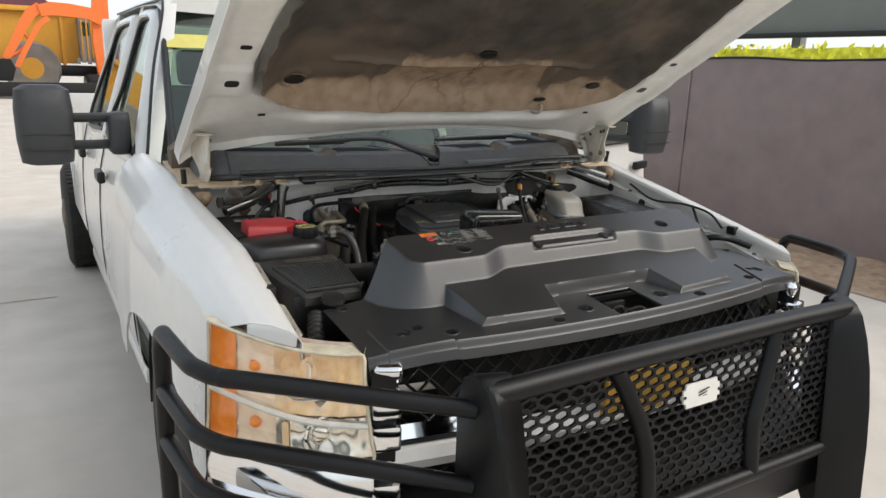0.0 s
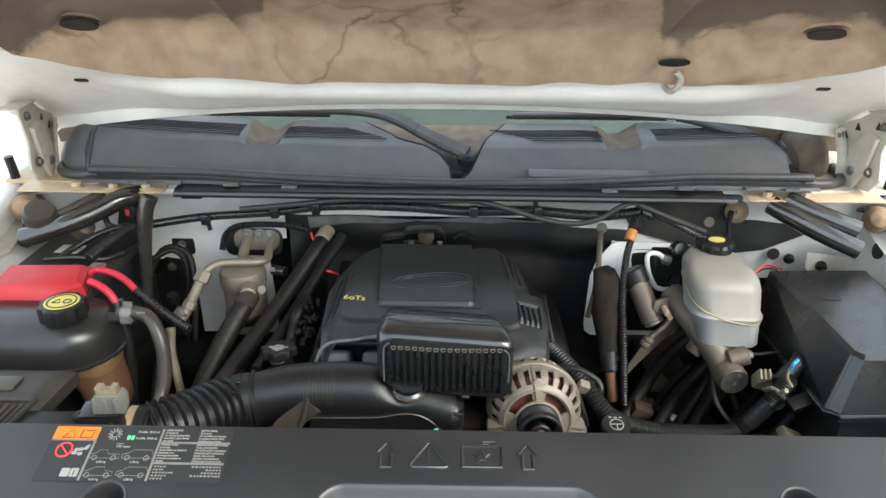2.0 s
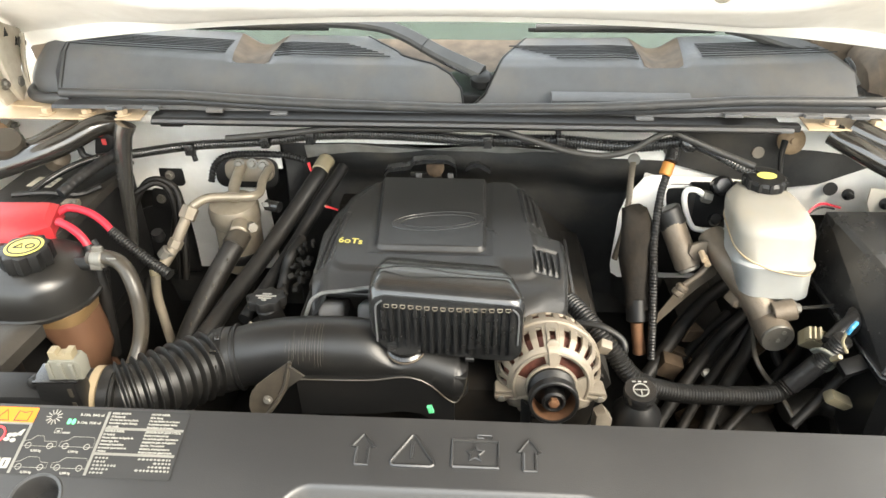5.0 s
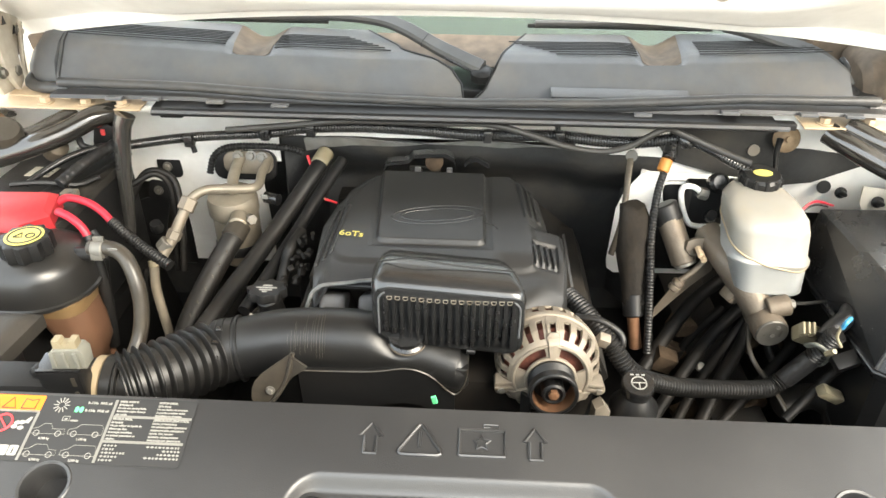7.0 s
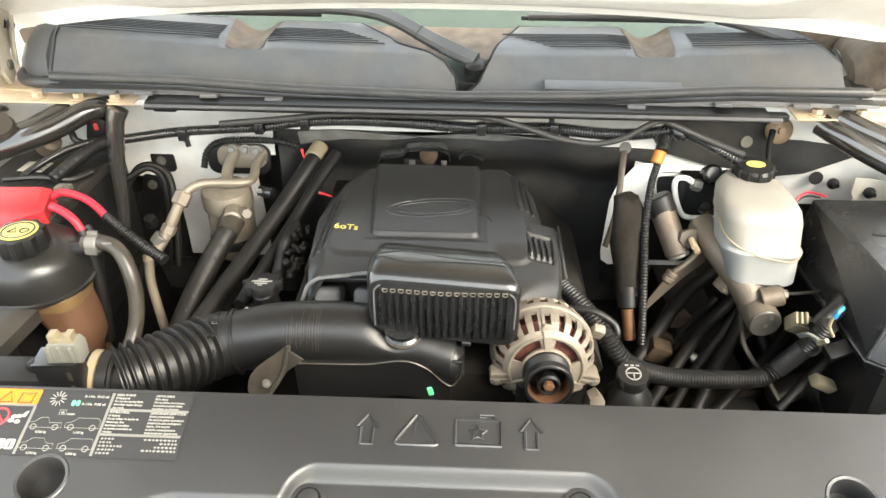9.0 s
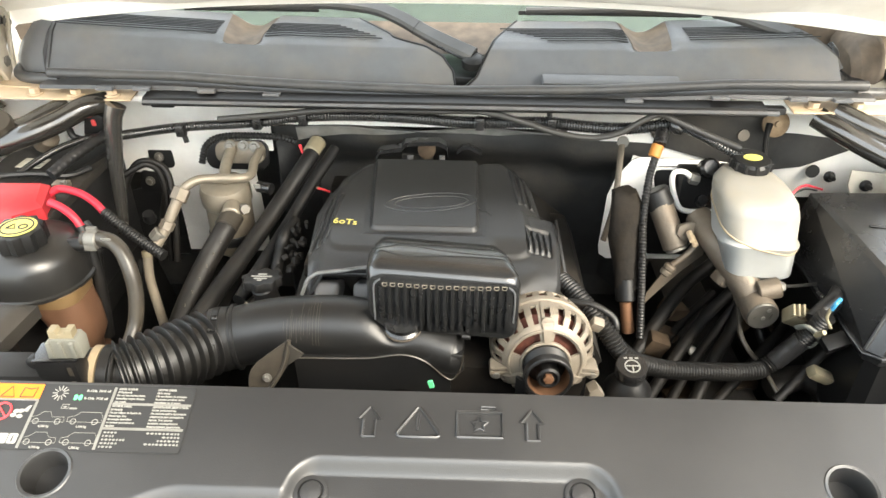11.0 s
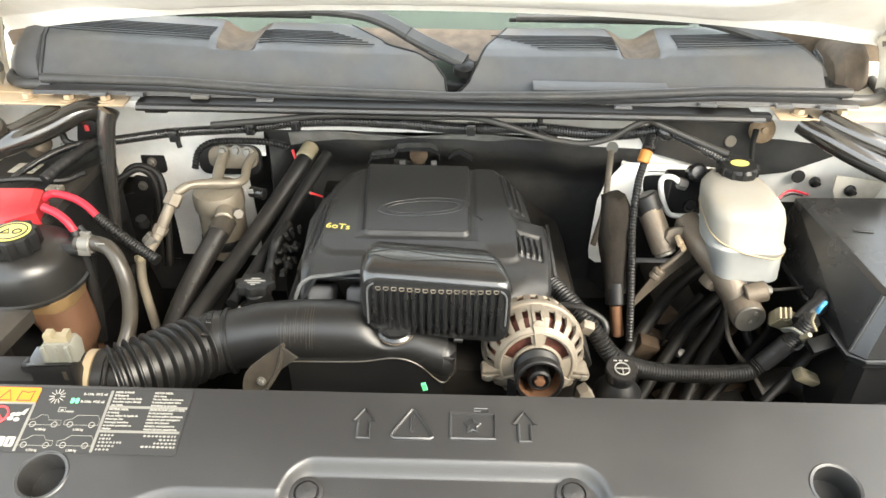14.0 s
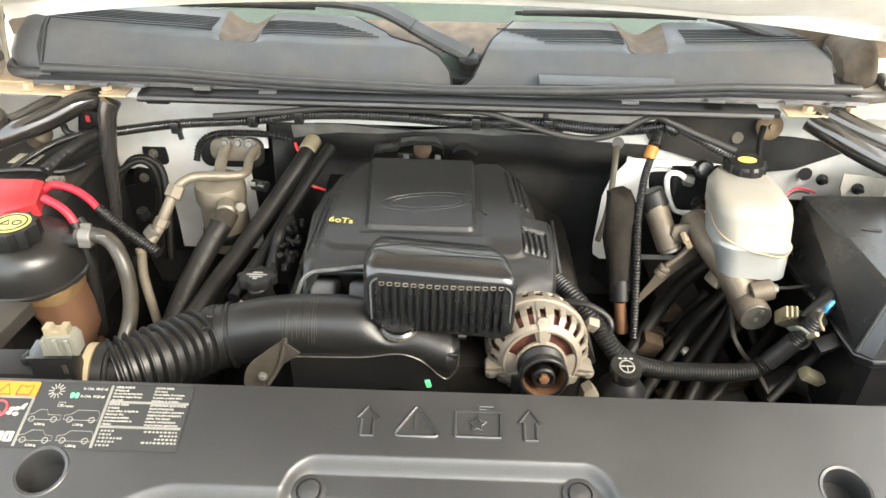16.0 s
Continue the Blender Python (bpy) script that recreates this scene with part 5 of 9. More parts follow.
part("body", loft([[(x, y, z) for y, z in ((33, 1.2), (33, 3.6), (35, 3.6), (35, 1.2))] for x in (-9.5, -4.2)]), MACHINE_YELLOW, load)
van = thing("parked_car", "white parked car at the edge of the yard", "car")
part("body", loft([[(x, y, z) for y, z in prof] for x, prof in ((-5.6, ((7.2, 0.5), (7.2, 1.0), (8.9, 1.0), (8.9, 0.5))), (-5.4, ((7.1, 0.4), (7.1, 1.15), (9.0, 1.15), (9.0, 0.4))), (-2.9, ((7.1, 0.4), (7.1, 1.2), (9.0, 1.2), (9.0, 0.4))), (-2.75, ((7.2, 0.5), (7.2, 1.05), (8.9, 1.05), (8.9, 0.5))))]) , PAINT, van)
for cx in (-4.9, -3.35):
    w = part("wheel", lathe([(0.2, 0), (0.31, 0), (0.34, 0.03), (0.34, 0.2), (0.31, 0.22), (0.2, 0.22)], (cx, 7.28, 0.34), (0, -1, 0), 32), TYRE, van)
    part("rim", lathe([(0.21, 0), (0.2, 0.04), (0.06, 0.06)], (cx, 7.1, 0.34), (0, -1, 0), 20), ALU_DULL, w)
part("glasshouse", loft([[(-5.0, 7.3, 1.15), (-3.0, 7.3, 1.2), (-3.0, 8.8, 1.2), (-5.0, 8.8, 1.15)], [(-4.6, 7.5, 1.6), (-3.4, 7.5, 1.62), (-3.4, 8.6, 1.62), (-4.6, 8.6, 1.6)]]), GLASS, van)

# ---- cowl and bulkhead ----
firewall = thing("firewall", "white painted bulkhead with a black sound pad in its middle", "firewall")


def fw(u, v):
    x, z = lerp(-0.88, 0.88, u), lerp(1.285, 0.72, v)
    y = 0.15 + 0.03 * sstep(0.2, 0.6, v) - 0.012 * sstep(0.0, 0.06, 0.06 - v)
    return (x, y, z)


part("panel", thicken(grid(40, 20, fw, keep=lambda u, v: not (0.31 < u < 0.70 and v > (0.17 if u < 0.635 else 0.19)) and not (0.275 < u < 0.70 and v > 0.24) and v < (0.70 if 0.17 < u < 0.29 else 0.36 if u < 0.5 else 0.42)), 0.004), PAINT_BAY, firewall, "white steel panel")
part("lower_panel", thicken(grid(30, 10, lambda u, v: (lerp(-0.88, 0.88, u), 0.262 + 0.02 * v, lerp(1.16, 0.70, v))), 0.004), PAD, firewall, "dark lower part of the bulkhead")
part("shelf", box((0, 0.112, 1.276), (1.62, 0.085, 0.012), 0.003), PAINT_BAY, firewall, "white ledge under the cowl")


def pad_fw(u, v):
    x = lerp(-0.345, 0.40, u)
    z = lerp(1.196, 0.8, v)
    y = 0.147 + 0.10 * sstep(0.02, 0.34, v) * sstep(0.0, 0.08, u) * sstep(0.0, 0.08, 1 - u)
    return (x, y + 0.012 * noise.noise(Vector((x * 9, z * 9, 2))), z + (0.006 * math.sin(u * 9) - 0.024 * sstep(0.66, 0.86, u)) * (1 - v))


part("sound_pad", thicken(grid(50, 40, pad_fw), 0.006), PAD, firewall, "black felt pad stained with dust")
part("pad_edge", thicken(grid(60, 6, lambda u, v: (lerp(-0.30, 0.20, u), 0.138 + 0.012 * v, 1.199 + 0.004 * math.sin(u * 11) - (0.030 - 0.012 * abs(math.sin(u * 5)) - 0.012 * sstep(0.75, 1.0, u)) * v)), 0.003), PAD_DUST, firewall, "grey dusty pad edge")
part("tunnel_roof", box((0, 0.34, 1.20), (0.9, 0.18, 0.02), 0.004), PAD, firewall)
for x, z in ((-0.03, 1.104), (0.02, 1.115), (-0.08, 1.125)):
    part("pad_pin", lathe([(0.011, 0), (0.012, 0.004), (0.005, 0.008)], (x, 0.205, z + 0.035), (0, -1, 0.2), 16), WHITE_PRINT if x == -0.03 else BLACK, firewall)
for c, tilt in (((-0.579, 0.15, 1.123), 4), ((-0.608, 0.15, 1.069), -8)):
    part("recess", slab(rounded(-0.024, -0.022, 0.024, 0.022, 0.009), 0.004, 0.001, Matrix.Translation(c) @ pose(0, 0, 0, 84, 0, 0) @ pose(0, 0, 0, 0, 0, tilt)), BLACK, firewall, "black rubber mount")
    bolt(Vector(c) + Vector((-0.003, -0.005, 0.003)), (0, -1, 0.1), 0.0065, firewall)
part("black_shield", slab([(-0.10, -0.16), (-0.03, -0.16), (0.0, -0.10), (0.022, -0.02), (0.01, 0.0), (-0.03, -0.01), (-0.085, -0.035)], 0.006, 0.002, Matrix.Translation((-0.618, 0.155, 1.059)) @ pose(0, 0, 0, 86, 0, 0)), BLACK, firewall)
# brown grommet and dark pad on the driver's side
part("dark_panel", slab([(0, 0), (0.15, -0.010), (0.172, -0.022), (0.178, -0.050), (0.19, -0.058), (0.24, -0.060), (0.325, -0.070), (0.345, -0.078), (0.342, -0.092), (0.31, -0.106), (0.26, -0.128), (0.17, -0.14), (-0.02, -0.09), (-0.04, -0.06)], 0.006, 0.002, pose(0.415, 0.146, 1.262, 90, 0, 0)), PAD, firewall, "black felt patch")
part("panel_hole", lathe([(0.013, 0), (0.013, 0.003)], (0.7, 0.139, 1.127), (0, -1, 0.1), 18), BLACK_PRINT, firewall)
part("cable_stem", tube([(0.581, 0.11, 1.234), (0.572, 0.09, 1.215), (0.565, 0.06, 1.191)], lambda t: 0.006 - 0.002 * t, 10), BLACK, firewall)
part("wing_stay", slab([(0, 0), (0.10, -0.01), (0.17, -0.03), (0.17, -0.075), (0.02, -0.07), (0.0, -0.03)], 0.004, 0.001, Matrix.Translation((0.75, 0.1, 1.15)) @ pose(0, 0, 0, 84, 0, 0)), HINGE, firewall, "white stay")
plug = part("grommet", lathe([(0.024, 0), (0.025, 0.006), (0.018, 0.012), (0.006, 0.014), (0.006, 0.02)], (0.598, 0.128, 1.228), (0, -1, 0.3), 24), GROMMET, firewall, "brown rubber grommet")
part("stud_cap", lathe([(0.011, 0), (0.011, 0.005)], (0.55, 0.14, 1.199), (0, -1, 0.2), 18), ALU, firewall)
for px_ in ((0.733, 0.135, 1.118), (0.78, 0.09, 1.123)):
    part("spring_clip", lathe([(0.011, 0), (0.011, 0.004), (0.006, 0.008), (0.004, 0.02)], px_, (0, -1, 0.2), 16), BLACK, firewall)

cowl = thing("cowl_cover", "weathered grey plastic cowl with slotted vents", "cowl cover")


def cowl_pt(x0, x1, notch):
    def fn(u, v):
        x = lerp(x0, x1, u)
        # bowed forward in its middle
        by = 0.02 * (abs(x) / 0.75) ** 2
        prof_y = ((0.0, 0.098), (0.06, 0.10), (0.42, 0.145), (0.50, 0.162), (0.56, 0.175), (1.0, 0.275))
        prof_z = ((0.0, 1.292), (0.06, 1.300), (0.42, 1.352), (0.50, 1.361), (0.56, 1.364), (1.0, 1.368))
        y, z = pl(v, prof_y) + by, pl(v, prof_z) + 0.016 * (abs(x) / 0.75) ** 2
        edge = (x - x0) if notch < 0 else (x1 - x)
        # dusty dips over the vents
        for c in (-0.375, 0.37):
            q = abs(x - c + 0.012)
            if q < 0.055 and v > 0.40:
                z -= 0.021 * sstep(0.055, 0.005, q) * sstep(0.36, 0.5, v)
        return (x, y, z)
    return fn


LEFT_END = ((0, 0.006), (0.2, 0.0), (0.36, -0.022), (0.45, -0.055), (0.52, -0.108), (0.62, -0.118), (1, -0.185))
RIGHT_START = ((0, 0.018), (0.05, 0.024), (0.15, 0.042), (0.42, 0.064), (0.52, 0.073), (1, 0.118))
RIGHT_END = ((0, 0.690), (0.3, 0.685), (0.45, 0.655), (1, 0.52))
base_fn = cowl_pt(-0.75, 0.75, 0)


def cowl_left(u, v):
    return base_fn((lerp(-0.745, pl(v, LEFT_END), u) + 0.75) / 1.5, v)


def cowl_right(u, v):
    return base_fn((lerp(pl(v, RIGHT_START), pl(v, RIGHT_END), u) + 0.75) / 1.5, v)


for fnp in (cowl_left, cowl_right):
    part("cowl_panel", thicken(grid(130, 60, fnp), 0.003), COWL, cowl, "faded grey plastic panel")
part("panel_edge", tube([Vector(cowl_left(1, v / 20)) for v in range(21)], 0.0022, 6, 2), BLACK, cowl)
part("panel_edge", tube([Vector(cowl_right(0, v / 20)) for v in range(21)], 0.0022, 6, 2), BLACK, cowl)
part("panel_seam", tube([Vector(base_fn((-0.735 + 0.75) / 1.5, v / 20 * 0.5)) + Vector((0, -0.001, 0.001)) for v in range(21)], 0.0014, 5, 2), BLACK_PRINT, cowl)
part("cowl_well", box((0.0, 0.24, 1.295), (1.5, 0.22, 0.02), 0.004), BLACK, cowl)
part("centre_panel", grid(20, 8, lambda u, v: (lerp(-0.17, 0.16, u), lerp(0.17, 0.285, v), lerp(1.335, 1.362, v))), COWL_DUST, cowl, "dusty centre of the cowl")
# vent slots
for xa, xb in ((-0.735, -0.435), (-0.345, -0.13), (0.085, 0.315), (0.425, 0.66)):
    for k in range(8):
        v = 0.50 + k * 0.037
        xa2 = xa + (0.012 * (7 - k) if xa in (0.085,) else 0) - (0.0 if xa != -0.735 else -0.004 * k)
        xb2 = xb - (0.012 * k if xb in (-0.13,) else 0) - (0.013 * k if xb == 0.66 else 0)
        fnp = cowl_pt(-0.75, 0.75, 0)
        pts2 = [Vector(fnp((x + 0.75) / 1.5, v)) + Vector((0, 0, 0.0025)) for x in [lerp(xa2, xb2, j / 6) for j in range(7)]]
        part("vent_slot", tube(pts2, 0.0015, 6, 2, flat=0.7), BLACK_PRINT, cowl)
for c in (-0.387, 0.358):
    fnp = cowl_pt(-0.75, 0.75, 0)
    part("dust_patch", thicken(grid(18, 14, lambda u, v: Vector(fnp((lerp(c - 0.034 - 0.012 * v, c + 0.034 + 0.012 * v, u) + 0.75) / 1.5, lerp(0.45 - 0.05 * math.sin(math.pi * u), 0.97, v))) + Vector((0, 0, 0.0018))), 0.0006), COWL_DUST, cowl, "patch caked with brown dust")
def end_cap(rows, m2, label):
    secs2 = [[(x, y0, z0), (x, y0 + 0.01, lerp(z0, z1, 0.45)), (x, lerp(y0, 0.28, 0.25), lerp(z0, z1, 0.8)), (x, lerp(y0, 0.28, 0.5), z1), (x, 0.285, z1 + 0.002), (x, 0.285, z0)] for x, y0, z0, z1 in rows]
    part("end_cap", loft(secs2), m2, cowl, label)


end_cap(((-0.742, 0.115, 1.306, 1.384), (-0.765, 0.118, 1.304, 1.384), (-0.79, 0.130, 1.300, 1.374), (-0.812, 0.150, 1.298, 1.352), (-0.828, 0.18, 1.296, 1.325)), COWL, "faded grey end piece")
end_cap(((0.732, 0.165, 1.290, 1.345), (0.745, 0.155, 1.285, 1.362), (0.775, 0.16, 1.285, 1.372), (0.80, 0.18, 1.286, 1.360), (0.812, 0.20, 1.288, 1.335)), COWL_DUST, "dusty brown end piece")
part("pillar_trim", loft([[(x, 0.30, 1.30), (x, 0.29, zt - 0.03), (x, 0.30, zt), (x, 0.36, zt + 0.005), (x, 0.36, 1.30)] for x, zt in ((0.66, 1.395), (0.70, 1.405), (0.78, 1.41), (0.85, 1.40), (0.885, 1.37))]), COWL_DUST, cowl, "dusty trim at the pillar foot")
part("pillar_trim", loft([[(x, 0.30, 1.30), (x, 0.29, zt - 0.03), (x, 0.30, zt), (x, 0.36, zt + 0.005), (x, 0.36, 1.30)] for x, zt in ((-0.885, 1.37), (-0.85, 1.395), (-0.78, 1.40))]), COWL_DUST, cowl, "dusty trim at the pillar foot")
part("end_hose", tube([(0.686, 0.16, 1.298), (0.694, 0.17, 1.322), (0.702, 0.19, 1.34), (0.696, 0.21, 1.353)], 0.0065, 10), BLACK_GLOSS, cowl)
part("trim_step", loft([[(x, 0.100, 1.309), (x, 0.082, 1.308), (x, 0.080, 1.314), (x, 0.086, 1.319), (x, 0.106, 1.322)] for x in (0.158, 0.166, 0.28, 0.385, 0.397)]), COWL, cowl, "moulded step")

seal = thing("hood_seal", "long black rubber hood seal clipped along the cowl", "seal")
zs = ((-0.71, 1.318), (-0.49, 1.320), (-0.274, 1.311), (0, 1.306), (0.25, 1.311), (0.49, 1.323), (0.71, 1.320))
part("bulb", tube([(x, 0.058 + 0.02 * (abs(x) / 0.7) ** 2, pl(x, zs)) for x in [lerp(-0.715, 0.715, k / 24) for k in range(25)]], 0.0085, 12, 3), SEAL, seal)
part("seal_base", loft([[(x, 0.085, pl(x, zs) - 0.012), (x, 0.05, pl(x, zs) - 0.012), (x, 0.047, pl(x, zs) - 0.018), (x, 0.085, pl(x, zs) - 0.02)] for x in [lerp(-0.72, 0.72, k / 24) for k in range(25)]]), SEAL, seal)
part("lower_lip", loft([[(x, 0.05, 1.300), (x, 0.022, 1.297), (x, 0.014, 1.288), (x, 0.018, 1.284), (x, 0.05, 1.288)] for x in [lerp(-0.53, 0.53, k / 12) for k in range(13)]]), BLACK, seal)
part("trim_rail", tube([(lerp(-0.53, 0.55, k / 10), 0.019, 1.2895) for k in range(11)], 0.0045, 6), COWL, seal)
for x in (-0.60, -0.535, -0.423, -0.311, -0.10, 0.085, 0.31, 0.455, 0.585, 0.66):
    part("clip", box((x, 0.040, pl(x, zs) - 0.0135), (0.03, 0.012, 0.006), 0.0015), COWL, seal, smooth=False)

for side, xs in ((-1, (-0.738, -0.665, -0.60)), (1, (0.625, 0.70))):
    br = thing("hinge_bracket", "dusty tan steel bracket with three bolts" if side < 0 else "dusty pale steel bracket with bolts", "bracket", "hinge brackets")
    xa, xb = (-0.85, -0.562) if side < 0 else (0.585, 0.85)
    part("strip", slab([(xa, 0.0), (xb, 0.0), (xb, 0.05), (xa + (0.09 if side < 0 else 0), 0.055), (xa - 0.0, 0.11)] if side < 0 else [(xa, 0.0), (xb, 0.0), (xb, 0.11), (xb - 0.09, 0.055), (xa, 0.05)], 0.003, 0.0006, pose(0, 0.042, 1.281, 6, 0, 0)), TAN_STEEL, br)
    for x in xs:
        bolt((x, 0.060, 1.286), (0, 0, 1), 0.0095, br, TAN_STEEL)
    part("rubber_block", box((-0.50, 0.035, 1.283) if side < 0 else (0.545, 0.035, 1.29), (0.04, 0.02, 0.012), 0.003), BLACK, br)

for side in (-1, 1):
    part("corner_pan", loft([[(side * 0.70, y, z), (side * 0.90, y + 0.02, z - 0.004), (side * 0.90, y + 0.02, z - 0.012), (side * 0.70, y, z - 0.008)] for y, z in ((0.075, 1.292), (0.16, 1.296), (0.24, 1.305), (0.36, 1.33))]), TAN_STEEL if side < 0 else HINGE, cowl, "dusty body corner under the cowl end")
    part("corner_seal", tube([(side * 0.70, 0.085, 1.305), (side * 0.76, 0.095, 1.302), (side * 0.80, 0.13, 1.300), (side * 0.815, 0.20, 1.304)], 0.010, 10), SEAL, cowl, "black corner seal")

# wipers
for name, pts2, blade in (("left", [(0.036, 0.145, 1.342), (0.001, 0.160, 1.353), (-0.034, 0.173, 1.365), (-0.063, 0.190, 1.375), (-0.103, 0.205, 1.392), (-0.146, 0.225, 1.402), (-0.202, 0.245, 1.404), (-0.264, 0.270, 1.400)], [(-0.529, 0.3, 1.386), (-0.40, 0.285, 1.388), (-0.264, 0.272, 1.395)]),
                          ("right", [(0.699, 0.165, 1.316), (0.685, 0.180, 1.338), (0.639, 0.200, 1.366), (0.578, 0.213, 1.383), (0.530, 0.237, 1.393), (0.490, 0.262, 1.396)], [(0.137, 0.29, 1.384), (0.30, 0.285, 1.389), (0.490, 0.265, 1.394)])):
    w = thing("wiper", "black windscreen wiper resting on the cowl", "wiper", "wipers")
    line = spline(pts2, 6)
    arm = []
    for i, p in enumerate(line):
        t = i / (len(line) - 1)
        d = (line[min(i + 1, len(line) - 1)] - line[max(i - 1, 0)]).normalized()
        up = Vector((0, -0.55, 0.83))
        wide = d.cross(up).normalized()
        up = wide.cross(d)
        hw, hh = lerp(0.0150, 0.0115, t), lerp(0.0080, 0.0060, t)
        arm.append([p + wide * hw * a1 + up * hh * b1 for a1, b1 in ((-1, -1), (-1, 0.3), (-0.7, 1), (0.7, 1), (1, 0.3), (1, -1))])
    part("arm", loft(arm), WIPER, w, "grey-black channel arm")
    j = len(line) // 2 - 2
    part("arm_joint", tube([arm[j][k] + (arm[j][k] - line[j]) * 0.03 for k in range(6)], 0.0009, 5, 1, straight=True), BLACK_PRINT, w)
    part("arm_strut", tube([Vector(p) + Vector((0.004, -0.012, -0.012)) for p in pts2[:3]], 0.004, 8), BLACK_GLOSS, w)
    part("pivot_cap", lathe([(0.021, 0), (0.021, 0.014), (0.015, 0.02), (0.004, 0.022)], Vector(pts2[0]) + Vector((0, 0, -0.02)), (0, -0.25, 1), 20), BLACK, w)
    part("blade", tube([pts2[-1], *blade[::-1]], 0.010, 10, flat=0.7), WIPER, w, "faded blade frame")
    part("rubber_edge", box(Vector(blade[1]) + Vector((0, 0.005, -0.008)), ((Vector(blade[0]) - Vector(blade[2])).length, 0.004, 0.008), 0.001), RUBBER, w)

# ---- engine bay floor and block ----
tub = thing("engine_bay_tub", "dark grimy floor and frame rails of the engine bay", "engine bay", kind="structure")
part("floor_pan", box((0, -0.25, 0.70), (1.62, 1.1, 0.03), 0.01), DARK, tub)
for side in (-1, 1):
    part("frame_rail", box((side * 0.50, -0.3, 0.78), (0.10, 1.1, 0.14), 0.015), DARK, tub)
    part("wheel_house", loft([[(side * 0.79, y, 0.7), (side * 0.79, y, 1.02 - 0.25 * (y + 0.06) ** 2), (side * 0.66, y, 0.98 - 0.3 * (y + 0.06) ** 2), (side * 0.60, y, 0.7)] for y in (-0.58, -0.4, -0.2, 0.0, 0.15)]), BLACK, tub)
part("front_panel", box((0, -0.74, 0.86), (1.58, 0.03, 0.34), 0.01), BLACK, tub)
engine = thing("engine", "dark grimy cast engine block under its cover", "engine")
part("block", loft([[(-0.20, y, 0.74), (0.20, y, 0.74), (0.24, y, 0.98), (0.14, y, 1.06), (-0.14, y, 1.06), (-0.24, y, 0.98)] for y in (-0.25, 0.2)]), DARK, engine)
part("front_cover", loft([[(-0.15, y, 0.74), (0.15, y, 0.74), (0.17, y, 0.95), (0.10, y, 1.03), (-0.10, y, 1.03), (-0.17, y, 0.95)] for y in (-0.34, -0.25)]), GRIME, engine)
for side, sink in ((-1, 0.0), (1, 0.07)):
    part("valve_cover", loft([[(side * 0.15, y, 1.04 - sink), (side * 0.235, y, 1.0 - sink), (side * 0.255, y, 1.03 - sink), (side * 0.235, y, 1.075 - sink), (side * 0.165, y, 1.085 - sink)] for y in (-0.24, -0.22, 0.14, 0.16)]), DARK, engine)
    for k in range(4 if side < 0 else 0):
        part("ignition_coil", box((side * 0.215, -0.16 + k * 0.09, 1.085), (0.035, 0.05, 0.03), 0.006), BOOT, engine)
part("fan_shroud", loft([[(x, -0.55, 0.95), (x, -0.49, 1.0), (x, -0.47, 1.09 - 0.10 * (x / 0.42) ** 2), (x, -0.55, 1.15 - 0.08 * (x / 0.42) ** 2)] for x in [lerp(-0.42, 0.42, k / 16) for k in range(17)]]), BLACK, engine, "black fan shroud")

rnd = random.Random(12)
for k in range(22):
    c = Vector((-0.245, -0.08, 1.111)).lerp(Vector((-0.276, -0.17, 1.063)), k / 21) + Vector((rnd.uniform(-0.012, 0.012), rnd.uniform(-0.01, 0.01), rnd.uniform(-0.008, 0.008)))
    part("heat_shield_clump", box(c, (rnd.uniform(0.006, 0.014), rnd.uniform(0.006, 0.014), rnd.uniform(0.005, 0.011)), 0.002, rot=(rnd.uniform(0, 90), rnd.uniform(0, 90), rnd.uniform(0, 90))), GRIME, engine)

# engine cover
cover = thing("engine_cover", "black moulded engine cover with a raised centre panel", "engine cover")
EC_L = ((-0.27, -0.210), (-0.20, -0.217), (-0.15, -0.219), (-0.098, -0.221), (-0.039, -0.209), (0.008, -0.190), (0.045, -0.166))
EC_R = ((-0.31, 0.135), (-0.28, 0.160), (-0.23, 0.176), (-0.15, 0.178), (-0.106, 0.176), (-0.094, 0.153), (0.002, 0.141), (0.045, 0.116))


def ec_side(y):
    return pl(y, EC_L), pl(y, EC_R)


def ec_front(x):
    """Front edge: straight on the left, a rounded lobe on the right."""
    return lerp(-0.252, -0.308 + 3.0 * max(0.0, x - 0.100) ** 1.55, sstep(0.066, 0.074, x))


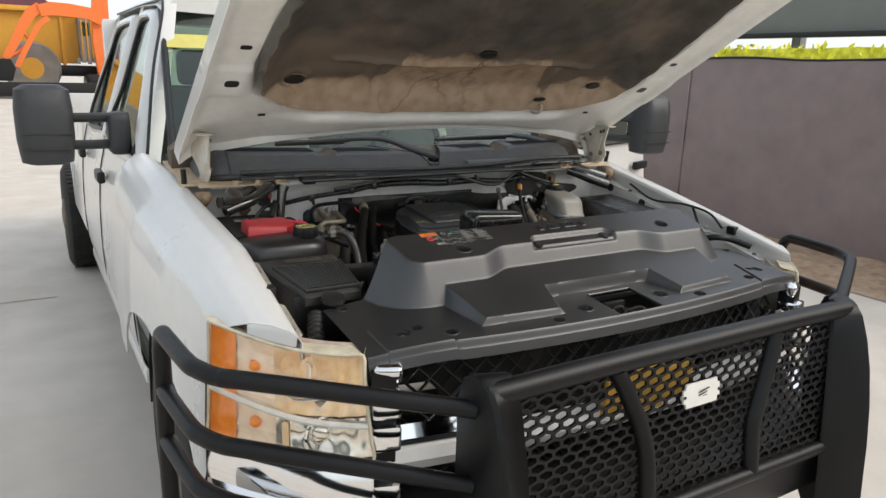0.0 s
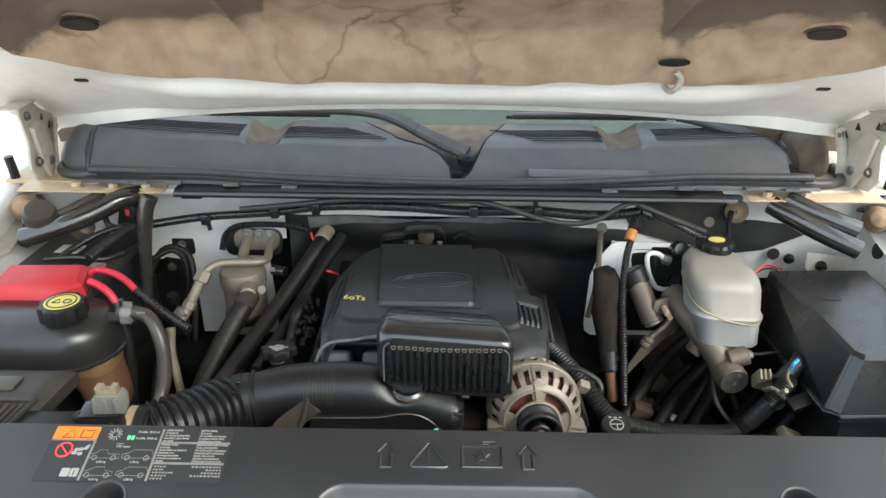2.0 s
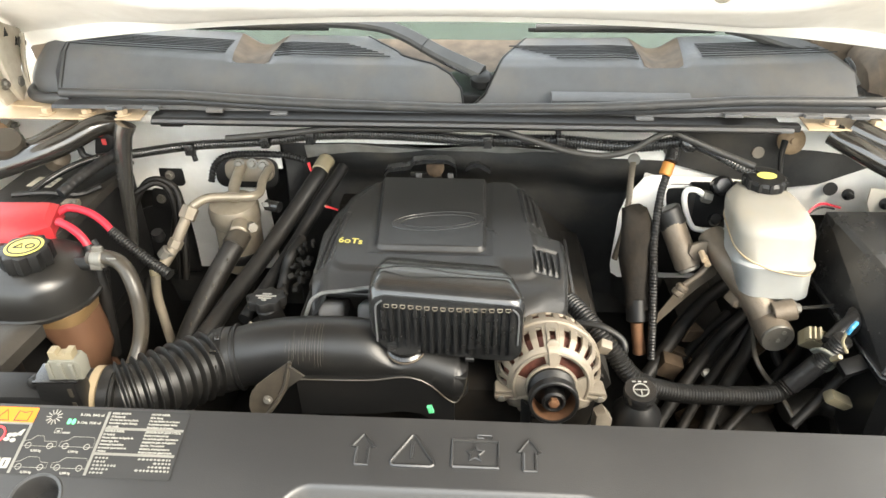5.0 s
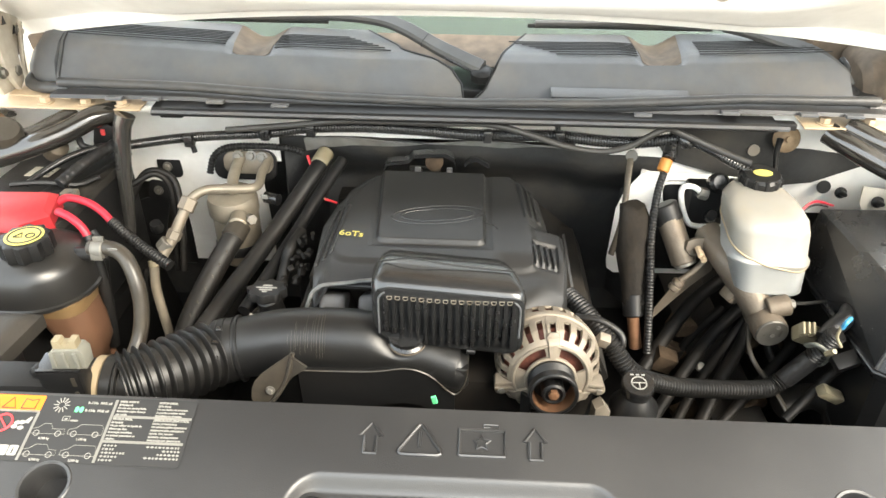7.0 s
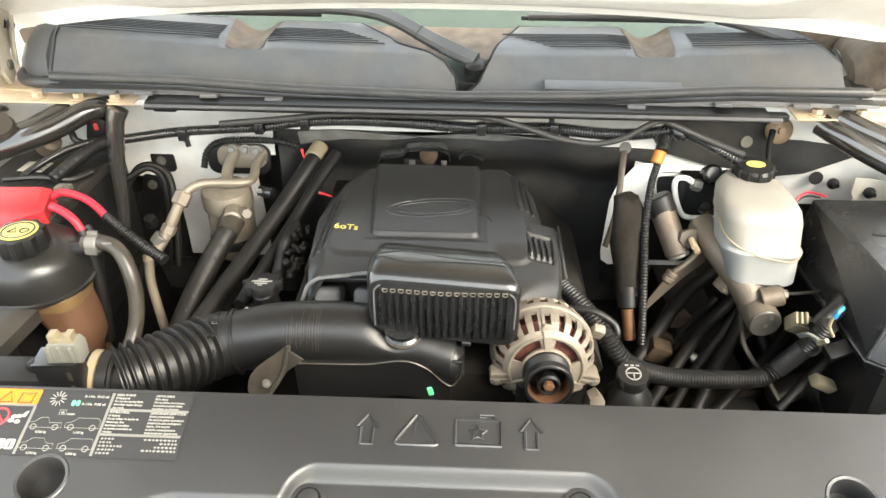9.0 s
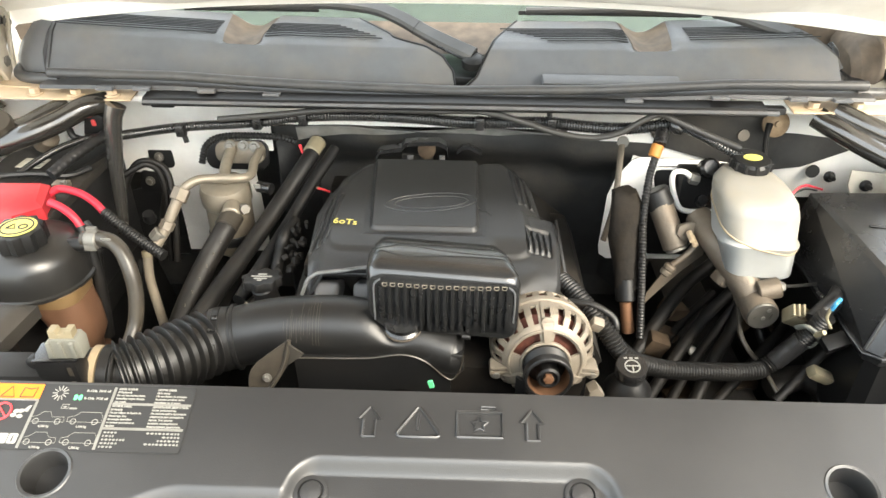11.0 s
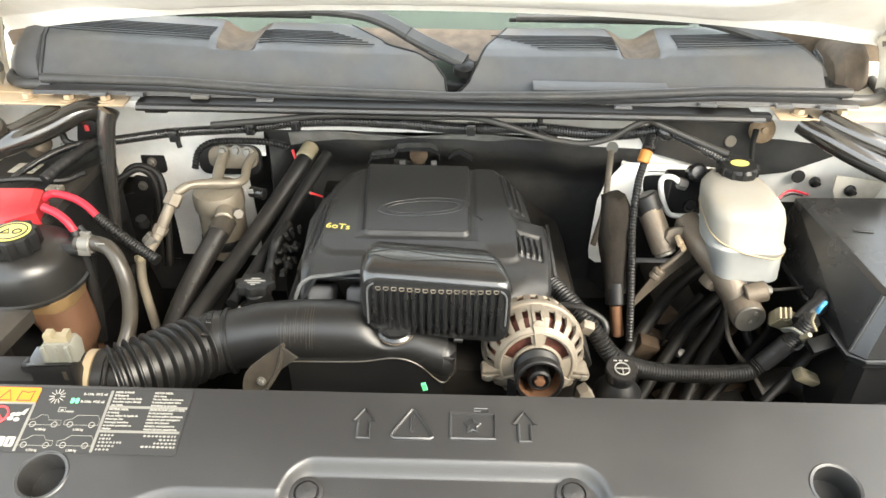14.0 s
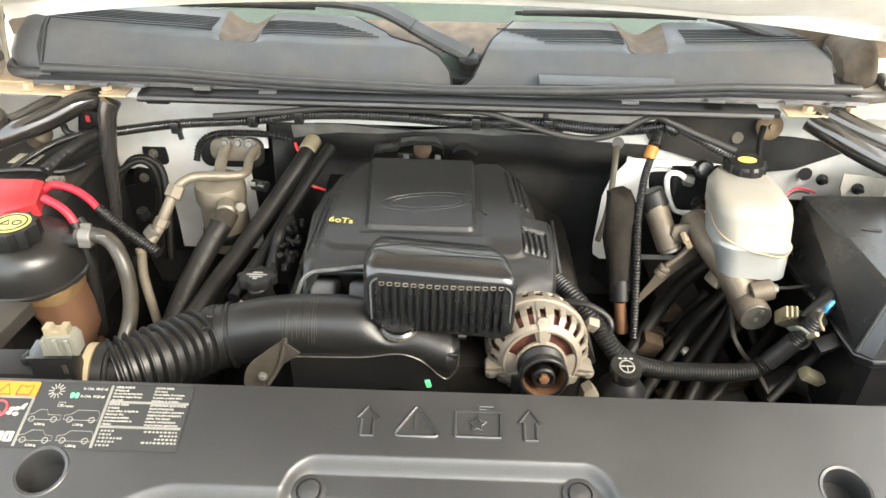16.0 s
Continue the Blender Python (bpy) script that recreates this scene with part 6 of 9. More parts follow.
def ec(u, v):
    x0 = lerp(-0.216, 0.178, u)
    y = lerp(ec_front(x0), 0.047, v)
    xl, xr = ec_side(y)
    x = lerp(xl, xr, u)
    z = 1.166 + 0.10 * y
    el, er = x - xl, xr - x
    # flanks fall away from the plateau
    z -= 0.012 * sstep(0.030, 0.0, el)
    wing = sstep(-0.09, -0.104, y)
    z -= lerp(0.014 * sstep(0.028, 0.0, er), 0.010 * sstep(0.05, 0.0, er) + 0.006 * sstep(0.006, 0.0, er), wing)
    left = 1 - sstep(0.06, 0.08, x)
    z -= left * (0.004 * sstep(-0.205, -0.252, y) + 0.022 * sstep(0.020, 0.0, el) * sstep(-0.215, -0.252, y) + 0.004 * sstep(0.004, 0.0, y - ec_front(x0)))
    # plateau stands a little proud of its border
    k = 0.03
    rim = [x + 0.191 + 0.05 * max(0, y + 0.06), 0.125 - 0.10 * min(0, y + 0.10) - x, y + 0.203]
    inside = min(rim) if min(sorted(rim)[:2]) > k or sorted(rim)[1] > k else k - math.hypot(k - sorted(rim)[0], k - sorted(rim)[1])
    z += 0.0045 * sstep(-0.006, 0.006, inside) - 0.003
    # lobe on the right rolls off forward
    q = (ec_front(x0) + 0.070 - y) / 0.070
    z -= (1 - left) * (0.012 * sstep(-0.165, -0.215, y) + 0.060 * (1 - math.sqrt(max(0.0, 1 - max(0.0, min(1.0, q)) ** 2))))
    # centre panel, with a shallow groove round it
    px_, py_ = min(x + 0.127 + 0.06 * max(0, y + 0.15), 0.050 - x), y + 0.158
    m_ = min(px_, py_) if min(px_, py_) < 0 or max(px_, py_) > 0.014 else 0.014 - math.hypot(0.014 - px_, 0.014 - py_)
    z += 0.0060 * sstep(0.0, 0.006, m_) - 0.0022 * sstep(-0.012, -0.003, m_) * sstep(0.004, -0.001, m_)
    for k in range(3):
        c = 0.108 + 0.011 * k - 0.10 * (y - 0.02)
        z += 0.0042 * sstep(0.0042, 0.0018, abs(x - c)) * sstep(-0.080, -0.074, y) * sstep(0.034, 0.026, y)
        c = -0.209 + 0.0095 * k + 0.10 * (y + 0.14)
        z += 0.0042 * sstep(0.0038, 0.0016, abs(x - c)) * sstep(-0.205 + 0.01 * k, -0.198 + 0.01 * k, y) * sstep(-0.055, -0.065, y)
    # pressed louvre field on the wing
    if x > 0.118 and -0.205 < y < -0.125:
        z -= 0.005 * sstep(0.122, 0.126, x) * sstep(0.166, 0.162, x) * sstep(-0.134, -0.140, y) * sstep(-0.196, -0.189, y)
        for k in range(4):
            c = 0.1285 + 0.0095 * k - 0.10 * (y + 0.165)
            z += 0.006 * sstep(0.0036, 0.0020, abs(x - c)) * sstep(-0.140 - 0.15 * (c - 0.128), -0.143 - 0.15 * (c - 0.128), y) * sstep(-0.189, -0.184, y)
    return (x, y, z)


part("cover_shell", drop(grid(260, 180, ec), 0.004), ENGINE_BLACK, cover, "satin black moulded shell")
part("skirt", loft([[Vector(ec(0, v / 20)), Vector(ec(0, v / 20)) + Vector((-0.006, 0, -0.05))] for v in range(21)], closed=False), BLACK, cover)
part("skirt", loft([[Vector(ec(1, v / 20)), Vector(ec(1, v / 20)) + Vector((0.012, 0, -0.05))] for v in range(10, 21)], closed=False), BLACK, cover)
# flat side plate hanging from the wing
part("side_plate", loft([[Vector(p) + Vector(d) for d in ((0, 0, 0), (0.004, 0.001, 0.001), (0.004, 0.005, -0.003), (0, 0.005, -0.003))] for p in ((0.174, -0.118, 1.153), (0.1765, -0.145, 1.140), (0.1830, -0.172, 1.110), (0.1900, -0.196, 1.082))]), BLACK, cover, "flat plate hanging from the wing")
# the bright line along the front flange is a painted highlight
part("front_lip", tube([(0.062, -0.259, 1.1485), (-0.02, -0.259, 1.1485), (-0.110, -0.258, 1.1475), (-0.154, -0.258, 1.1405), (-0.188, -0.258, 1.1355), (-0.200, -0.258, 1.1295), (-0.210, -0.257, 1.119), (-0.216, -0.256, 1.104), (-0.221, -0.255, 1.091)], 0.0030, 8, 6), LIP, cover, "front edge with a highlight in its pale colour")
part("lip_web", loft([[Vector(ec(u / 40, 0)) + Vector((0, 0.002, 0.0)), (ec(u / 40, 0)[0], -0.258, 1.1485 - 0.008 * sstep(0.5, 0.12, u / 40) - 0.05 * sstep(0.10, 0.0, u / 40))] for u in range(0, 28)], closed=False), ENGINE_BLACK, cover)
oval = B()
OV = [(-0.030 + 0.076 * math.cos(a), -0.086 + 0.0255 * math.sin(a) + 0.010 * math.cos(a)) for a in [2 * math.pi * k / 48 for k in range(49)]]
for kx, ky in ((1.0, 1.0), (0.80, 0.66)):
    tube([(-0.030 + kx * (x + 0.030), -0.086 + ky * (y + 0.086), 1.1717 + 0.10 * (-0.086 + ky * (y + 0.086)) + 0.0009) for x, y in OV], 0.0014, 6, 1, bm=oval)
part("emblem_outline", oval, BLACK_GLOSS, cover, "plain oval emblem outline")
rnd = random.Random(21)
mark = B()
for k in range(12):
    x, y = -0.078 + 0.0085 * k, -0.0925 + 0.0014 * k
    box((x, y + 0.004, 1.1722 + 0.10 * y), (rnd.uniform(0.003, 0.0055), rnd.uniform(0.006, 0.012), 0.0018), 0.0005, rot=(5, 0, rnd.uniform(-20, 5)), bm=mark)
part("emblem_bars", mark, BLACK_GLOSS, cover)
paint_mark = words("6oTs", 0.0195, Matrix.Translation((-0.187, -0.146, 1.1563)) @ pose(0, 0, 0, 5, 3, -2), YELLOW, cover, "paint_mark", 0.0002, bold=0.0002)
for k in range(2):
    part("runner", box((-0.182 + 0.060 * k, -0.235, 1.082), (0.040, 0.06, 0.04), 0.010, rot=(-28, 0, 0), seg=3), COWL, cover, "grey intake runner")
# added dark box: its colour stands in for the shade behind the runners
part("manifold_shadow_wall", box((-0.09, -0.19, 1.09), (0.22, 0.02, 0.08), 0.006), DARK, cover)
part("lobe_seam", tube([Vector(ec(u / 40, 0)) + Vector((0, -0.003, -0.006)) for u in range(29, 41)], 0.0050, 8, 3), BLACK_GLOSS, cover)
part("lobe_band", tube([Vector(ec(u / 40, 0)) + Vector((0.001, 0.000, -0.017)) for u in range(29, 41)], 0.0045, 8, 3), COWL, cover, "grey band under the lobe")
part("lobe_base", tube([Vector(ec(u / 40, 0)) + Vector((0.001, 0.004, -0.027)) for u in range(29, 41)], 0.006, 8, 3), BLACK, cover)
part("rear_bracket", loft([[Vector(p) + Vector((0, -0.006, 0.003)), Vector(p) + Vector((0, 0.014, 0.004)), Vector(p) + Vector((0, 0.014, -0.001)), Vector(p) + Vector((0, -0.006, -0.005))] for p in ((-0.143, 0.1, 1.157), (-0.136, 0.1, 1.17), (-0.095, 0.1, 1.176), (-0.087, 0.1, 1.186), (-0.064, 0.1, 1.189), (-0.025, 0.1, 1.19), (-0.009, 0.1, 1.182), (-0.006, 0.1, 1.163))]), BLACK_GLOSS, cover, "flat black rear bracket")
part("rear_foot", box((-0.065, 0.112, 1.151), (0.06, 0.008, 0.016), 0.003), DARK, cover)
for xf in (-0.078, -0.018):
    part("rear_clip", box((xf, 0.098, 1.158), (0.011, 0.006, 0.011), 0.002), COWL, cover)
part("rear_mount", lathe([(0.017, 0), (0.017, 0.008), (0.010, 0.011)], (-0.047, 0.108, 1.170), (0, -0.9, 0.4), 18), BROWN_GRIME, cover, "brown rubber mount")
part("rear_hook", loft([[Vector(p) + Vector((0, 0, 0.003)), Vector(p) + Vector((0, 0.012, 0.003)), Vector(p) + Vector((0, 0.012, -0.005)), Vector(p) + Vector((0, 0, -0.005))] for p in ((0.010, 0.1, 1.170), (0.019, 0.1, 1.178), (0.033, 0.1, 1.181), (0.056, 0.1, 1.168))]), BLACK_GLOSS, cover)

# resonator box over the throttle
reso = thing("intake_resonator", "glossy black ribbed intake resonator box", "air intake")


def reso_top(x):
    return -0.007 * sstep(-0.03, 0.09, x) + 0.008 * math.exp(-((x + 0.055) / 0.036) ** 2)


secs = []
for y, xl, xr, zt, zb in ((-0.258, -0.080, 0.058, 1.180, 1.14), (-0.266, -0.094, 0.072, 1.199, 1.125), (-0.282, -0.103, 0.082, 1.212, 1.115), (-0.312, -0.107, 0.092, 1.219, 1.110), (-0.342, -0.106, 0.100, 1.217, 1.106), (-0.356, -0.104, 0.101, 1.215, 1.104), (-0.364, -0.101, 0.099, 1.209, 1.106), (-0.3655, -0.097, 0.096, 1.204, 1.110)):
    out = rounded(xl, zb, xr, zt, 0.020, 8)
    secs.append([(x, y, z + reso_top(x) if z > 1.16 else z + 0.026 * sstep(-0.055, -0.105, x)) for x, z in out])
part("resonator_shell", loft(secs), RESO, reso)
for k in range(17):
    x = lerp(-0.084, 0.084, k / 16)
    zt, zb = 1.1965 - 0.0035 * sstep(-0.09, 0.0, x) + 0.001 * sstep(0.03, 0.09, x), 1.120 + 0.022 * sstep(-0.045, -0.09, x)
    part("rib", box((x, -0.3665, (zt + zb) / 2), (0.0050, 0.009, zt - zb), 0.0018), BLACK_GLOSS, reso)
    if k < 16:
        xt, w2 = x + 0.00525, 0.0031
        part("rib_stop", tube([(xt - w2, -0.3685, zt + 0.0022), (xt - w2, -0.3690, zt - 0.0010), (xt - w2 * 0.5, -0.3692, zt - 0.0024), (xt + w2 * 0.5, -0.3692, zt - 0.0024), (xt + w2, -0.3690, zt - 0.0010), (xt + w2, -0.3685, zt + 0.0022), (xt - w2, -0.3685, zt + 0.0022)], 0.0006, 5, 1, straight=True), ALU, reso, "pale edge between two ribs")
for xe, sgn in ((-0.094, 1), (0.0935, -1)):
    part("face_edge", tube([(xe, -0.3655, 1.135), (xe, -0.367, 1.185 + reso_top(xe)), (xe + sgn * 0.003, -0.3672, 1.196 + reso_top(xe)), (xe + sgn * 0.009, -0.3672, 1.201 + reso_top(xe))], 0.0013, 6, 4), COWL, reso, "grey edge of the ribbed face")
part("top_seam", tube([(x, -0.322, 1.2205 + reso_top(x)) for x in [lerp(-0.100, 0.086, k / 14) for k in range(15)]], 0.0010, 6, 2), BLACK, reso)
part("connector_neck", lathe([(0.020, -0.02), (0.026, -0.012), (0.026, -0.006), (0.021, -0.002), (0.026, 0.003), (0.026, 0.008), (0.021, 0.012), (0.026, 0.017), (0.026, 0.024)], (-0.058, -0.350, 1.108), (0, -0.25, 1), 28), BLACK_GLOSS, reso)
for h in (-0.009, 0.0055):
    part("neck_ring", tube([Vector((-0.058, -0.350, 1.108)) + frame_to((0, -0.25, 1)) @ Vector((0.0265 * math.cos(2 * math.pi * k / 28), 0.0265 * math.sin(2 * math.pi * k / 28), h)) for k in range(29)], 0.0012, 5, 1), ALU_DULL, reso)

# intake duct
duct = thing("intake_duct", "black intake duct with a corrugated section", "air intake")
DUCT_LINE = (((-0.318, -0.339, 1.071), 0.0425), ((-0.297, -0.336, 1.075), 0.0435), ((-0.277, -0.334, 1.079), 0.0445), ((-0.245, -0.330, 1.085), 0.0448), ((-0.204, -0.328, 1.089), 0.0448), ((-0.146, -0.330, 1.092), 0.0450), ((-0.105, -0.335, 1.093), 0.0420), ((-0.064, -0.342, 1.090), 0.0345), ((-0.031, -0.348, 1.084), 0.0305), ((-0.003, -0.352, 1.075), 0.0330), ((0.012, -0.354, 1.071), 0.0330), ((0.020, -0.355, 1.072), 0.0295), ((0.0255, -0.355, 1.073), 0.0220), ((0.0280, -0.355, 1.073), 0.0100))
centres = spline([c for c, r in DUCT_LINE], 6)
radii = spline([(r, 0, 0) for c, r in DUCT_LINE], 6)
dsec = []
for i, c in enumerate(centres):
    d = (centres[min(i + 1, len(centres) - 1)] - centres[max(i - 1, 0)]).normalized()
    side_v = Vector((0, 0, 1)).cross(d).normalized()
    up_v = d.cross(side_v)
    r = max(0.004, radii[i].x)
    ring_pts = []
    for k in range(40):
        a = 2 * math.pi * k / 40
        p = c + side_v * (r * math.cos(a)) + up_v * (r * math.sin(a))
        # saddle hollow under the resonator
        p.z -= 0.014 * math.exp(-((p.x + 0.070) / 0.024) ** 2) * sstep(0.0, 0.03, p.z - c.z)
        ring_pts.append(p)
    dsec.append(ring_pts)
part("duct_pipe", loft(dsec), DUCT, duct, "smooth black moulded duct")
rnd = random.Random(8)
for k in range(15):
    xs = -0.222 + 0.0036 * k + rnd.uniform(-0.0015, 0.0015)
    i = min(range(len(centres)), key=lambda j: abs(centres[j].x - xs))
    c, r = centres[i], radii[i].x + 0.0003
    a0, a1 = rnd.uniform(0.15, 0.55), rnd.uniform(0.75, 1.5)
    if k in (11, 12, 13):
        a0, a1 = 0.05, 1.5
    part("scuff_line", tube([(xs, c.y - r * math.cos(lerp(a0, a1, q / 10)), c.z + r * math.sin(lerp(a0, a1, q / 10))) for q in range(11)], 0.00042 if k not in (11, 12, 13) else 0.0007, 4, 1), HOSE, duct, "pale scuff line")
bellows = [(-0.426, -0.442, 1.088), (-0.404, -0.425, 1.087), (-0.380, -0.402, 1.083), (-0.356, -0.372, 1.077), (-0.330, -0.342, 1.072)]
part("corrugated_hose", tube(bellows, 0.0405, 32), DUCT, duct, "ribbed rubber bellows")
line2 = spline(bellows, 12)
NR = 10
for k in range(NR):
    f2 = (k + 0.6) / NR * (len(line2) - 4)
    a2, fr = int(f2), f2 - int(f2)
    m2 = Matrix.Translation(line2[a2].lerp(line2[a2 + 1], fr)) @ frame_to((line2[min(a2 + 3, len(line2) - 1)] - line2[max(a2 - 3, 0)]).normalized())
    part("bellows_rib", lathe([(0.0400, -0.0040), (0.0465, -0.0017), (0.0490, -0.0005), (0.0490, 0.0005), (0.0465, 0.0017), (0.0400, 0.0040)], m2.translation, m2.to_3x3() @ Vector((0, 0, 1)), 36), DUCT, duct)
cd = (Vector(DUCT_LINE[1][0]) - Vector(bellows[-1])).normalized()
c0 = Vector((-0.318, -0.338, 1.071))
part("collar", cyl(c0 - cd * 0.020, c0 + cd * 0.016, 0.0460, seg=36), DUCT, duct, "smooth rubber collar")
part("collar_rim", cyl(c0 + cd * 0.016, c0 + cd * 0.021, 0.0485, seg=36), BLACK, duct)
part("clamp_band", cyl(c0 - cd * 0.010, c0 + cd * 0.002, 0.0472, seg=36), BLACK, duct, "flat clamp band")
for a, w in ((0.9, 0.012), (0.45, 0.010), (1.35, 0.008)):
    p = c0 - cd * 0.004 + (Vector((0, -math.cos(a), math.sin(a)))) * 0.0475
    part("clamp_tab", box(p, (w, 0.006, 0.009), 0.0012, rot=(math.degrees(a) - 90 + 45, 0, 8)), BLACK_GLOSS, duct)
part("seam_flange", tube([(-0.209, -0.381, 1.075), (-0.198, -0.381, 1.076), (-0.142, -0.381, 1.077), (-0.102, -0.381, 1.079), (-0.062, -0.381, 1.086), (-0.038, -0.381, 1.082), (-0.018, -0.381, 1.069), (-0.002, -0.381, 1.051), (0.010, -0.381, 1.043), (0.018, -0.381, 1.050), (0.0245, -0.381, 1.069), (0.0268, -0.379, 1.088)], 0.0014, 6), HOSE, duct, "paler moulding seam")
part("lower_skirt", loft([[(x, y0, zt), (x, y0 + 0.008, zt), (x, y0 + 0.016, zt - 0.07), (x, y0 + 0.006, zt - 0.07)] for x, y0, zt in ((-0.209, -0.3795, 1.0745), (-0.142, -0.3795, 1.0765), (-0.102, -0.3795, 1.0785), (-0.062, -0.3795, 1.0855), (-0.038, -0.3795, 1.0815), (-0.018, -0.3795, 1.0685), (0.0, -0.3795, 1.0490), (0.010, -0.3795, 1.0425))]), BLACK, duct, "black skirt under the seam")
foot_line = spline([(-0.030, 0, 1.079), (-0.018, 0, 1.0685), (-0.002, 0, 1.0505), (0.010, 0, 1.0435), (0.0185, 0, 1.0515), (0.0245, 0, 1.069), (0.0268, 0, 1.088)], 6) + [Vector((0.012, 0, 1.090)), Vector((-0.018, 0, 1.090))]
part("foot", loft([[Vector((lerp(0.0, p.x, k), yy, lerp(1.072, p.z, k))) for p in foot_line] for yy, k in ((-0.3815, 0.86), (-0.3800, 0.96), (-0.376, 1.0), (-0.335, 1.0))]), DUCT, duct, "moulded foot of the elbow")
part("foot_stud", cyl((0.024, -0.36, 1.105), (0.036, -0.36, 1.104), 0.0045, seg=12), DUCT, duct)
dish = part("horn_dish", slab([(-0.257, 1.078), (-0.2555, 1.090), (-0.252, 1.099), (-0.244, 1.109), (-0.225, 1.124), (-0.199, 1.143), (-0.2005, 1.130), (-0.204, 1.117), (-0.211, 1.098), (-0.222, 1.082), (-0.233, 1.068), (-0.254, 1.064)], 0.0025, 0.001, Matrix(((1, 0, 0, 0), (0, 0.25, -0.97, -0.43 - 0.25 * 1.10), (0, 1, 0.2, 0), (0, 0, 0, 1)))), LEAF, duct, "dusty leaf-shaped steel shield")
part("dish_rim", tube([(-0.199, -0.4235, 1.143), (-0.2045, -0.430, 1.117), (-0.212, -0.434, 1.098), (-0.223, -0.439, 1.081), (-0.235, -0.443, 1.066)], 0.0030, 8, 4), HOSE, dish, "rolled rim")
part("dish_stay", slab([(0.0, 0.0), (0.019, -0.017), (-0.003, -0.036), (-0.012, -0.050), (-0.010, -0.02)], 0.004, 0.001, pose(-0.200, -0.424, 1.140, 90, 0, 0)), DUSTY_LID, duct, "dark stay of the shield")
bolt((-0.2305, -0.437, 1.090), (0, -0.97, 0.2), 0.0042, duct)

# ---- alternator ----
alt = thing("alternator", "dusty cast-aluminium alternator with copper windings", "alternator")
AC = Vector((0.143, -0.336, 1.058))
AX = Vector((0.02, -1.0, 0.12)).normalized()
AM = Matrix.Translation(AC) @ frame_to(AX)
part("stator", lathe([(0.050, -0.07), (0.064, -0.068), (0.064, -0.004), (0.050, 0.010), (0.03, 0.014)], AC, AX, 40), COPPER, alt, "dark red copper windings")
PROF = ((0.0, 0.060, -0.066), (0.08, 0.069, -0.060), (0.25, 0.0745, -0.034), (0.29, 0.0765, -0.033), (0.33, 0.0765, -0.024), (0.36, 0.0735, -0.022), (0.45, 0.0735, -0.006), (0.55, 0.070, 0.007), (0.72, 0.058, 0.020), (0.78, 0.054, 0.0225), (1.0, 0.033, 0.027))


def alt_pt(u, v):
    a = 2 * math.pi * u
    r, z = pl(v, [(k, r) for k, r, zz in PROF]), pl(v, [(k, zz) for k, r, zz in PROF])
    if any(abs((math.degrees(a) - s + 180) % 360 - 180) < 7 for s in (90, 212, 328)) and v > 0.36:
        z += 0.004
        r += 0.001
    return AM @ Vector((r * math.cos(a), r * math.sin(a), z))


def alt_keep(u, v):
    deg = 360 * u
    near = min(abs((deg - s + 180) % 360 - 180) for s in (90, 212, 328))
    if 0.41 < v < 0.68:
        if near < 11:
            return not (near < 3.0 and 0.44 < v < 0.64)
        return (deg * 23 / 360 + 0.1) % 1 < 0.48
    if 0.09 < v < 0.22:
        return (deg * 23 / 360) % 1 < 0.5
    if 0.83 < v < 0.965:
        return not (17 < deg < 77 or 103 < deg < 163)
    return True


part("case", thicken(grid(324, 60, alt_pt, alt_keep), 0.004), ALU, alt, "slotted cast case")
for rr, zz, r0 in ((0.0525, 0.0235, 0.0022), (0.034, 0.027, 0.003)):
    part("ring", tube([AM @ Vector((rr * math.cos(2 * math.pi * k / 36), rr * math.sin(2 * math.pi * k / 36), zz)) for k in range(37)], r0, 8, 1), ALU, alt)
for sx_ in (-1, 1):
    for h in (0.0, 0.008):
        part("foot_ledge", box(AM @ Vector((sx_ * 0.058, -0.012 - h, 0.012)), (0.038, 0.022, 0.0055), 0.0018, rot=(0, sx_ * 6, 0)), ALU, alt)
part("spoke_cap", slab([(-0.008, 0.0), (0.008, 0.0), (0.0095, 0.034), (0.005, 0.040), (-0.005, 0.040), (-0.0095, 0.034)], 0.006, 0.002, AM @ pose(0, 0.030, 0.022, -14, 0, 0)), ALU, alt, "raised top spoke")
part("rotor", lathe([(0.044, -0.005), (0.044, 0.010), (0.02, 0.014)], AC, AX, 32), COPPER, alt)
pulley = part("pulley", lathe([(0.030, 0.026), (0.033, 0.028), (0.033, 0.034), (0.030, 0.037), (0.033, 0.040), (0.030, 0.043), (0.033, 0.046), (0.030, 0.049), (0.034, 0.052), (0.034, 0.064), (0.0325, 0.0655), (0.0295, 0.0655), (0.0285, 0.062), (0.0275, 0.034)], AC, AX, 44), BLACK, alt, "black belt pulley")
# red-brown wall: the orange reflection inside the black cup is put into its colour
part("pulley_face", loft([[AM @ Vector((r * math.cos(2 * math.pi * k / 36), r * math.sin(2 * math.pi * k / 36), h)) for k in range(36)] for r, h in ((0.0286, 0.0635), (0.0268, 0.045), (0.0264, 0.036))], caps=False), RUST, pulley, "pulley's inner wall with an orange reflection in its colour")
part("hub_disc", lathe([(0.016, 0.034), (0.016, 0.062), (0.013, 0.064), (0.011, 0.060)], AC, AX, 28), BLACK, pulley)
part("nut", lathe([(0.0075, 0.058), (0.0075, 0.066), (0.004, 0.067)], AC, AX, 6), RUST, pulley, smooth=False)
for a, rr in ((200, 0.072), (-18, 0.074)):
    c = AM @ Vector((rr * math.cos(radians(a)), rr * math.sin(radians(a)), -0.012))
    part("lug", cyl(c, c + AX * 0.03, 0.010), ALU, alt)
    bolt(c + AX * 0.03, AX, 0.005, alt)
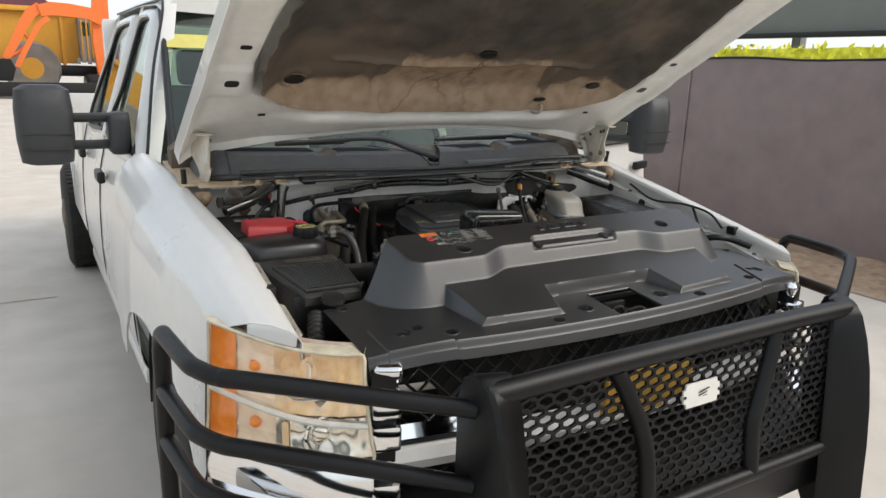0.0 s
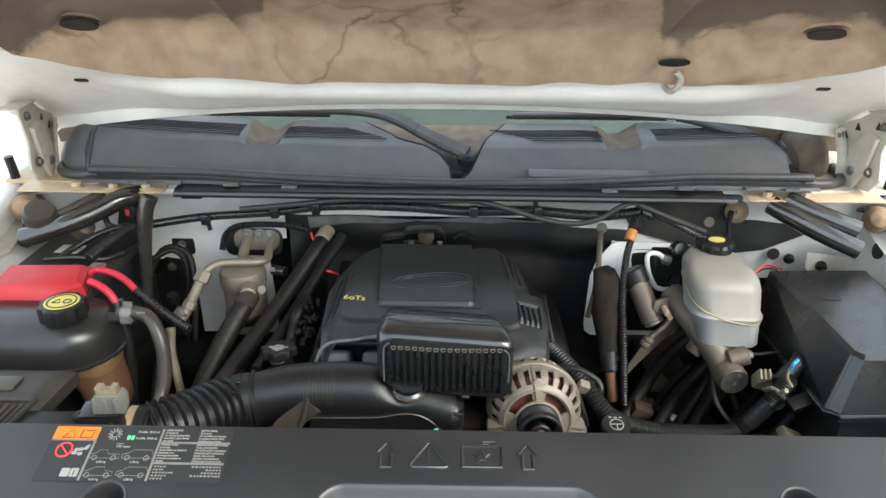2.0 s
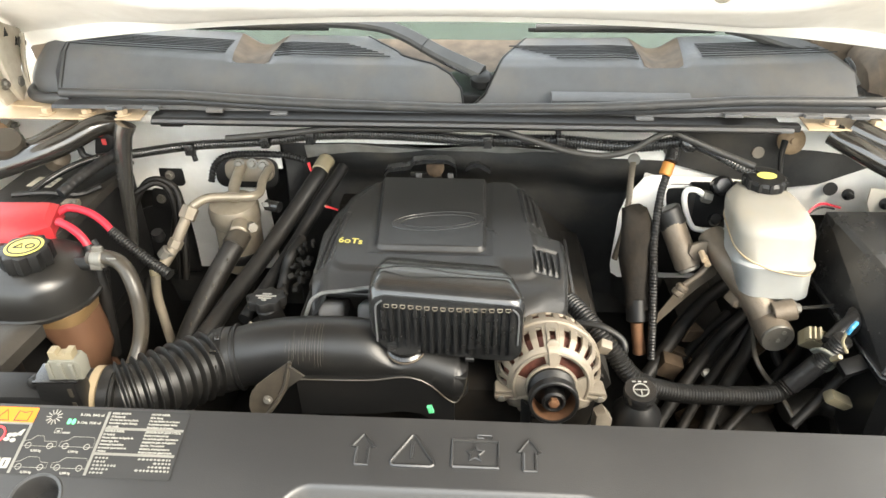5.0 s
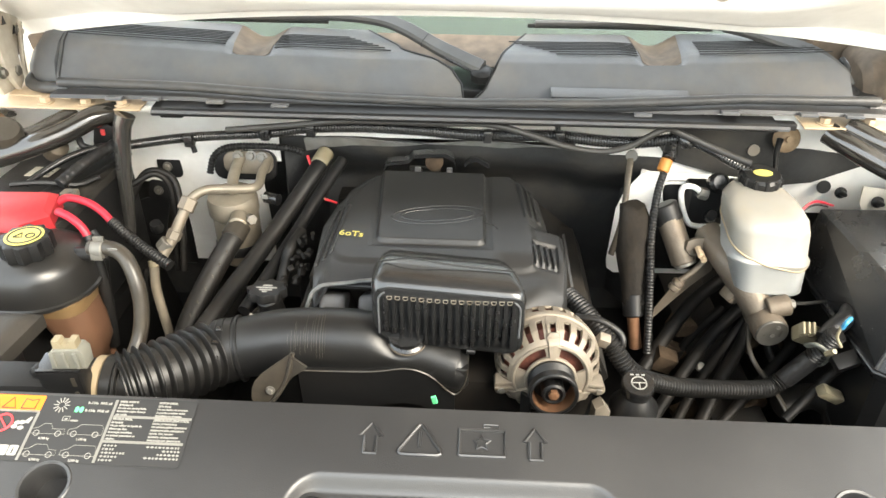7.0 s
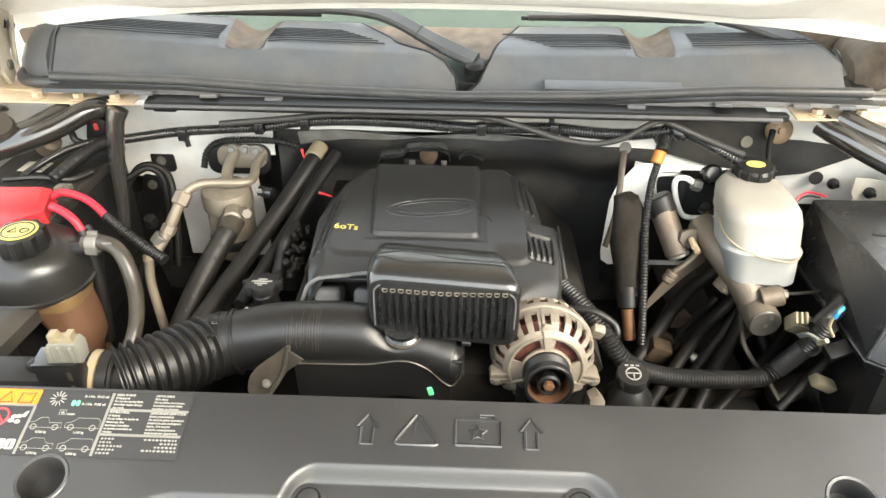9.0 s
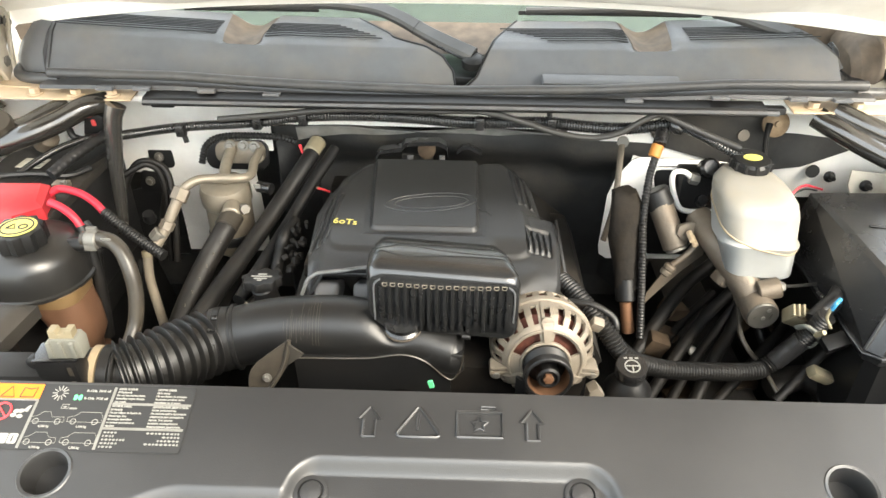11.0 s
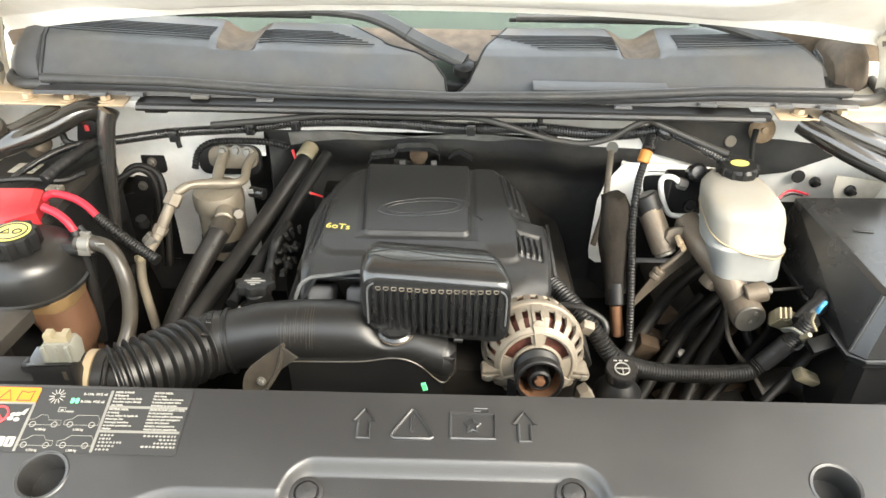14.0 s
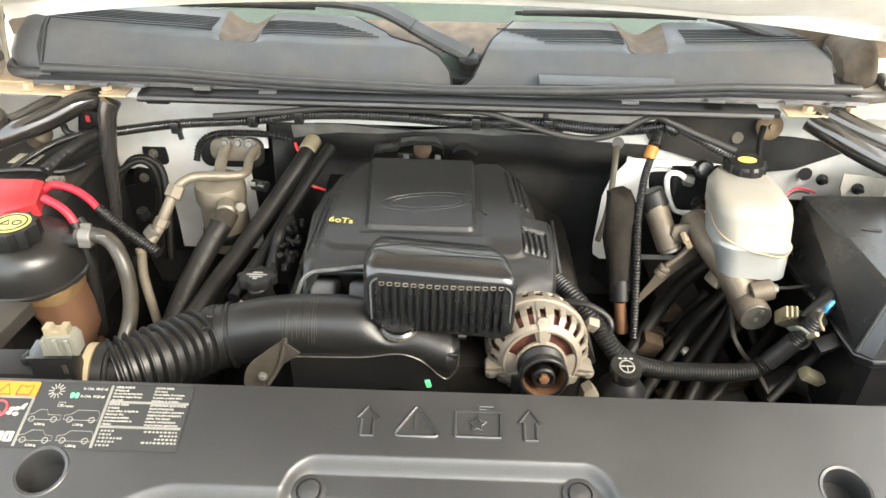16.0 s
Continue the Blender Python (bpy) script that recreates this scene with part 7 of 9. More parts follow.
part("bracket", slab([(-0.012, -0.06), (0.012, -0.06), (0.014, -0.005), (0.002, 0.012), (-0.010, 0.004)], 0.02, 0.004, Matrix.Translation((0.214, -0.36, 1.021)) @ pose(0, 0, 0, 90, 0, 10)), ALU, alt)
part("belt", tube([AC + Vector((-0.034, -0.045, -0.01)), AC + Vector((-0.03, -0.045, -0.15))], 0.010, 6, flat=0.3), RUBBER, alt)
ps = thing("power_steering_reservoir", "black power steering reservoir cap with white symbol", "reservoir")
pc = Vector((0.272, -0.342, 1.04))
part("cap", lathe([(0.018, -0.02), (0.022, -0.018), (0.024, 0.0), (0.022, 0.004), (0.004, 0.005)], pc, (0, -0.2, 1), 24), BLACK_GLOSS, ps)
part("tank", lathe([(0.02, -0.14), (0.035, -0.13), (0.035, -0.04), (0.02, -0.02)], pc, (0, 0, 1), 24), BLACK, ps)
sym = B()
tube([pc + Vector((0.0105 * math.cos(2 * math.pi * k / 24), 0.0105 * math.sin(2 * math.pi * k / 24) - 0.003, 0.0062 + 0.2 * (0.0105 * math.sin(2 * math.pi * k / 24)) - 0.0012)) for k in range(25)], 0.0011, 5, 1, bm=sym)
for dx, dy in ((-0.009, 0.0), (0.009, 0.0), (0, -0.009)):
    tube([pc + Vector((0, -0.003, 0.0056)), pc + Vector((dx, dy - 0.003, 0.0056 + 0.2 * dy))], 0.001, 5, 1, bm=sym)
for k in range(3):
    box(pc + Vector((-0.008 + 0.008 * k, 0.0115, 0.0075)), (0.005, 0.0025, 0.001), 0, bm=sym)
part("cap_symbol", sym, WHITE_PRINT, ps, smooth=False)
oil = thing("oil_filler", "black oil filler cap with worn white print", "oil filler")
oc = Vector((-0.288, -0.229, 1.1))
o2 = [((0.029 + 0.0025 * math.cos(8 * 2 * math.pi * k / 64)) * math.cos(2 * math.pi * k / 64), (0.029 + 0.0025 * math.cos(8 * 2 * math.pi * k / 64)) * math.sin(2 * math.pi * k / 64)) for k in range(64)]
part("cap", slab(o2, 0.015, 0.003, Matrix.Translation(oc) @ pose(0, 0, -0.010, -8, 0, 0)), BLACK, oil)
for w, dy in ((0.014, 0.008), (0.032, 0.001), (0.02, -0.006), (0.007, -0.012)):
    part("print", box(oc + Vector((0, dy, 0.0055 - 0.14 * dy)), (w, 0.0035, 0.0008), 0, rot=(-8, 0, 0)), WHITE_PRINT, oil, smooth=False)
part("neck", cyl(oc + Vector((0.01, 0.015, -0.09)), oc + Vector((0, 0, -0.012)), 0.019), BLACK, oil)

# ---- brake hydraulics ----
brake = thing("brake_master_cylinder", "aluminium brake master cylinder with translucent white reservoir", "brake cylinder")
secs = []
for z, sx, sy, cx, cy in ((1.045, 0.040, 0.038, 0.528, -0.10), (1.056, 0.050, 0.048, 0.527, -0.098), (1.10, 0.054, 0.053, 0.521, -0.09), (1.106, 0.058, 0.057, 0.520, -0.088), (1.110, 0.058, 0.057, 0.520, -0.088), (1.115, 0.055, 0.053, 0.519, -0.087), (1.156, 0.056, 0.055, 0.515, -0.078), (1.172, 0.055, 0.053, 0.513, -0.070), (1.182, 0.051, 0.046, 0.511, -0.058), (1.189, 0.042, 0.036, 0.510, -0.044), (1.194, 0.030, 0.027, 0.509, -0.028)):
    sx *= 1.16
    secs.append([(cx - 0.008 + x, cy + y, z + 0.013 + 0.05 * (-x)) for x, y in rounded(-sx, -sy, sx, sy, min(sx, sy) * 0.62, 6)])
SPLIT, SPLIT_N = Vector((0.5, -0.147, 1.122)), Vector((0.25, -0.35, 1.0)).normalized()
for nm, mt, lb_, top_half in (("reservoir", RESERVOIR, "white translucent upper half", True), ("reservoir_base", RESERVOIR_LOW, "white translucent lower half holding fluid", False)):
    half = loft(secs)
    bmesh.ops.recalc_face_normals(half, faces=half.faces)
    cut = bmesh.ops.bisect_plane(half, geom=half.verts[:] + half.edges[:] + half.faces[:], plane_co=SPLIT, plane_no=SPLIT_N, clear_inner=top_half, clear_outer=not top_half)
    rim_e = [g for g in cut["geom_cut"] if isinstance(g, bmesh.types.BMEdge)]
    bmesh.ops.edgeloop_fill(half, edges=rim_e)
    if top_half:
        mid = sum((e.verts[0].co for e in rim_e), Vector()) / len(rim_e)
        loop_pts = sorted({tuple(v.co) for e in rim_e for v in e.verts}, key=lambda p: math.atan2(p[1] - mid.y, p[0] - mid.x))
    part(nm, half, mt, brake, lb_)
part("reservoir_seam", tube([Vector(p) for p in loop_pts] + [Vector(loop_pts[0])], 0.0018, 8, 2), SEAM_TAN, brake, "tan welded seam")
rcap = Vector((0.509, -0.016, 1.205))
cap2 = part("cap", lathe([(0.029, 0), (0.033, 0.004), (0.033, 0.016), (0.029, 0.021), (0.006, 0.022)], rcap, (0, -0.12, 1), 26), BLACK, brake, "black reservoir cap")
for k in range(12):
    a = 2 * math.pi * k / 12
    part("cap_rib", box(rcap + Vector((0.0325 * math.cos(a), 0.0325 * math.sin(a), 0.010)), (0.006, 0.006, 0.015), 0.001), BLACK, cap2, smooth=False)
part("cap_print", lathe([(0.016, 0), (0.016, 0.001)], rcap + Vector((0, -0.004, 0.0218)), (0, -0.12, 1), 20, squash=(1, 0.62)), YELLOW, cap2, "yellow print")
part("cylinder_body", lathe([(0.026, 0), (0.030, 0.01), (0.030, 0.06), (0.027, 0.07), (0.027, 0.16), (0.024, 0.17)], (0.475, 0.06, 1.075), (0.035, -0.2, -0.035), 26), ALU_DULL, brake)
nose = Vector((0.516, -0.190, 1.024))
ndir = Vector((0.06, -1.0, -0.05)).normalized()
part("cylinder_neck", tube([(0.436, -0.03, 1.118), (0.452, -0.075, 1.100), (0.484, -0.115, 1.066), (0.508, -0.145, 1.036)], lambda t: 0.0225 + 0.003 * t, 20), ALU_DULL, brake, "cast neck")
part("cylinder_end", lathe([(0.018, -0.075), (0.0255, -0.062), (0.0275, -0.040), (0.0275, -0.003), (0.0265, 0.0)], nose, ndir, 28), ALU_DULL, brake)
part("end_plug", lathe([(0.026, 0), (0.0262, 0.002), (0.0245, 0.004), (0.002, 0.004)], nose, ndir, 28), PLUG, brake, "round end plug")
for dx, dz in ((0.0, -0.002), (0.006, 0.014)):
    part("plug_pin", lathe([(0.0035, 0), (0.0035, 0.002)], nose + ndir * 0.004 + Vector((dx, 0, dz)), ndir, 10), STEEL, brake)
for dx in (-0.013, 0.012):
    part("plug_print", box(nose + ndir * 0.0045 + Vector((dx, 0, 0.002)), (0.003, 0.0006, 0.012), 0, rot=(0, 12, 0)), HOSE, brake, smooth=False)
part("port", cyl((0.512, -0.160, 1.050), (0.546, -0.160, 1.060), 0.0175), ALU_DULL, brake, "side port")
bolt((0.545, -0.160, 1.060), (1, 0, 0.15), 0.008, brake)
part("port_line", tube([(0.552, -0.160, 1.062), (0.575, -0.160, 1.064), (0.61, -0.150, 1.062)], 0.0028, 8), DARK, brake)
part("cast_lug", box((0.470, -0.115, 1.050), (0.020, 0.030, 0.034), 0.006, rot=(0, 35, 20)), ALU_DULL, brake)
part("cast_lug", box((0.505, -0.120, 1.048), (0.030, 0.030, 0.030), 0.006, rot=(0, 10, 10)), ALU_DULL, brake)
part("flange", slab([(-0.030, -0.004), (-0.026, 0.010), (-0.012, 0.014), (0.030, 0.016), (0.034, -0.020), (0.010, -0.022), (-0.022, -0.016)], 0.010, 0.002, Matrix.Translation((0.420, -0.055, 1.105)) @ pose(0, 0, 0, 75, 0, 10)), ALU_DULL, brake, "cast mounting flange")
for dx, dz in ((-0.004, 0.004), (0.003, -0.005)):
    part("line_nut", cyl((0.416 + dx, -0.070, 1.104 + dz), (0.418 + dx, -0.090, 1.098 + dz), 0.0055, seg=6), TAN_STEEL, brake)
part("feed_line", tube([(0.440, -0.060, 1.088), (0.415, -0.075, 1.066), (0.392, -0.080, 1.046)], 0.0055, 10), ALU_DULL, brake)
part("coupling", lathe([(0.008, 0), (0.011, 0.003), (0.011, 0.009), (0.0085, 0.011), (0.0105, 0.013), (0.0105, 0.020), (0.008, 0.023)], (0.392, -0.080, 1.046), (-0.5, -0.1, -0.8), 16), ALU_DULL, brake, "screwed coupling")
part("stay", loft([[Vector(p) + Vector(d) for d in ((0, 0, w), (0, 0.003, w), (0, 0.003, -w), (0, 0, -w))] for p, w in (((0.455, -0.045, 1.062), 0.016), ((0.42, -0.055, 1.038), 0.020), ((0.385, -0.065, 1.002), 0.019), ((0.360, -0.07, 0.965), 0.012))]), ALU_DULL, brake, "flat aluminium stay")
part("reservoir_foot", box((0.50, -0.09, 1.035), (0.03, 0.05, 0.03), 0.006), ALU_DULL, brake)
part("brake_line", tube([(0.43, 0.02, 1.167), (0.413, 0.02, 1.178), (0.396, 0.02, 1.175), (0.398, 0.02, 1.149), (0.415, 0.02, 1.11), (0.433, 0.02, 1.099), (0.48, 0.02, 1.098)], 0.0050, 10), PAINT_BAY, brake, "pale bent brake line")
part("line_nut", cyl((0.425, 0.02, 1.167), (0.441, 0.02, 1.163), 0.011, seg=6), STEEL, brake)
booster = thing("brake_booster", "white bracket plate with a black vacuum booster behind it", "brake booster")
part("booster_plate", slab([(-0.003, 0.020), (0.0, 0.002), (0.014, -0.008), (0.19, -0.005), (0.262, 0.08), (0.262, 0.196), (0.19, 0.205), (0.055, 0.209), (0.041, 0.204), (0.014, 0.168), (0.002, 0.130)], 0.004, 0.0012, Matrix.Translation((0.299, 0.085, 0.96)) @ pose(0, 0, 0, 86, 0, 0)), PAINT_BAY, booster, "white mounting plate")
part("plate_recess", slab(rounded(0, 0, 0.17, 0.187, 0.014), 0.003, 0.001, Matrix.Translation((0.381, 0.079, 0.968)) @ pose(0, 0, 0, 86, 0, 0)), BLACK, booster)
part("plate_bead", tube([(0.388, 0.074, 1.092), (0.377, 0.074, 1.13), (0.376, 0.074, 1.148), (0.384, 0.074, 1.157), (0.43, 0.074, 1.158), (0.54, 0.074, 1.158)], 0.0030, 8, 5), PAINT_BAY, booster, "white folded edge")
part("booster_shell", lathe([(0.085, 0), (0.09, 0.01), (0.085, 0.03), (0.05, 0.04)], (0.49, 0.10, 1.06), (0, -1, 0.0), 36), BLACK, booster)
part("valve_block", box((0.452, 0.05, 1.135), (0.075, 0.05, 0.07), 0.008), BLACK, booster)
for p, r in (((0.459, 0.04, 1.175), 0.018), ((0.483, 0.04, 1.17), 0.014), ((0.457, 0.04, 1.11), 0.013), ((0.482, 0.04, 1.117), 0.014)):
    part("valve", lathe([(r, 0), (r, 0.02), (r * 0.7, 0.026)], p, (0, -0.8, 0.5), 16), BLACK_GLOSS, booster)
part("sensor_can", cyl((0.368, -0.02, 1.138), (0.399, -0.06, 1.069), 0.0215, seg=26), ALU_DULL, booster, "dull silver canister")
part("can_head", cyl((0.357, -0.01, 1.157), (0.373, -0.022, 1.128), 0.024, seg=24), BLACK, booster)
part("can_rim", cyl((0.397, -0.057, 1.074), (0.402, -0.062, 1.065), 0.019, seg=24), STEEL, booster)
boot = thing("steering_shaft", "dust-coated brown steering shaft boot", "steering shaft")
def boot_ring(p, sx, sy, k):
    return [tuple(Vector(p) + Vector(((sx + 0.0022 * math.sin(3 * a + k)) * math.cos(a), (sy + 0.002 * math.sin(4 * a + 2 * k)) * math.sin(a), 0.004 * math.sin(2 * a + k)))) for a in [2 * math.pi * j / 24 for j in range(24)]]


part("boot_upper", loft([boot_ring(p, sx, sy, k) for k, (p, sx, sy) in enumerate((((0.302, -0.012, 1.158), 0.014, 0.012), ((0.303, -0.016, 1.155), 0.021, 0.018), ((0.306, -0.024, 1.140), 0.0255, 0.022), ((0.309, -0.034, 1.118), 0.0265, 0.024), ((0.308, -0.045, 1.100), 0.0255, 0.023), ((0.309, -0.052, 1.086), 0.0275, 0.026), ((0.311, -0.062, 1.068), 0.0265, 0.025), ((0.313, -0.074, 1.046), 0.0255, 0.024), ((0.315, -0.086, 1.024), 0.0245, 0.023), ((0.316, -0.092, 1.012), 0.0235, 0.022), ((0.316, -0.093, 1.009), 0.014, 0.013)))]), BOOT, boot, "dust-coated brown boot")
part("shaft", cyl((0.312, -0.09, 1.022), (0.314, -0.11, 0.987), 0.018), BLACK, boot)
part("shaft_end", cyl((0.314, -0.11, 0.987), (0.322, -0.13, 0.933), 0.011), RUST, boot)
# ---- fuse box ----
fuse = thing("fuse_box", "black underhood fuse box with sloped lid", "fuse box")
LOW = [(0.606, -0.02), (0.80, -0.02), (0.81, -0.325), (0.628, -0.332), (0.612, -0.315)]
TOP = [(0.616, -0.032, 1.168), (0.80, -0.03, 1.170), (0.81, -0.305, 1.150), (0.658, -0.306, 1.146), (0.646, -0.290, 1.146)]
IN = [(0.626, -0.040, 1.173), (0.79, -0.038, 1.175), (0.80, -0.296, 1.155), (0.664, -0.297, 1.151), (0.654, -0.284, 1.151)]
part("fuse_lid", loft([[(x, y, 1.045) for x, y in LOW], [(x, y, 1.062) for x, y in LOW], TOP, IN]), BLACK_GLOSS, fuse, "satin black plastic lid", smooth=False)
part("lid_rim", tube([(x, y, 1.056) for x, y in LOW[2:] + LOW[:1]], 0.004, 8, 1, straight=True), BLACK_GLOSS, fuse)
part("lid_edge", tube([LOW[4] + (1.062,), TOP[4]], 0.003, 8, 1, straight=True), COVER, fuse)
part("fuse_base", loft([[(x + 0.012, y + 0.01, z) for x, y in LOW] for z in (0.82, 1.05)]), BLACK, fuse)
part("lid_mark", box((0.684, -0.137, 1.166), (0.03, 0.006, 0.0015), 0.0005, rot=(-4, 0, -8)), COVER, fuse)
part("slot", box((0.62, -0.271, 1.063), (0.006, 0.014, 0.03), 0.004), BLACK_PRINT, fuse)
part("cable_port", lathe([(0.020, 0), (0.022, 0.004), (0.017, 0.005), (0.016, 0.001)], (0.617, -0.19, 1.066), (-1, -0.1, 0.3), 24), BLACK_GLOSS, fuse)
part("cable_boot", tube([(0.62, -0.198, 1.081), (0.605, -0.218, 1.078), (0.59, -0.225, 1.066), (0.57, -0.239, 1.054)], 0.014, 12), TAPE, fuse)
wires = thing("loose_wires", "blue and cream loose wires beside the fuse box", "wires")
part("wire", tube([(0.546, -0.32, 1.154), (0.536, -0.33, 1.154), (0.533, -0.33, 1.144)], 0.0032, 8), BLUE_WIRE, wires, "blue wire")
part("wire", tube([(0.531, -0.33, 1.146), (0.531, -0.33, 1.129), (0.541, -0.33, 1.112)], 0.0024, 8), CREAM, wires, "cream wire")
part("wire_end", tube([(0.535, -0.33, 1.104), (0.531, -0.32, 1.09)], 0.004, 6), CREAM, wires)
conn = thing("wiring_connector", "yellowed cream wiring connector", "connector", "cream connectors")
part("connector_body", box((0.565, -0.2, 1.032), (0.034, 0.026, 0.030), 0.005, rot=(30, 20, 0)), CREAM, conn)
for k in range(3):
    part("pin_row", box(Vector((0.551, -0.22, 1.047)) + Vector((0.008 * (k - 1), -0.002, 0.012)), (0.004, 0.02, 0.012), 0.001, rot=(30, 20, 0)), CREAM, conn)
conn2 = thing("wiring_connector", "yellowed cream wiring connector low in the bay", "connector", "cream connectors")
part("connector_body", box((0.599, -0.26, 0.961), (0.046, 0.02, 0.018), 0.005, rot=(20, 30, 10)), CREAM, conn2)
part("tie_band", tube([(0.542, -0.25, 1.048), (0.547, -0.265, 1.062), (0.563, -0.265, 1.051), (0.585, -0.25, 1.022)], 0.0055, 8, flat=0.5), GREY_CONN, conn2, "white tie band")

# ---- radiator cover ----
rad = thing("radiator_cover", "charcoal plastic radiator cover with a stepped raised centre", "radiator cover")


def smin(a, b, k=0.012):
    h = max(0.0, min(1.0, 0.5 + 0.5 * (b - a) / k))
    return lerp(b, a, h) - k * h * (1 - h)


def plate_z(x, y):
    return 1.090 + 0.10 * (y + 0.91) - 0.03 * (max(0, abs(x) - 0.5) / 0.3) ** 2


def front_y(x):
    return -1.0 + 0.055 * (abs(x) / 0.7) ** 2


def crease(x):
    """Front edge of the upper dome: set back in the middle, forward at its ends."""
    a = abs(x - 0.006)
    return lerp(-0.712, -0.745, sstep(0.232, 0.336, a))


def dome_fall(x, y):
    """How far the dome's front and ends have dropped at a place, round its corners."""
    r, c = 0.030, crease(x)
    ex, ey = abs(x) - (0.522 + 0.13 * (y + 0.72)) + r, c + r - y
    if ex <= 0 or ey <= 0:
        return max((ex - r) * 1.17, (ey - r) * 2.2)
    if math.hypot(ex, ey) < r:
        return math.hypot(ex, ey) - r
    lo, hi = 0.0, 0.6
    for _ in range(14):
        h = (lo + hi) / 2
        lo, hi = (h, hi) if (ex / (r + h / 1.17)) ** 2 + (ey / (r + h / 2.2)) ** 2 > 1 else (lo, h)
    return h


def dome_z(x, y):
    top = 1.241 + 0.29 * (y + 0.615)
    c = crease(x)
    ridge = 1.241 + 0.29 * (c + 0.615)
    z = smin(top, max(ridge, top) - dome_fall(x, y), 0.007)
    # bar-shaped recess in the middle of the crease
    qx, qy = min(x + 0.134 - 0.35 * (y + 0.70), 0.166 - 0.35 * (y + 0.70) - x), -0.6785 - y
    q = min(qx, qy) if max(qx, qy) > 0.022 or min(qx, qy) < 0 else 0.022 - math.hypot(0.022 - qx, 0.022 - qy)
    z -= 0.013 * sstep(0.0, 0.010, q) * sstep(c - 0.012, c - 0.001, y)
    return z


def step_z(x, y):
    """The lower step: its top falls forward, with a bay cut into its front."""
    base, top = plate_z(x, y), 1.130 + 0.28 * (y + 0.835)
    side = min(x + 0.440 + 0.18 * (y + 0.793), 0.450 + 0.21 * (y + 0.79) - x) / 0.021
    front = (y + 0.941 - 0.055 * abs(x) + 0.006 * sstep(-0.1, 0.1, x)) / 0.007
    bay = min((x + 0.183 - 0.29 * (y + 0.832)) / 0.019, (0.192 - 0.27 * (y + 0.832) - x) / 0.019, (-0.832 - y) / 0.007)
    k = max(0.0, min(1.0, 1 + side, 1 + front, 1 - bay))
    return base + (top - base) * lerp(k, sstep(0, 1, k), 0.35)


HOLES = [(-0.355, -0.702, 0.0205), (0.374, -0.696, 0.0205), (-0.125, -0.925, 0.020), (0.145, -0.925, 0.020), (0.259, -0.962, 0.017), (-0.235, -0.958, 0.015), (-0.621, -0.885, 0.018), (-0.581, -0.878, 0.013), (0.611, -0.884, 0.018), (0.582, -0.877, 0.012), (0.518, -0.924, 0.015), (-0.517, -0.920, 0.016), (-0.690, -0.700, 0.012), (0.695, -0.700, 0.012)]
PINS = [(-0.112, -0.7045, 0.0125), (0.134, -0.700, 0.0125)]


def rad_z(x, y):
    z = -smin(-step_z(x, y), -dome_z(x, y), 0.004)
    # panels scored into the outer corners
    e = min(abs(x) - 0.572 - 0.32 * (y + 0.827), 0.686 - abs(x), -0.827 - y)
    if e > -0.004:
        z += 0.0035 * sstep(0.0, 0.003, e) - 0.0015 * sstep(-0.003, 0.0, e) * sstep(0.003, 0.0, e)
    return z


def rad_xy(u, v):
    x = lerp(-0.73, 0.73, u)
    yb = -0.612 if abs(x) < 0.50 else lerp(-0.612, -0.68, sstep(0.50, 0.64, abs(x)))
    return x, lerp(front_y(x), yb, v)


def rad_pt(u, v):
    x, y = rad_xy(u, v)
    return (x, y, rad_z(x, y) - 0.02 * sstep(0.025, 0.0, v))


def rad_keep(u, v):
    x, y = rad_xy(u, v)
    if -0.06 < x < 0.085 and y < -0.865 and y > front_y(x) + 0.012:
        return False
    for hx, hy, r in HOLES:
        if math.hypot(x - hx, (y - hy) * (1.25 if hy < -0.75 else 1.0)) < r * 1.06:
            return False
    return True


shell = part("cover_shell", drop(grid(720, 240, rad_pt, rad_keep), 0.003), COVER, rad, "charcoal moulded plastic shell")
part("rear_lip", loft([[Vector(rad_pt(u / 60, 1)), Vector(rad_pt(u / 60, 1)) + Vector((0, 0.004, -0.018))] for u in range(61)], closed=False), COVER, rad)
part("front_skirt", loft([[Vector(rad_pt(u / 60, 0)), Vector(rad_pt(u / 60, 0)) + Vector((0, -0.006, -0.022))] for u in range(61)], closed=False), COVER, rad)
for hx, hy, r in HOLES:
    z = rad_z(hx, hy) if (hx, hy, r) in HOLES[:2] else max(plate_z(hx, hy), step_z(hx, hy))
    if (hx, hy, r) in HOLES[:2]:
        c = Vector((hx, hy, dome_z(hx, hy)))
        n = Vector((0, -0.29, 1))
    else:
        c, n = Vector((hx, hy, z)), Vector((0, -0.1, 1))
    part("hole_rim", loft([[Matrix.Translation(c) @ frame_to(n) @ Vector((rr * math.cos(2 * math.pi * k / 36), rr * math.sin(2 * math.pi * k / 36), h)) for k in range(36)] for rr, h in ((r * 1.22, -0.0004), (r * 1.15, 0.0010), (r * 1.02, 0.0004), (r * 0.95, -0.003), (r * 0.90, -0.026))], caps=False), COVER, rad)
    part("hole_cup", lathe([(r * 0.93, -0.027), (r * 0.93, -0.025)], c, n, 24), BLACK, rad)
for hx, hy, r in PINS:
    c = Vector((hx, hy, rad_z(hx, hy)))
    part("push_pin", lathe([(r * 1.25, -0.001), (r * 1.25, 0.0025), (r * 0.95, 0.003), (r * 0.9, 0.0005), (r * 0.8, 0.0005), (r * 0.75, 0.004), (r * 0.1, 0.005)], c, (0, -0.3, 1), 30), COVER, rad)
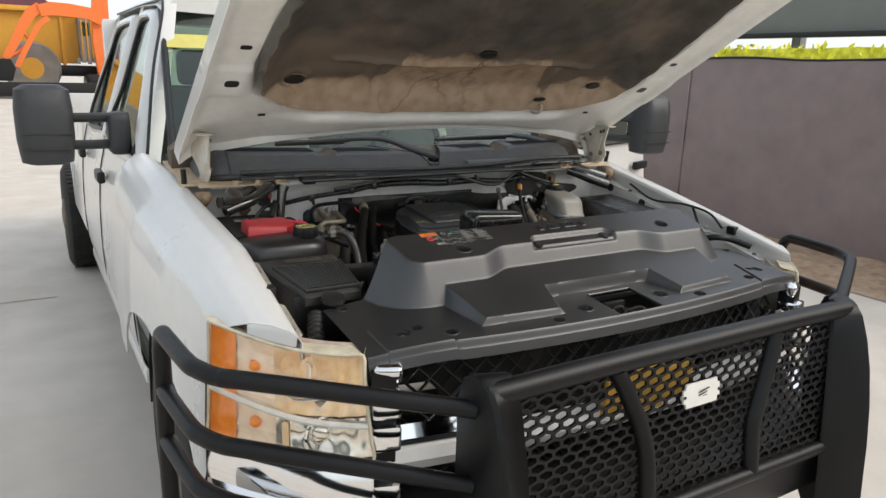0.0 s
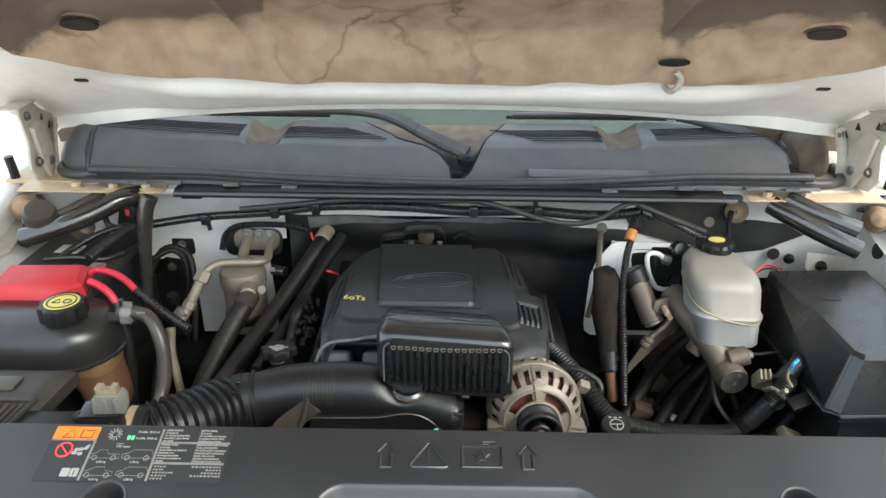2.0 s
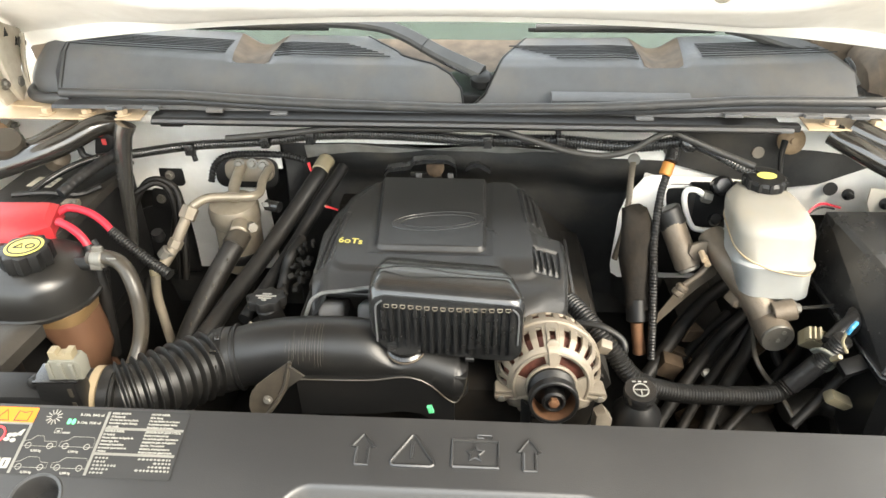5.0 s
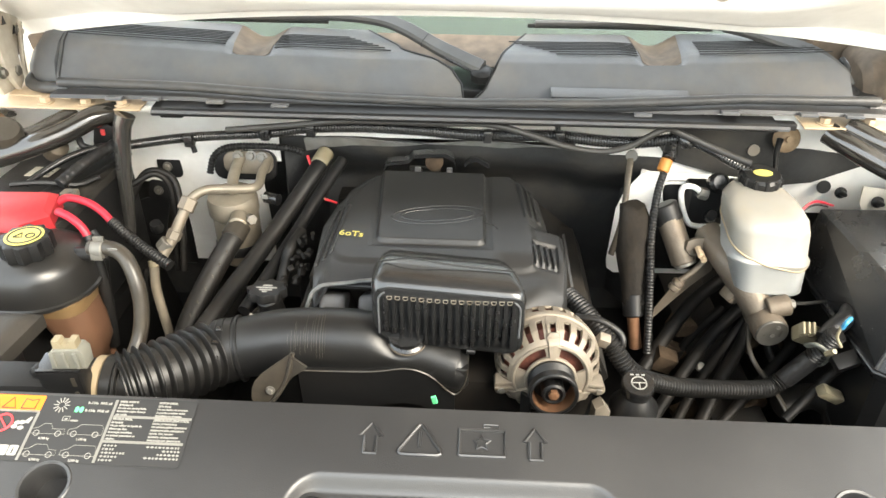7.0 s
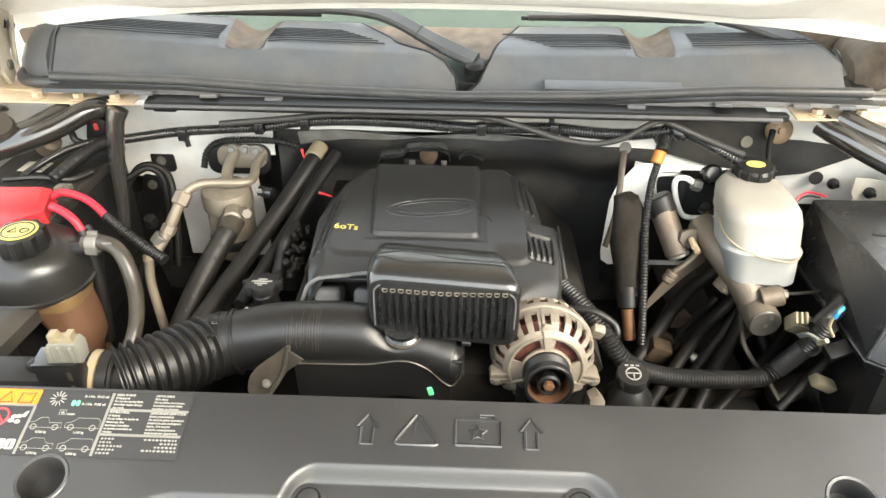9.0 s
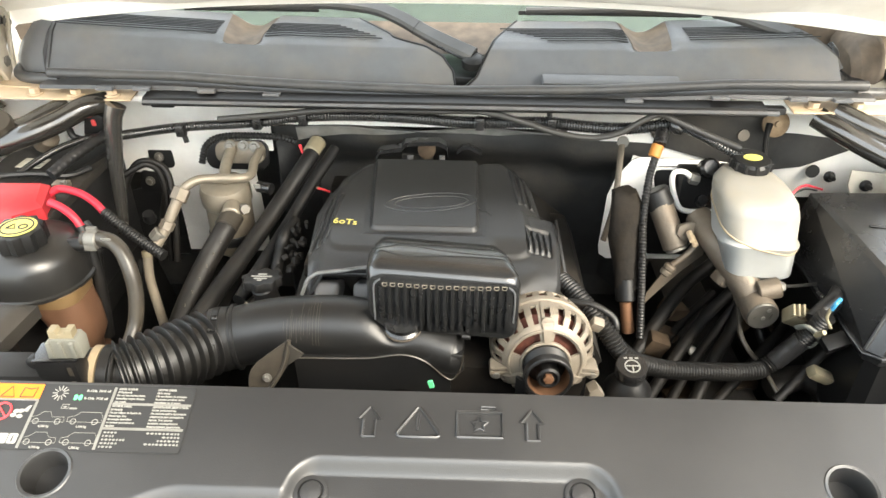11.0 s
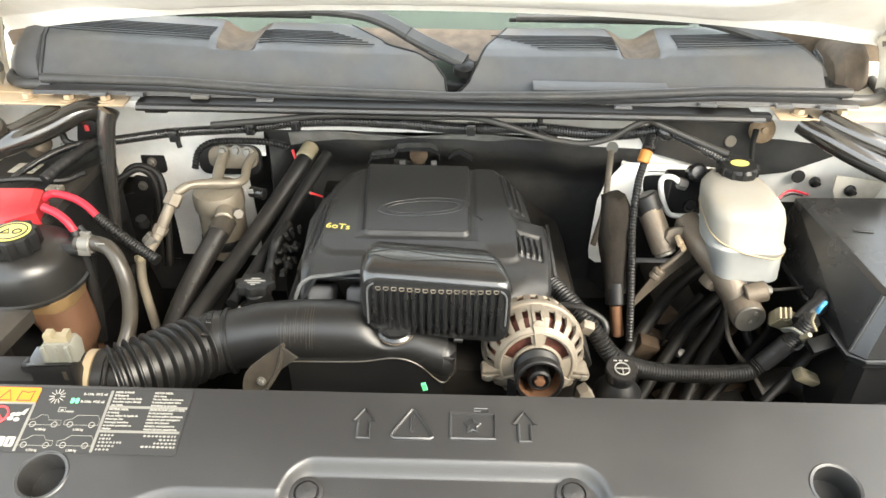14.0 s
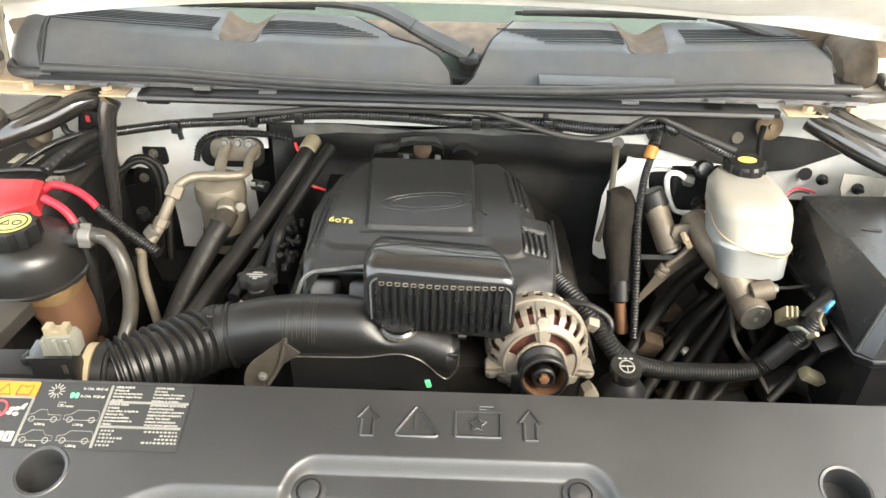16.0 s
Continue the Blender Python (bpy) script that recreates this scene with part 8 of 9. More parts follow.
for hx, hy in ((-0.621, -0.885), (0.611, -0.884)):
    bolt((hx, hy, plate_z(hx, hy) - 0.012), (0, 0, 1), 0.007, rad)
# latch well
part("latch_well", box((0.012, -0.925, 1.03), (0.15, 0.13, 0.02), 0.004), BLACK, rad)
part("latch_edge", tube([(-0.061, -0.865, plate_z(0, -0.865) + 0.001), (0.085, -0.865, plate_z(0, -0.865) + 0.001), (0.087, -0.985, plate_z(0, -0.985) + 0.001)], 0.003, 6, 3, straight=True), COVER, rad)
latch = thing("hood_latch", "black steel hood latch in its well", "latch")
part("latch_plate", box((0.0, -0.90, 1.055), (0.07, 0.012, 0.05), 0.003), BLACK, latch)
part("latch_hook", tube([(-0.02, -0.91, 1.045), (-0.012, -0.915, 1.065), (0.008, -0.92, 1.07), (0.018, -0.92, 1.055)], 0.005, 8), DARK, latch)
part("latch_lever", tube([(0.02, -0.93, 1.06), (0.05, -0.945, 1.07), (0.06, -0.96, 1.065)], 0.005, 8), DARK, latch)
part("latch_spring", tube([(-0.03 + 0.004 * math.cos(k), -0.93 + 0.004 * math.sin(k), 1.05 + 0.0016 * k / 6.3 * 2) for k in range(40)], 0.0012, 5, 2), STEEL, latch)
# warning symbols moulded in the cover


def on_top(x, y, h=0.0006):
    return Vector((x, y, dome_z(x, y) + h))


def outline(name, pts, r=0.0017):
    r *= 1.25
    ps2 = [on_top(x, y, 0.0011) for x, y in pts]
    part(name, tube(ps2 + [ps2[0]], r, 6, 1, straight=True), COVER, rad)


for ax in (-0.0643, 0.0911):
    outline("arrow_symbol", [(ax + dx, -0.6430 + dy) for dx, dy in ((-0.0057, -0.0165), (0.0057, -0.0165), (0.0057, 0.0), (0.0108, 0.0), (0.0, 0.0137), (-0.0108, 0.0), (-0.0057, 0.0))], 0.0013)
outline("triangle_symbol", [(-0.0171 + dx, -0.6575 + dy) for dx, dy in ((-0.0195, 0.0), (-0.017, -0.0015), (0.017, -0.0015), (0.0195, 0.0), (0.0195, 0.0025), (0.0015, 0.0275), (-0.0015, 0.0275), (-0.0195, 0.0025))], 0.0015)
outline("mark_symbol", [(-0.0175 + dx, -0.6445 + dy) for dx, dy in ((-0.001, -0.0075), (0.001, -0.0075), (0.001, 0.0085), (-0.001, 0.0085))], 0.0008)
outline("engine_symbol", [(0.0412 + dx, -0.6455 + dy) for dx, dy in ((-0.0214, -0.0125), (0.0214, -0.0125), (0.0214, 0.0125), (-0.0214, 0.0125))], 0.0015)
outline("engine_symbol", [(0.0505 + dx, -0.630 + dy) for dx, dy in ((-0.008, 0.003), (0.006, 0.003), (0.006, -0.001), (0.0025, -0.001), (0.0025, -0.004), (-0.0015, -0.004), (-0.0015, 0.0), (-0.008, 0.0))], 0.0008)
outline("fan_symbol", [(0.0408 + (0.0085 if k % 2 else 0.004) * math.cos(2 * math.pi * k / 10 - math.pi / 10), -0.6452 + (0.0080 if k % 2 else 0.004) * math.sin(2 * math.pi * k / 10 - math.pi / 10)) for k in range(10)], 0.0010)

# service label
lab = thing("service_label", "printed black service label with orange warning corner", "label")
LN = Vector((0, -0.29, 1)).normalized()
LY = Vector((0, 1, 0.29)).normalized()


def lm(x, y, h=0.0011):
    """Pose of a print on the sloping top of the cover."""
    p = on_top(x, y, 0) + LN * h
    return Matrix(((1, 0, 0, p.x), (0, LY.y, LN.y, p.y), (0, LY.z, LN.z, p.z), (0, 0, 0, 1)))


def patch(name, x0, y0, x1, y1, material, h=0.0009, par=None):
    return part(name, slab(rounded(0, 0, x1 - x0, (y1 - y0) / LY.y, 0.0015, 3), 0.0002, 0, lm(x0, y0, h)), material, par or lab, smooth=False)


patch("backing", -0.4400, -0.6815, -0.2380, -0.6150, BLACK_PRINT, 0.0005)
patch("orange_field", -0.4395, -0.6318, -0.3895, -0.6157, ORANGE_PRINT)
patch("rule_line", -0.4395, -0.6328, -0.3895, -0.6320, WHITE_PRINT)
for pts2, nm in (([(-0.4285, -0.6300), (-0.4150, -0.6300), (-0.4205, -0.6190)], "warning_mark"), ([(-0.4095, -0.6300), (-0.3960, -0.6300), (-0.3950, -0.6200), (-0.4015, -0.6215), (-0.4080, -0.6200)], "book_mark")):
    ps2 = [on_top(x, y, 0.0012) for x, y in pts2]
    part(nm, tube(ps2 + [ps2[0]], 0.0006, 5, 1, straight=True), BLACK_PRINT, lab)
ring = B()
tube([on_top(-0.4200 + 0.0085 * math.cos(2 * math.pi * k / 28), -0.6452 + 0.0085 * math.sin(2 * math.pi * k / 28), 0.0013) for k in range(29)], 0.0010, 5, 1, bm=ring)
tube([on_top(-0.4260, -0.6392, 0.0013), on_top(-0.4140, -0.6512, 0.0013)], 0.0009, 5, 1, bm=ring)
part("ban_mark", ring, RED_PRINT, lab)
for dx, dy in ((-0.0035, -0.0015), (0.003, -0.0025), (0.0025, 0.003), (-0.002, 0.0025)):
    part("fan_blade", slab([(0.0028 * math.cos(a) * 1.1, 0.0022 * math.sin(a)) for a in [2 * math.pi * k / 12 for k in range(12)]], 0.0002, 0, lm(-0.4040 + dx, -0.6470 + dy)), WHITE_PRINT, lab, smooth=False)
part("fan_stem", slab([(0, 0), (0.005, 0.006), (0.0075, 0.006), (0.0055, -0.001)], 0.0002, 0, lm(-0.4005, -0.6440)), WHITE_PRINT, lab, smooth=False)
patch("book_symbol", -0.4125, -0.6765, -0.4032, -0.6665, WHITE_PRINT)
patch("book_symbol", -0.4024, -0.6765, -0.3935, -0.6665, WHITE_PRINT)
words("i", 0.009, lm(-0.3990, -0.6745, 0.0014), BLACK_PRINT, lab, "symbol", 0.0001, bold=0.0002)
star = B()
for k in range(6):
    a = math.pi * k / 6
    for s in (-1, 1):
        tube([on_top(-0.3708 + s * 0.0078 * math.cos(a), -0.6250 + s * 0.0078 * math.sin(a), 0.0012), on_top(-0.3708 + s * 0.0030 * math.cos(a), -0.6250 + s * 0.0030 * math.sin(a), 0.0012)], 0.0005, 5, 1, bm=star)
part("snowflake_symbol", star, WHITE_PRINT, lab)
words("R-134a  PAG oil", 0.0036, lm(-0.3456, -0.6225), WHITE_PRINT, lab, bold=0.00003)
patch("oil_symbol", -0.3560, -0.6315, -0.3525, -0.6257, GREEN_PRINT)
patch("oil_symbol", -0.3513, -0.6315, -0.3478, -0.6257, GREEN_PRINT)
patch("oil_symbol", -0.3525, -0.6292, -0.3513, -0.6280, GREEN_PRINT)
words("R-134a  POE oil", 0.0036, lm(-0.3458, -0.6305), WHITE_PRINT, lab, bold=0.00003)
ps2 = [on_top(x, y, 0.0012) for x, y in ((-0.3640, -0.6410), (-0.3575, -0.6410), (-0.3575, -0.6365), (-0.3640, -0.6365))]
part("box_symbol", tube(ps2 + [ps2[0]], 0.0003, 5, 1, straight=True), WHITE_PRINT, lab)
patch("fine_print", -0.3625, -0.6398, -0.3590, -0.6378, WHITE_PRINT)
patch("fine_print", -0.3565, -0.6410, -0.3485, -0.6393, WHITE_PRINT)


def car_icon(cx, cy, kind):
    if kind == 0:
        o = [(-0.019, -0.004), (-0.019, 0.0005), (-0.012, 0.002), (-0.007, 0.006), (0.001, 0.006), (0.004, 0.001), (0.018, 0.001), (0.019, -0.004)]
    elif kind == 1:
        o = [(-0.019, -0.004), (-0.019, 0.0005), (-0.012, 0.002), (-0.007, 0.006), (0.016, 0.006), (0.019, 0.002), (0.019, -0.004)]
    else:
        o = [(-0.019, -0.004), (-0.019, 0.0005), (-0.012, 0.002), (-0.006, 0.006), (0.006, 0.006), (0.010, 0.0015), (0.018, 0.001), (0.019, -0.004)]
    bm = B()
    ps2 = [on_top(cx + x * 0.87, cy + y, 0.0011) for x, y in o]
    tube(ps2 + [ps2[0]], 0.0002, 4, 1, bm=bm, straight=True)
    for wx in (-0.0105, 0.0105):
        tube([on_top(cx + wx + 0.0027 * math.cos(2 * math.pi * k / 12), cy - 0.0036 + 0.0027 * math.sin(2 * math.pi * k / 12), 0.0012) for k in range(13)], 0.00035, 4, 1, bm=bm)
    part("vehicle_symbol", bm, WHITE_PRINT, lab)


for cx, cy, kd, tx in ((-0.3730, -0.6505, 0, "0,720 kg"), (-0.3370, -0.6500, 1, "1,130 kg"), (-0.3730, -0.6710, 2, "0,720 kg"), (-0.3360, -0.6705, 1, "1,300 kg")):
    car_icon(cx, cy, kd)
    words(tx, 0.0030, lm(cx - 0.001, cy - 0.0092), WHITE_PRINT, lab, align="CENTER", bold=0.00004)
for x0, y0, x1, y1 in ((-0.3904, -0.6805, -0.39015, -0.6328), (-0.3181, -0.6800, -0.31785, -0.6170), (-0.3160, -0.6343, -0.2392, -0.63395), (-0.3172, -0.6593, -0.2400, -0.65895)):
    patch("rule_line", x0, y0, x1, y1, WHITE_PRINT, 0.0008)


def paragraph(lines, x, y, step=0.0033, size=0.0027, align="LEFT"):
    for k, tx in enumerate(lines):
        words(tx, size, lm(x, y - step * k), WHITE_PRINT, lab, bold=0.00005, align=align)


paragraph(("DIESEL ENGINE", "(If Equipped)", "Do not use starting fluids.", "Immediate engine damage", "can result."), -0.3145, -0.6195)
paragraph(("MOTOR DIESEL", "(Si lo tiene)", "No use fluidos de arranque.", "Se pueden producir da\u00f1os", "inmediatos en el motor."), -0.2755, -0.6195)
paragraph(("MOTEUR DIESEL", "(si \u00e9quip\u00e9)", "Ne pas utiliser de liquide de", "d\u00e9marrage. Des", "dommages imm\u00e9diats", "au moteur pourraient en", "r\u00e9sulter."), -0.3155, -0.6375)
paragraph(("\u0414\u0418\u0417\u0415\u041b\u042c\u041d\u042b\u0419 \u0414\u0412\u0418\u0413\u0410\u0422\u0415\u041b\u042c", "(\u0435\u0441\u043b\u0438 \u0443\u0441\u0442\u0430\u043d\u043e\u0432\u043b\u0435\u043d)", "\u041d\u0435 \u0438\u0441\u043f\u043e\u043b\u044c\u0437\u0443\u0439\u0442\u0435 \u043f\u0443\u0441\u043a\u043e\u0432\u044b\u0435", "\u0436\u0438\u0434\u043a\u043e\u0441\u0442\u0438 \u0434\u043b\u044f \u0445\u043e\u043b\u043e\u0434\u043d\u043e\u0433\u043e", "\u043f\u0443\u0441\u043a\u0430. \u042d\u0442\u043e \u043c\u043e\u0436\u0435\u0442", "\u0432\u044b\u0437\u0432\u0430\u0442\u044c \u043d\u0435\u043c\u0435\u0434\u043b\u0435\u043d\u043d\u043e\u0435", "\u043f\u043e\u0432\u0440\u0435\u0436\u0434\u0435\u043d\u0438\u0435 \u0434\u0432\u0438\u0433\u0430\u0442\u0435\u043b\u044f."), -0.2755, -0.6375)
rl = random.Random(3)
for x0, y0, n_l, wmin, wmax, right in ((-0.3145, -0.6620, 5, 0.010, 0.022, 0), (-0.2405, -0.6620, 4, 0.012, 0.036, 1)):
    for k in range(n_l):
        w = rl.uniform(wmin, wmax)
        x = x0 - (w if right else 0)
        end = x + w
        while x < end - 0.001:
            ww = rl.uniform(0.0016, 0.0036)
            patch("print_bar", x, y0 - 0.0035 * k - 0.0021, min(x + ww, end), y0 - 0.0035 * k, WHITE_PRINT)
            x += ww + 0.0008

# ---- air filter box ----
air = thing("air_filter_box", "black air filter box with ribbed lid", "air filter box")


def lid(u, v, h=0.0):
    x = lerp(lerp(-0.80, -0.76, v), lerp(-0.567, -0.612, v), u)
    return Vector((x, lerp(-0.352, -0.638, v), lerp(1.146, 1.128, v) + h))


part("lid", drop(grid(24, 24, lambda u, v: lid(u, v, -0.012 * sstep(0.06, 0.0, min(u, 1 - u, v, 1 - v)))), 0.02), DUSTY_LID, air)
part("filter_body", box((-0.69, -0.495, 1.01), (0.19, 0.25, 0.22), 0.02), BLACK, air)
for k in range(17):
    u = lerp(0.12, 0.93, k / 16)
    part("lid_rib", tube([lid(u, 0.34, 0.003), lid(u, 0.92, 0.003)], 0.0036, 6, 4), DUSTY_LID, air)
part("lid_frame", tube([lid(0.07, 0.30, 0.002), lid(0.97, 0.30, 0.002), lid(0.97, 0.96, 0.002), lid(0.07, 0.96, 0.002), lid(0.07, 0.30, 0.002)], 0.005, 8, 1, straight=True), DUSTY_LID, air)
part("lid_label", box(lid(0.52, 0.17, 0.002), (0.10, 0.032, 0.002), 0.0005, rot=(3.5, 0, 0)), HOSE, air, "faded label")
part("maf_pipe", lathe([(0.034, 0), (0.034, 0.03), (0.037, 0.032), (0.037, 0.045), (0.034, 0.047), (0.036, 0.09)], (-0.493, -0.44, 1.092), (1, 0.1, -0.1), 28), BLACK, air)
part("maf_ring", lathe([(0.0360, 0), (0.0385, 0.001), (0.0385, 0.011), (0.0360, 0.012)], (-0.459, -0.440, 1.091), (1, 0.1, -0.1), 32), SEAM_TAN, air, "dusty pale clamp ring")
part("hose_cuff", lathe([(0.0370, 0), (0.0400, 0.001), (0.0400, 0.014), (0.0370, 0.015)], (-0.446, -0.439, 1.090), (1, 0.1, -0.1), 32), RUBBER, air)
part("hose_bead", lathe([(0.0400, 0), (0.0430, 0.002), (0.0400, 0.005)], (-0.431, -0.438, 1.0885), (1, 0.1, -0.1), 32), RUBBER, air)
part("ring_buckle", box((-0.456, -0.479, 1.104), (0.014, 0.008, 0.015), 0.002), BLACK, air)
part("sensor", box((-0.473, -0.472, 1.126), (0.050, 0.030, 0.060), 0.004, rot=(4, 0, 4)), BLACK, air, "black airflow sensor")
part("sensor_rim", box((-0.471, -0.473, 1.1565), (0.054, 0.033, 0.004), 0.0015, rot=(4, 0, 4)), BLACK_GLOSS, air)
for zc, hz in ((1.140, 0.014), (1.120, 0.009)):
    part("sensor_print", box((-0.4535, -0.4895, zc), (0.005, 0.001, hz), 0, rot=(4, 0, 4)), HOSE, air, smooth=False)
part("sensor_ear", lathe([(0.008, 0), (0.008, 0.010), (0.004, 0.012)], (-0.498, -0.478, 1.150), (0, -1, 0.1), 16), BLACK, air)
plug_c = Vector((-0.456, -0.475, 1.174))
part("sensor_plug", slab([(-0.022, -0.016), (0.020, -0.016), (0.021, 0.006), (0.016, 0.013), (-0.015, 0.013), (-0.021, 0.006)], 0.022, 0.002, Matrix.Translation(plug_c + Vector((0, 0.011, 0))) @ pose(0, 0, 0, 90, 0, 4)), GREY_CONN, air, "grey wiring plug")
for k in range(3):
    part("plug_rib", box(plug_c + Vector((-0.014 + 0.014 * k, -0.0125, -0.001)), (0.005, 0.004, 0.024), 0.001, rot=(4, 0, 4)), GREY_CONN, air)
part("plug_latch", slab([(-0.014, 0.0), (0.014, 0.0), (0.014, 0.012), (0.006, 0.012), (0.004, 0.007), (-0.004, 0.007), (-0.006, 0.012), (-0.014, 0.012)], 0.014, 0.001, Matrix.Translation(plug_c + Vector((0, 0.006, 0.012))) @ pose(0, 0, 0, 90, 0, 4)), CREAM, air, "cream latch")
part("side_duct", box((-0.547, -0.47, 1.112), (0.14, 0.05, 0.045), 0.01, rot=(0, 4, 6)), BLACK, air)

# ---- coolant reservoir ----
cool = thing("coolant_reservoir", "coolant reservoir with black top and amber-brown tank", "coolant tank")


def tank_ring(z, gx, gy_, r):
    return [(-0.690 + x, -0.240 + y, z) for x, y in rounded(-gx, -gy_, gx, gy_, r, 6)]


TANK = ((1.104, 0.139, 0.080, 0.076), (1.106, 0.143, 0.084, 0.080), (1.111, 0.143, 0.084, 0.080), (1.113, 0.1395, 0.0805, 0.0765), (1.130, 0.138, 0.079, 0.075), (1.150, 0.135, 0.076, 0.072), (1.163, 0.129, 0.070, 0.066), (1.172, 0.118, 0.059, 0.056), (1.178, 0.10, 0.044, 0.042), (1.181, 0.07, 0.026, 0.024), (1.182, 0.04, 0.012, 0.010))
part("tank_top", loft([tank_ring(*r) for r in TANK]), TANK_BLACK, cool, "satin black upper shell")
part("tank_band", loft([[(x, y, z) for x, y in rounded(-0.668 + a, -0.304, -0.556 + b2, -0.215, 0.03, 6)] for z, a, b2 in ((1.088, 0.024, 0.003), (1.092, 0.020, 0.0045), (1.107, 0.002, 0.004))]), TANK_BAND, cool, "yellowish clear band below the rim")
part("tank_body", loft([[(x, y, z) for x, y in rounded(-0.665 + a, -0.300, -0.548 - b2, -0.215, 0.03, 6)] for z, a, b2 in ((0.90, 0.08, 0.020), (0.98, 0.065, 0.014), (1.01, 0.058, 0.0), (1.05, 0.045, 0.0), (1.09, 0.025, 0.006), (1.113, 0.0, 0.012))]), COOLANT, cool, "amber-brown translucent tank")
cc = Vector((-0.622, -0.262, 1.170))
part("neck", lathe([(0.026, 0), (0.028, 0.004), (0.028, 0.012)], cc, (0, 0, 1), 24), BLACK, cool)
knurl = [((0.0345 + 0.0028 * math.cos(10 * 2 * math.pi * k / 80) ** 3) * math.cos(2 * math.pi * k / 80), (0.0345 + 0.0028 * math.cos(10 * 2 * math.pi * k / 80) ** 3) * math.sin(2 * math.pi * k / 80)) for k in range(80)]
cap3 = part("cap", slab(knurl, 0.028, 0.003, Matrix.Translation(cc) @ pose(0, 0, 0.008, 2, 0, 0)), BLACK, cool, "black knurled pressure cap")
part("cap_print", lathe([(0.027, 0), (0.027, 0.0008)], cc + Vector((0, 0, 0.0362)), (0, 0, 1), 28), YELLOW, cap3, "yellow warning disc")
pm = B()
tube([cc + Vector((0.022 * math.cos(2 * math.pi * k / 28), 0.022 * math.sin(2 * math.pi * k / 28), 0.0372)) for k in range(29)], 0.0012, 5, 1, bm=pm)
tube([cc + Vector((x, y, 0.0372)) for x, y in ((-0.013, -0.006), (0.0, -0.006), (-0.006, 0.006), (-0.013, -0.006))], 0.0012, 5, 1, bm=pm, straight=True)
tube([cc + Vector((0.009 + 0.006 * math.cos(2 * math.pi * k / 16), 0.006 * math.sin(2 * math.pi * k / 16), 0.0372)) for k in range(17)], 0.0012, 5, 1, bm=pm)
part("cap_symbols", pm, BLACK_PRINT, cap3)
part("outlet", cyl((-0.575, -0.235, 1.160), (-0.52, -0.236, 1.164), 0.011), BLACK, cool)
hose1 = thing("coolant_hose", "dusty grey-brown coolant hose with spring clamp", "hose")
part("hose", tube([(-0.546, -0.236, 1.172), (-0.512, -0.24, 1.175), (-0.488, -0.25, 1.167), (-0.472, -0.265, 1.14), (-0.465, -0.28, 1.101), (-0.467, -0.3, 1.063), (-0.475, -0.33, 1.033), (-0.495, -0.36, 0.992)], 0.0115, 14), HOSE, hose1)
clp = part("spring_clamp", cyl((-0.539, -0.237, 1.172), (-0.52, -0.239, 1.173), 0.0145, seg=20), STEEL, hose1, "bright spring clamp")
part("clamp_tang", box((-0.528, -0.238, 1.188), (0.016, 0.006, 0.012), 0.0015), STEEL, clp)
part("clamp_tang", box((-0.531, -0.25, 1.165), (0.018, 0.004, 0.010), 0.0015), STEEL, clp)
part("hose_print", box((-0.502, -0.253, 1.182), (0.014, 0.001, 0.006), 0, rot=(30, 0, 0)), WHITE_PRINT, hose1, smooth=False)

# ---- battery ----
batt = thing("battery", "dusty black battery with a red terminal cover", "battery")
part("case", box((-0.715, -0.05, 1.07), (0.19, 0.27, 0.19), 0.008), BLACK, batt)
part("case_lid", box((-0.715, -0.05, 1.168), (0.186, 0.266, 0.022), 0.006), DUSTY_LID, batt)
part("battery_label", box((-0.739, -0.007, 1.182), (0.046, 0.036, 0.001), 0, rot=(0, 0, -4)), HINGE, batt, "pale printed label", smooth=False)
for k in range(4):
    part("label_line", box(Vector((-0.736, -0.023, 1.182)) + Vector((0.004 - 0.002 * (k % 2), 0.004 + 0.007 * k, 0.0009)), (0.026 - 0.006 * (k % 2), 0.0022, 0.0004), 0, rot=(0, 0, -4)), BLACK_PRINT, batt, smooth=False)
part("hold_down", box((-0.66, -0.02, 1.183), (0.035, 0.22, 0.010), 0.004, rot=(0, 0, -16)), BLACK, batt)
part("terminal_cover", loft([[(-0.775 + a, -0.135, 1.178), (-0.64 + b2, -0.125, 1.175), (-0.625 + b2, -0.185, 1.172), (-0.66 + b2, -0.215, 1.172), (-0.775 + a, -0.215, 1.172)] for a, b2 in ((0, 0),)] + [[(-0.775, -0.137, 1.205), (-0.642, -0.127, 1.203), (-0.627, -0.187, 1.196), (-0.662, -0.213, 1.194), (-0.775, -0.213, 1.198)], [(-0.770, -0.145, 1.213), (-0.650, -0.136, 1.211), (-0.637, -0.182, 1.205), (-0.667, -0.205, 1.203), (-0.770, -0.205, 1.207)]]), RED, batt, "red plastic terminal cover")
part("terminal", box((-0.647, -0.09, 1.184), (0.025, 0.02, 0.012), 0.003), ALU, batt)
bolt((-0.64, -0.095, 1.189), (0, 0, 1), 0.005, batt)
cab1 = thing("battery_cable", "red battery cable in corrugated black sleeve", "cable")
part("cable", tube([(-0.642, -0.14, 1.193), (-0.633, -0.12, 1.193), (-0.603, -0.12, 1.186), (-0.577, -0.13, 1.176), (-0.556, -0.14, 1.158)], 0.0065, 10), RED_WIRE, cab1, "red insulation")
part("sleeve", tube([(-0.559, -0.14, 1.163), (-0.531, -0.155, 1.149), (-0.497, -0.17, 1.131), (-0.452, -0.19, 1.113)], 0.0085, 12, ribs=(0.005, 0.002)), RUBBER, cab1, "corrugated sleeve")
cab2 = thing("battery_cable", "red battery cable leaving the terminal cover", "cable")
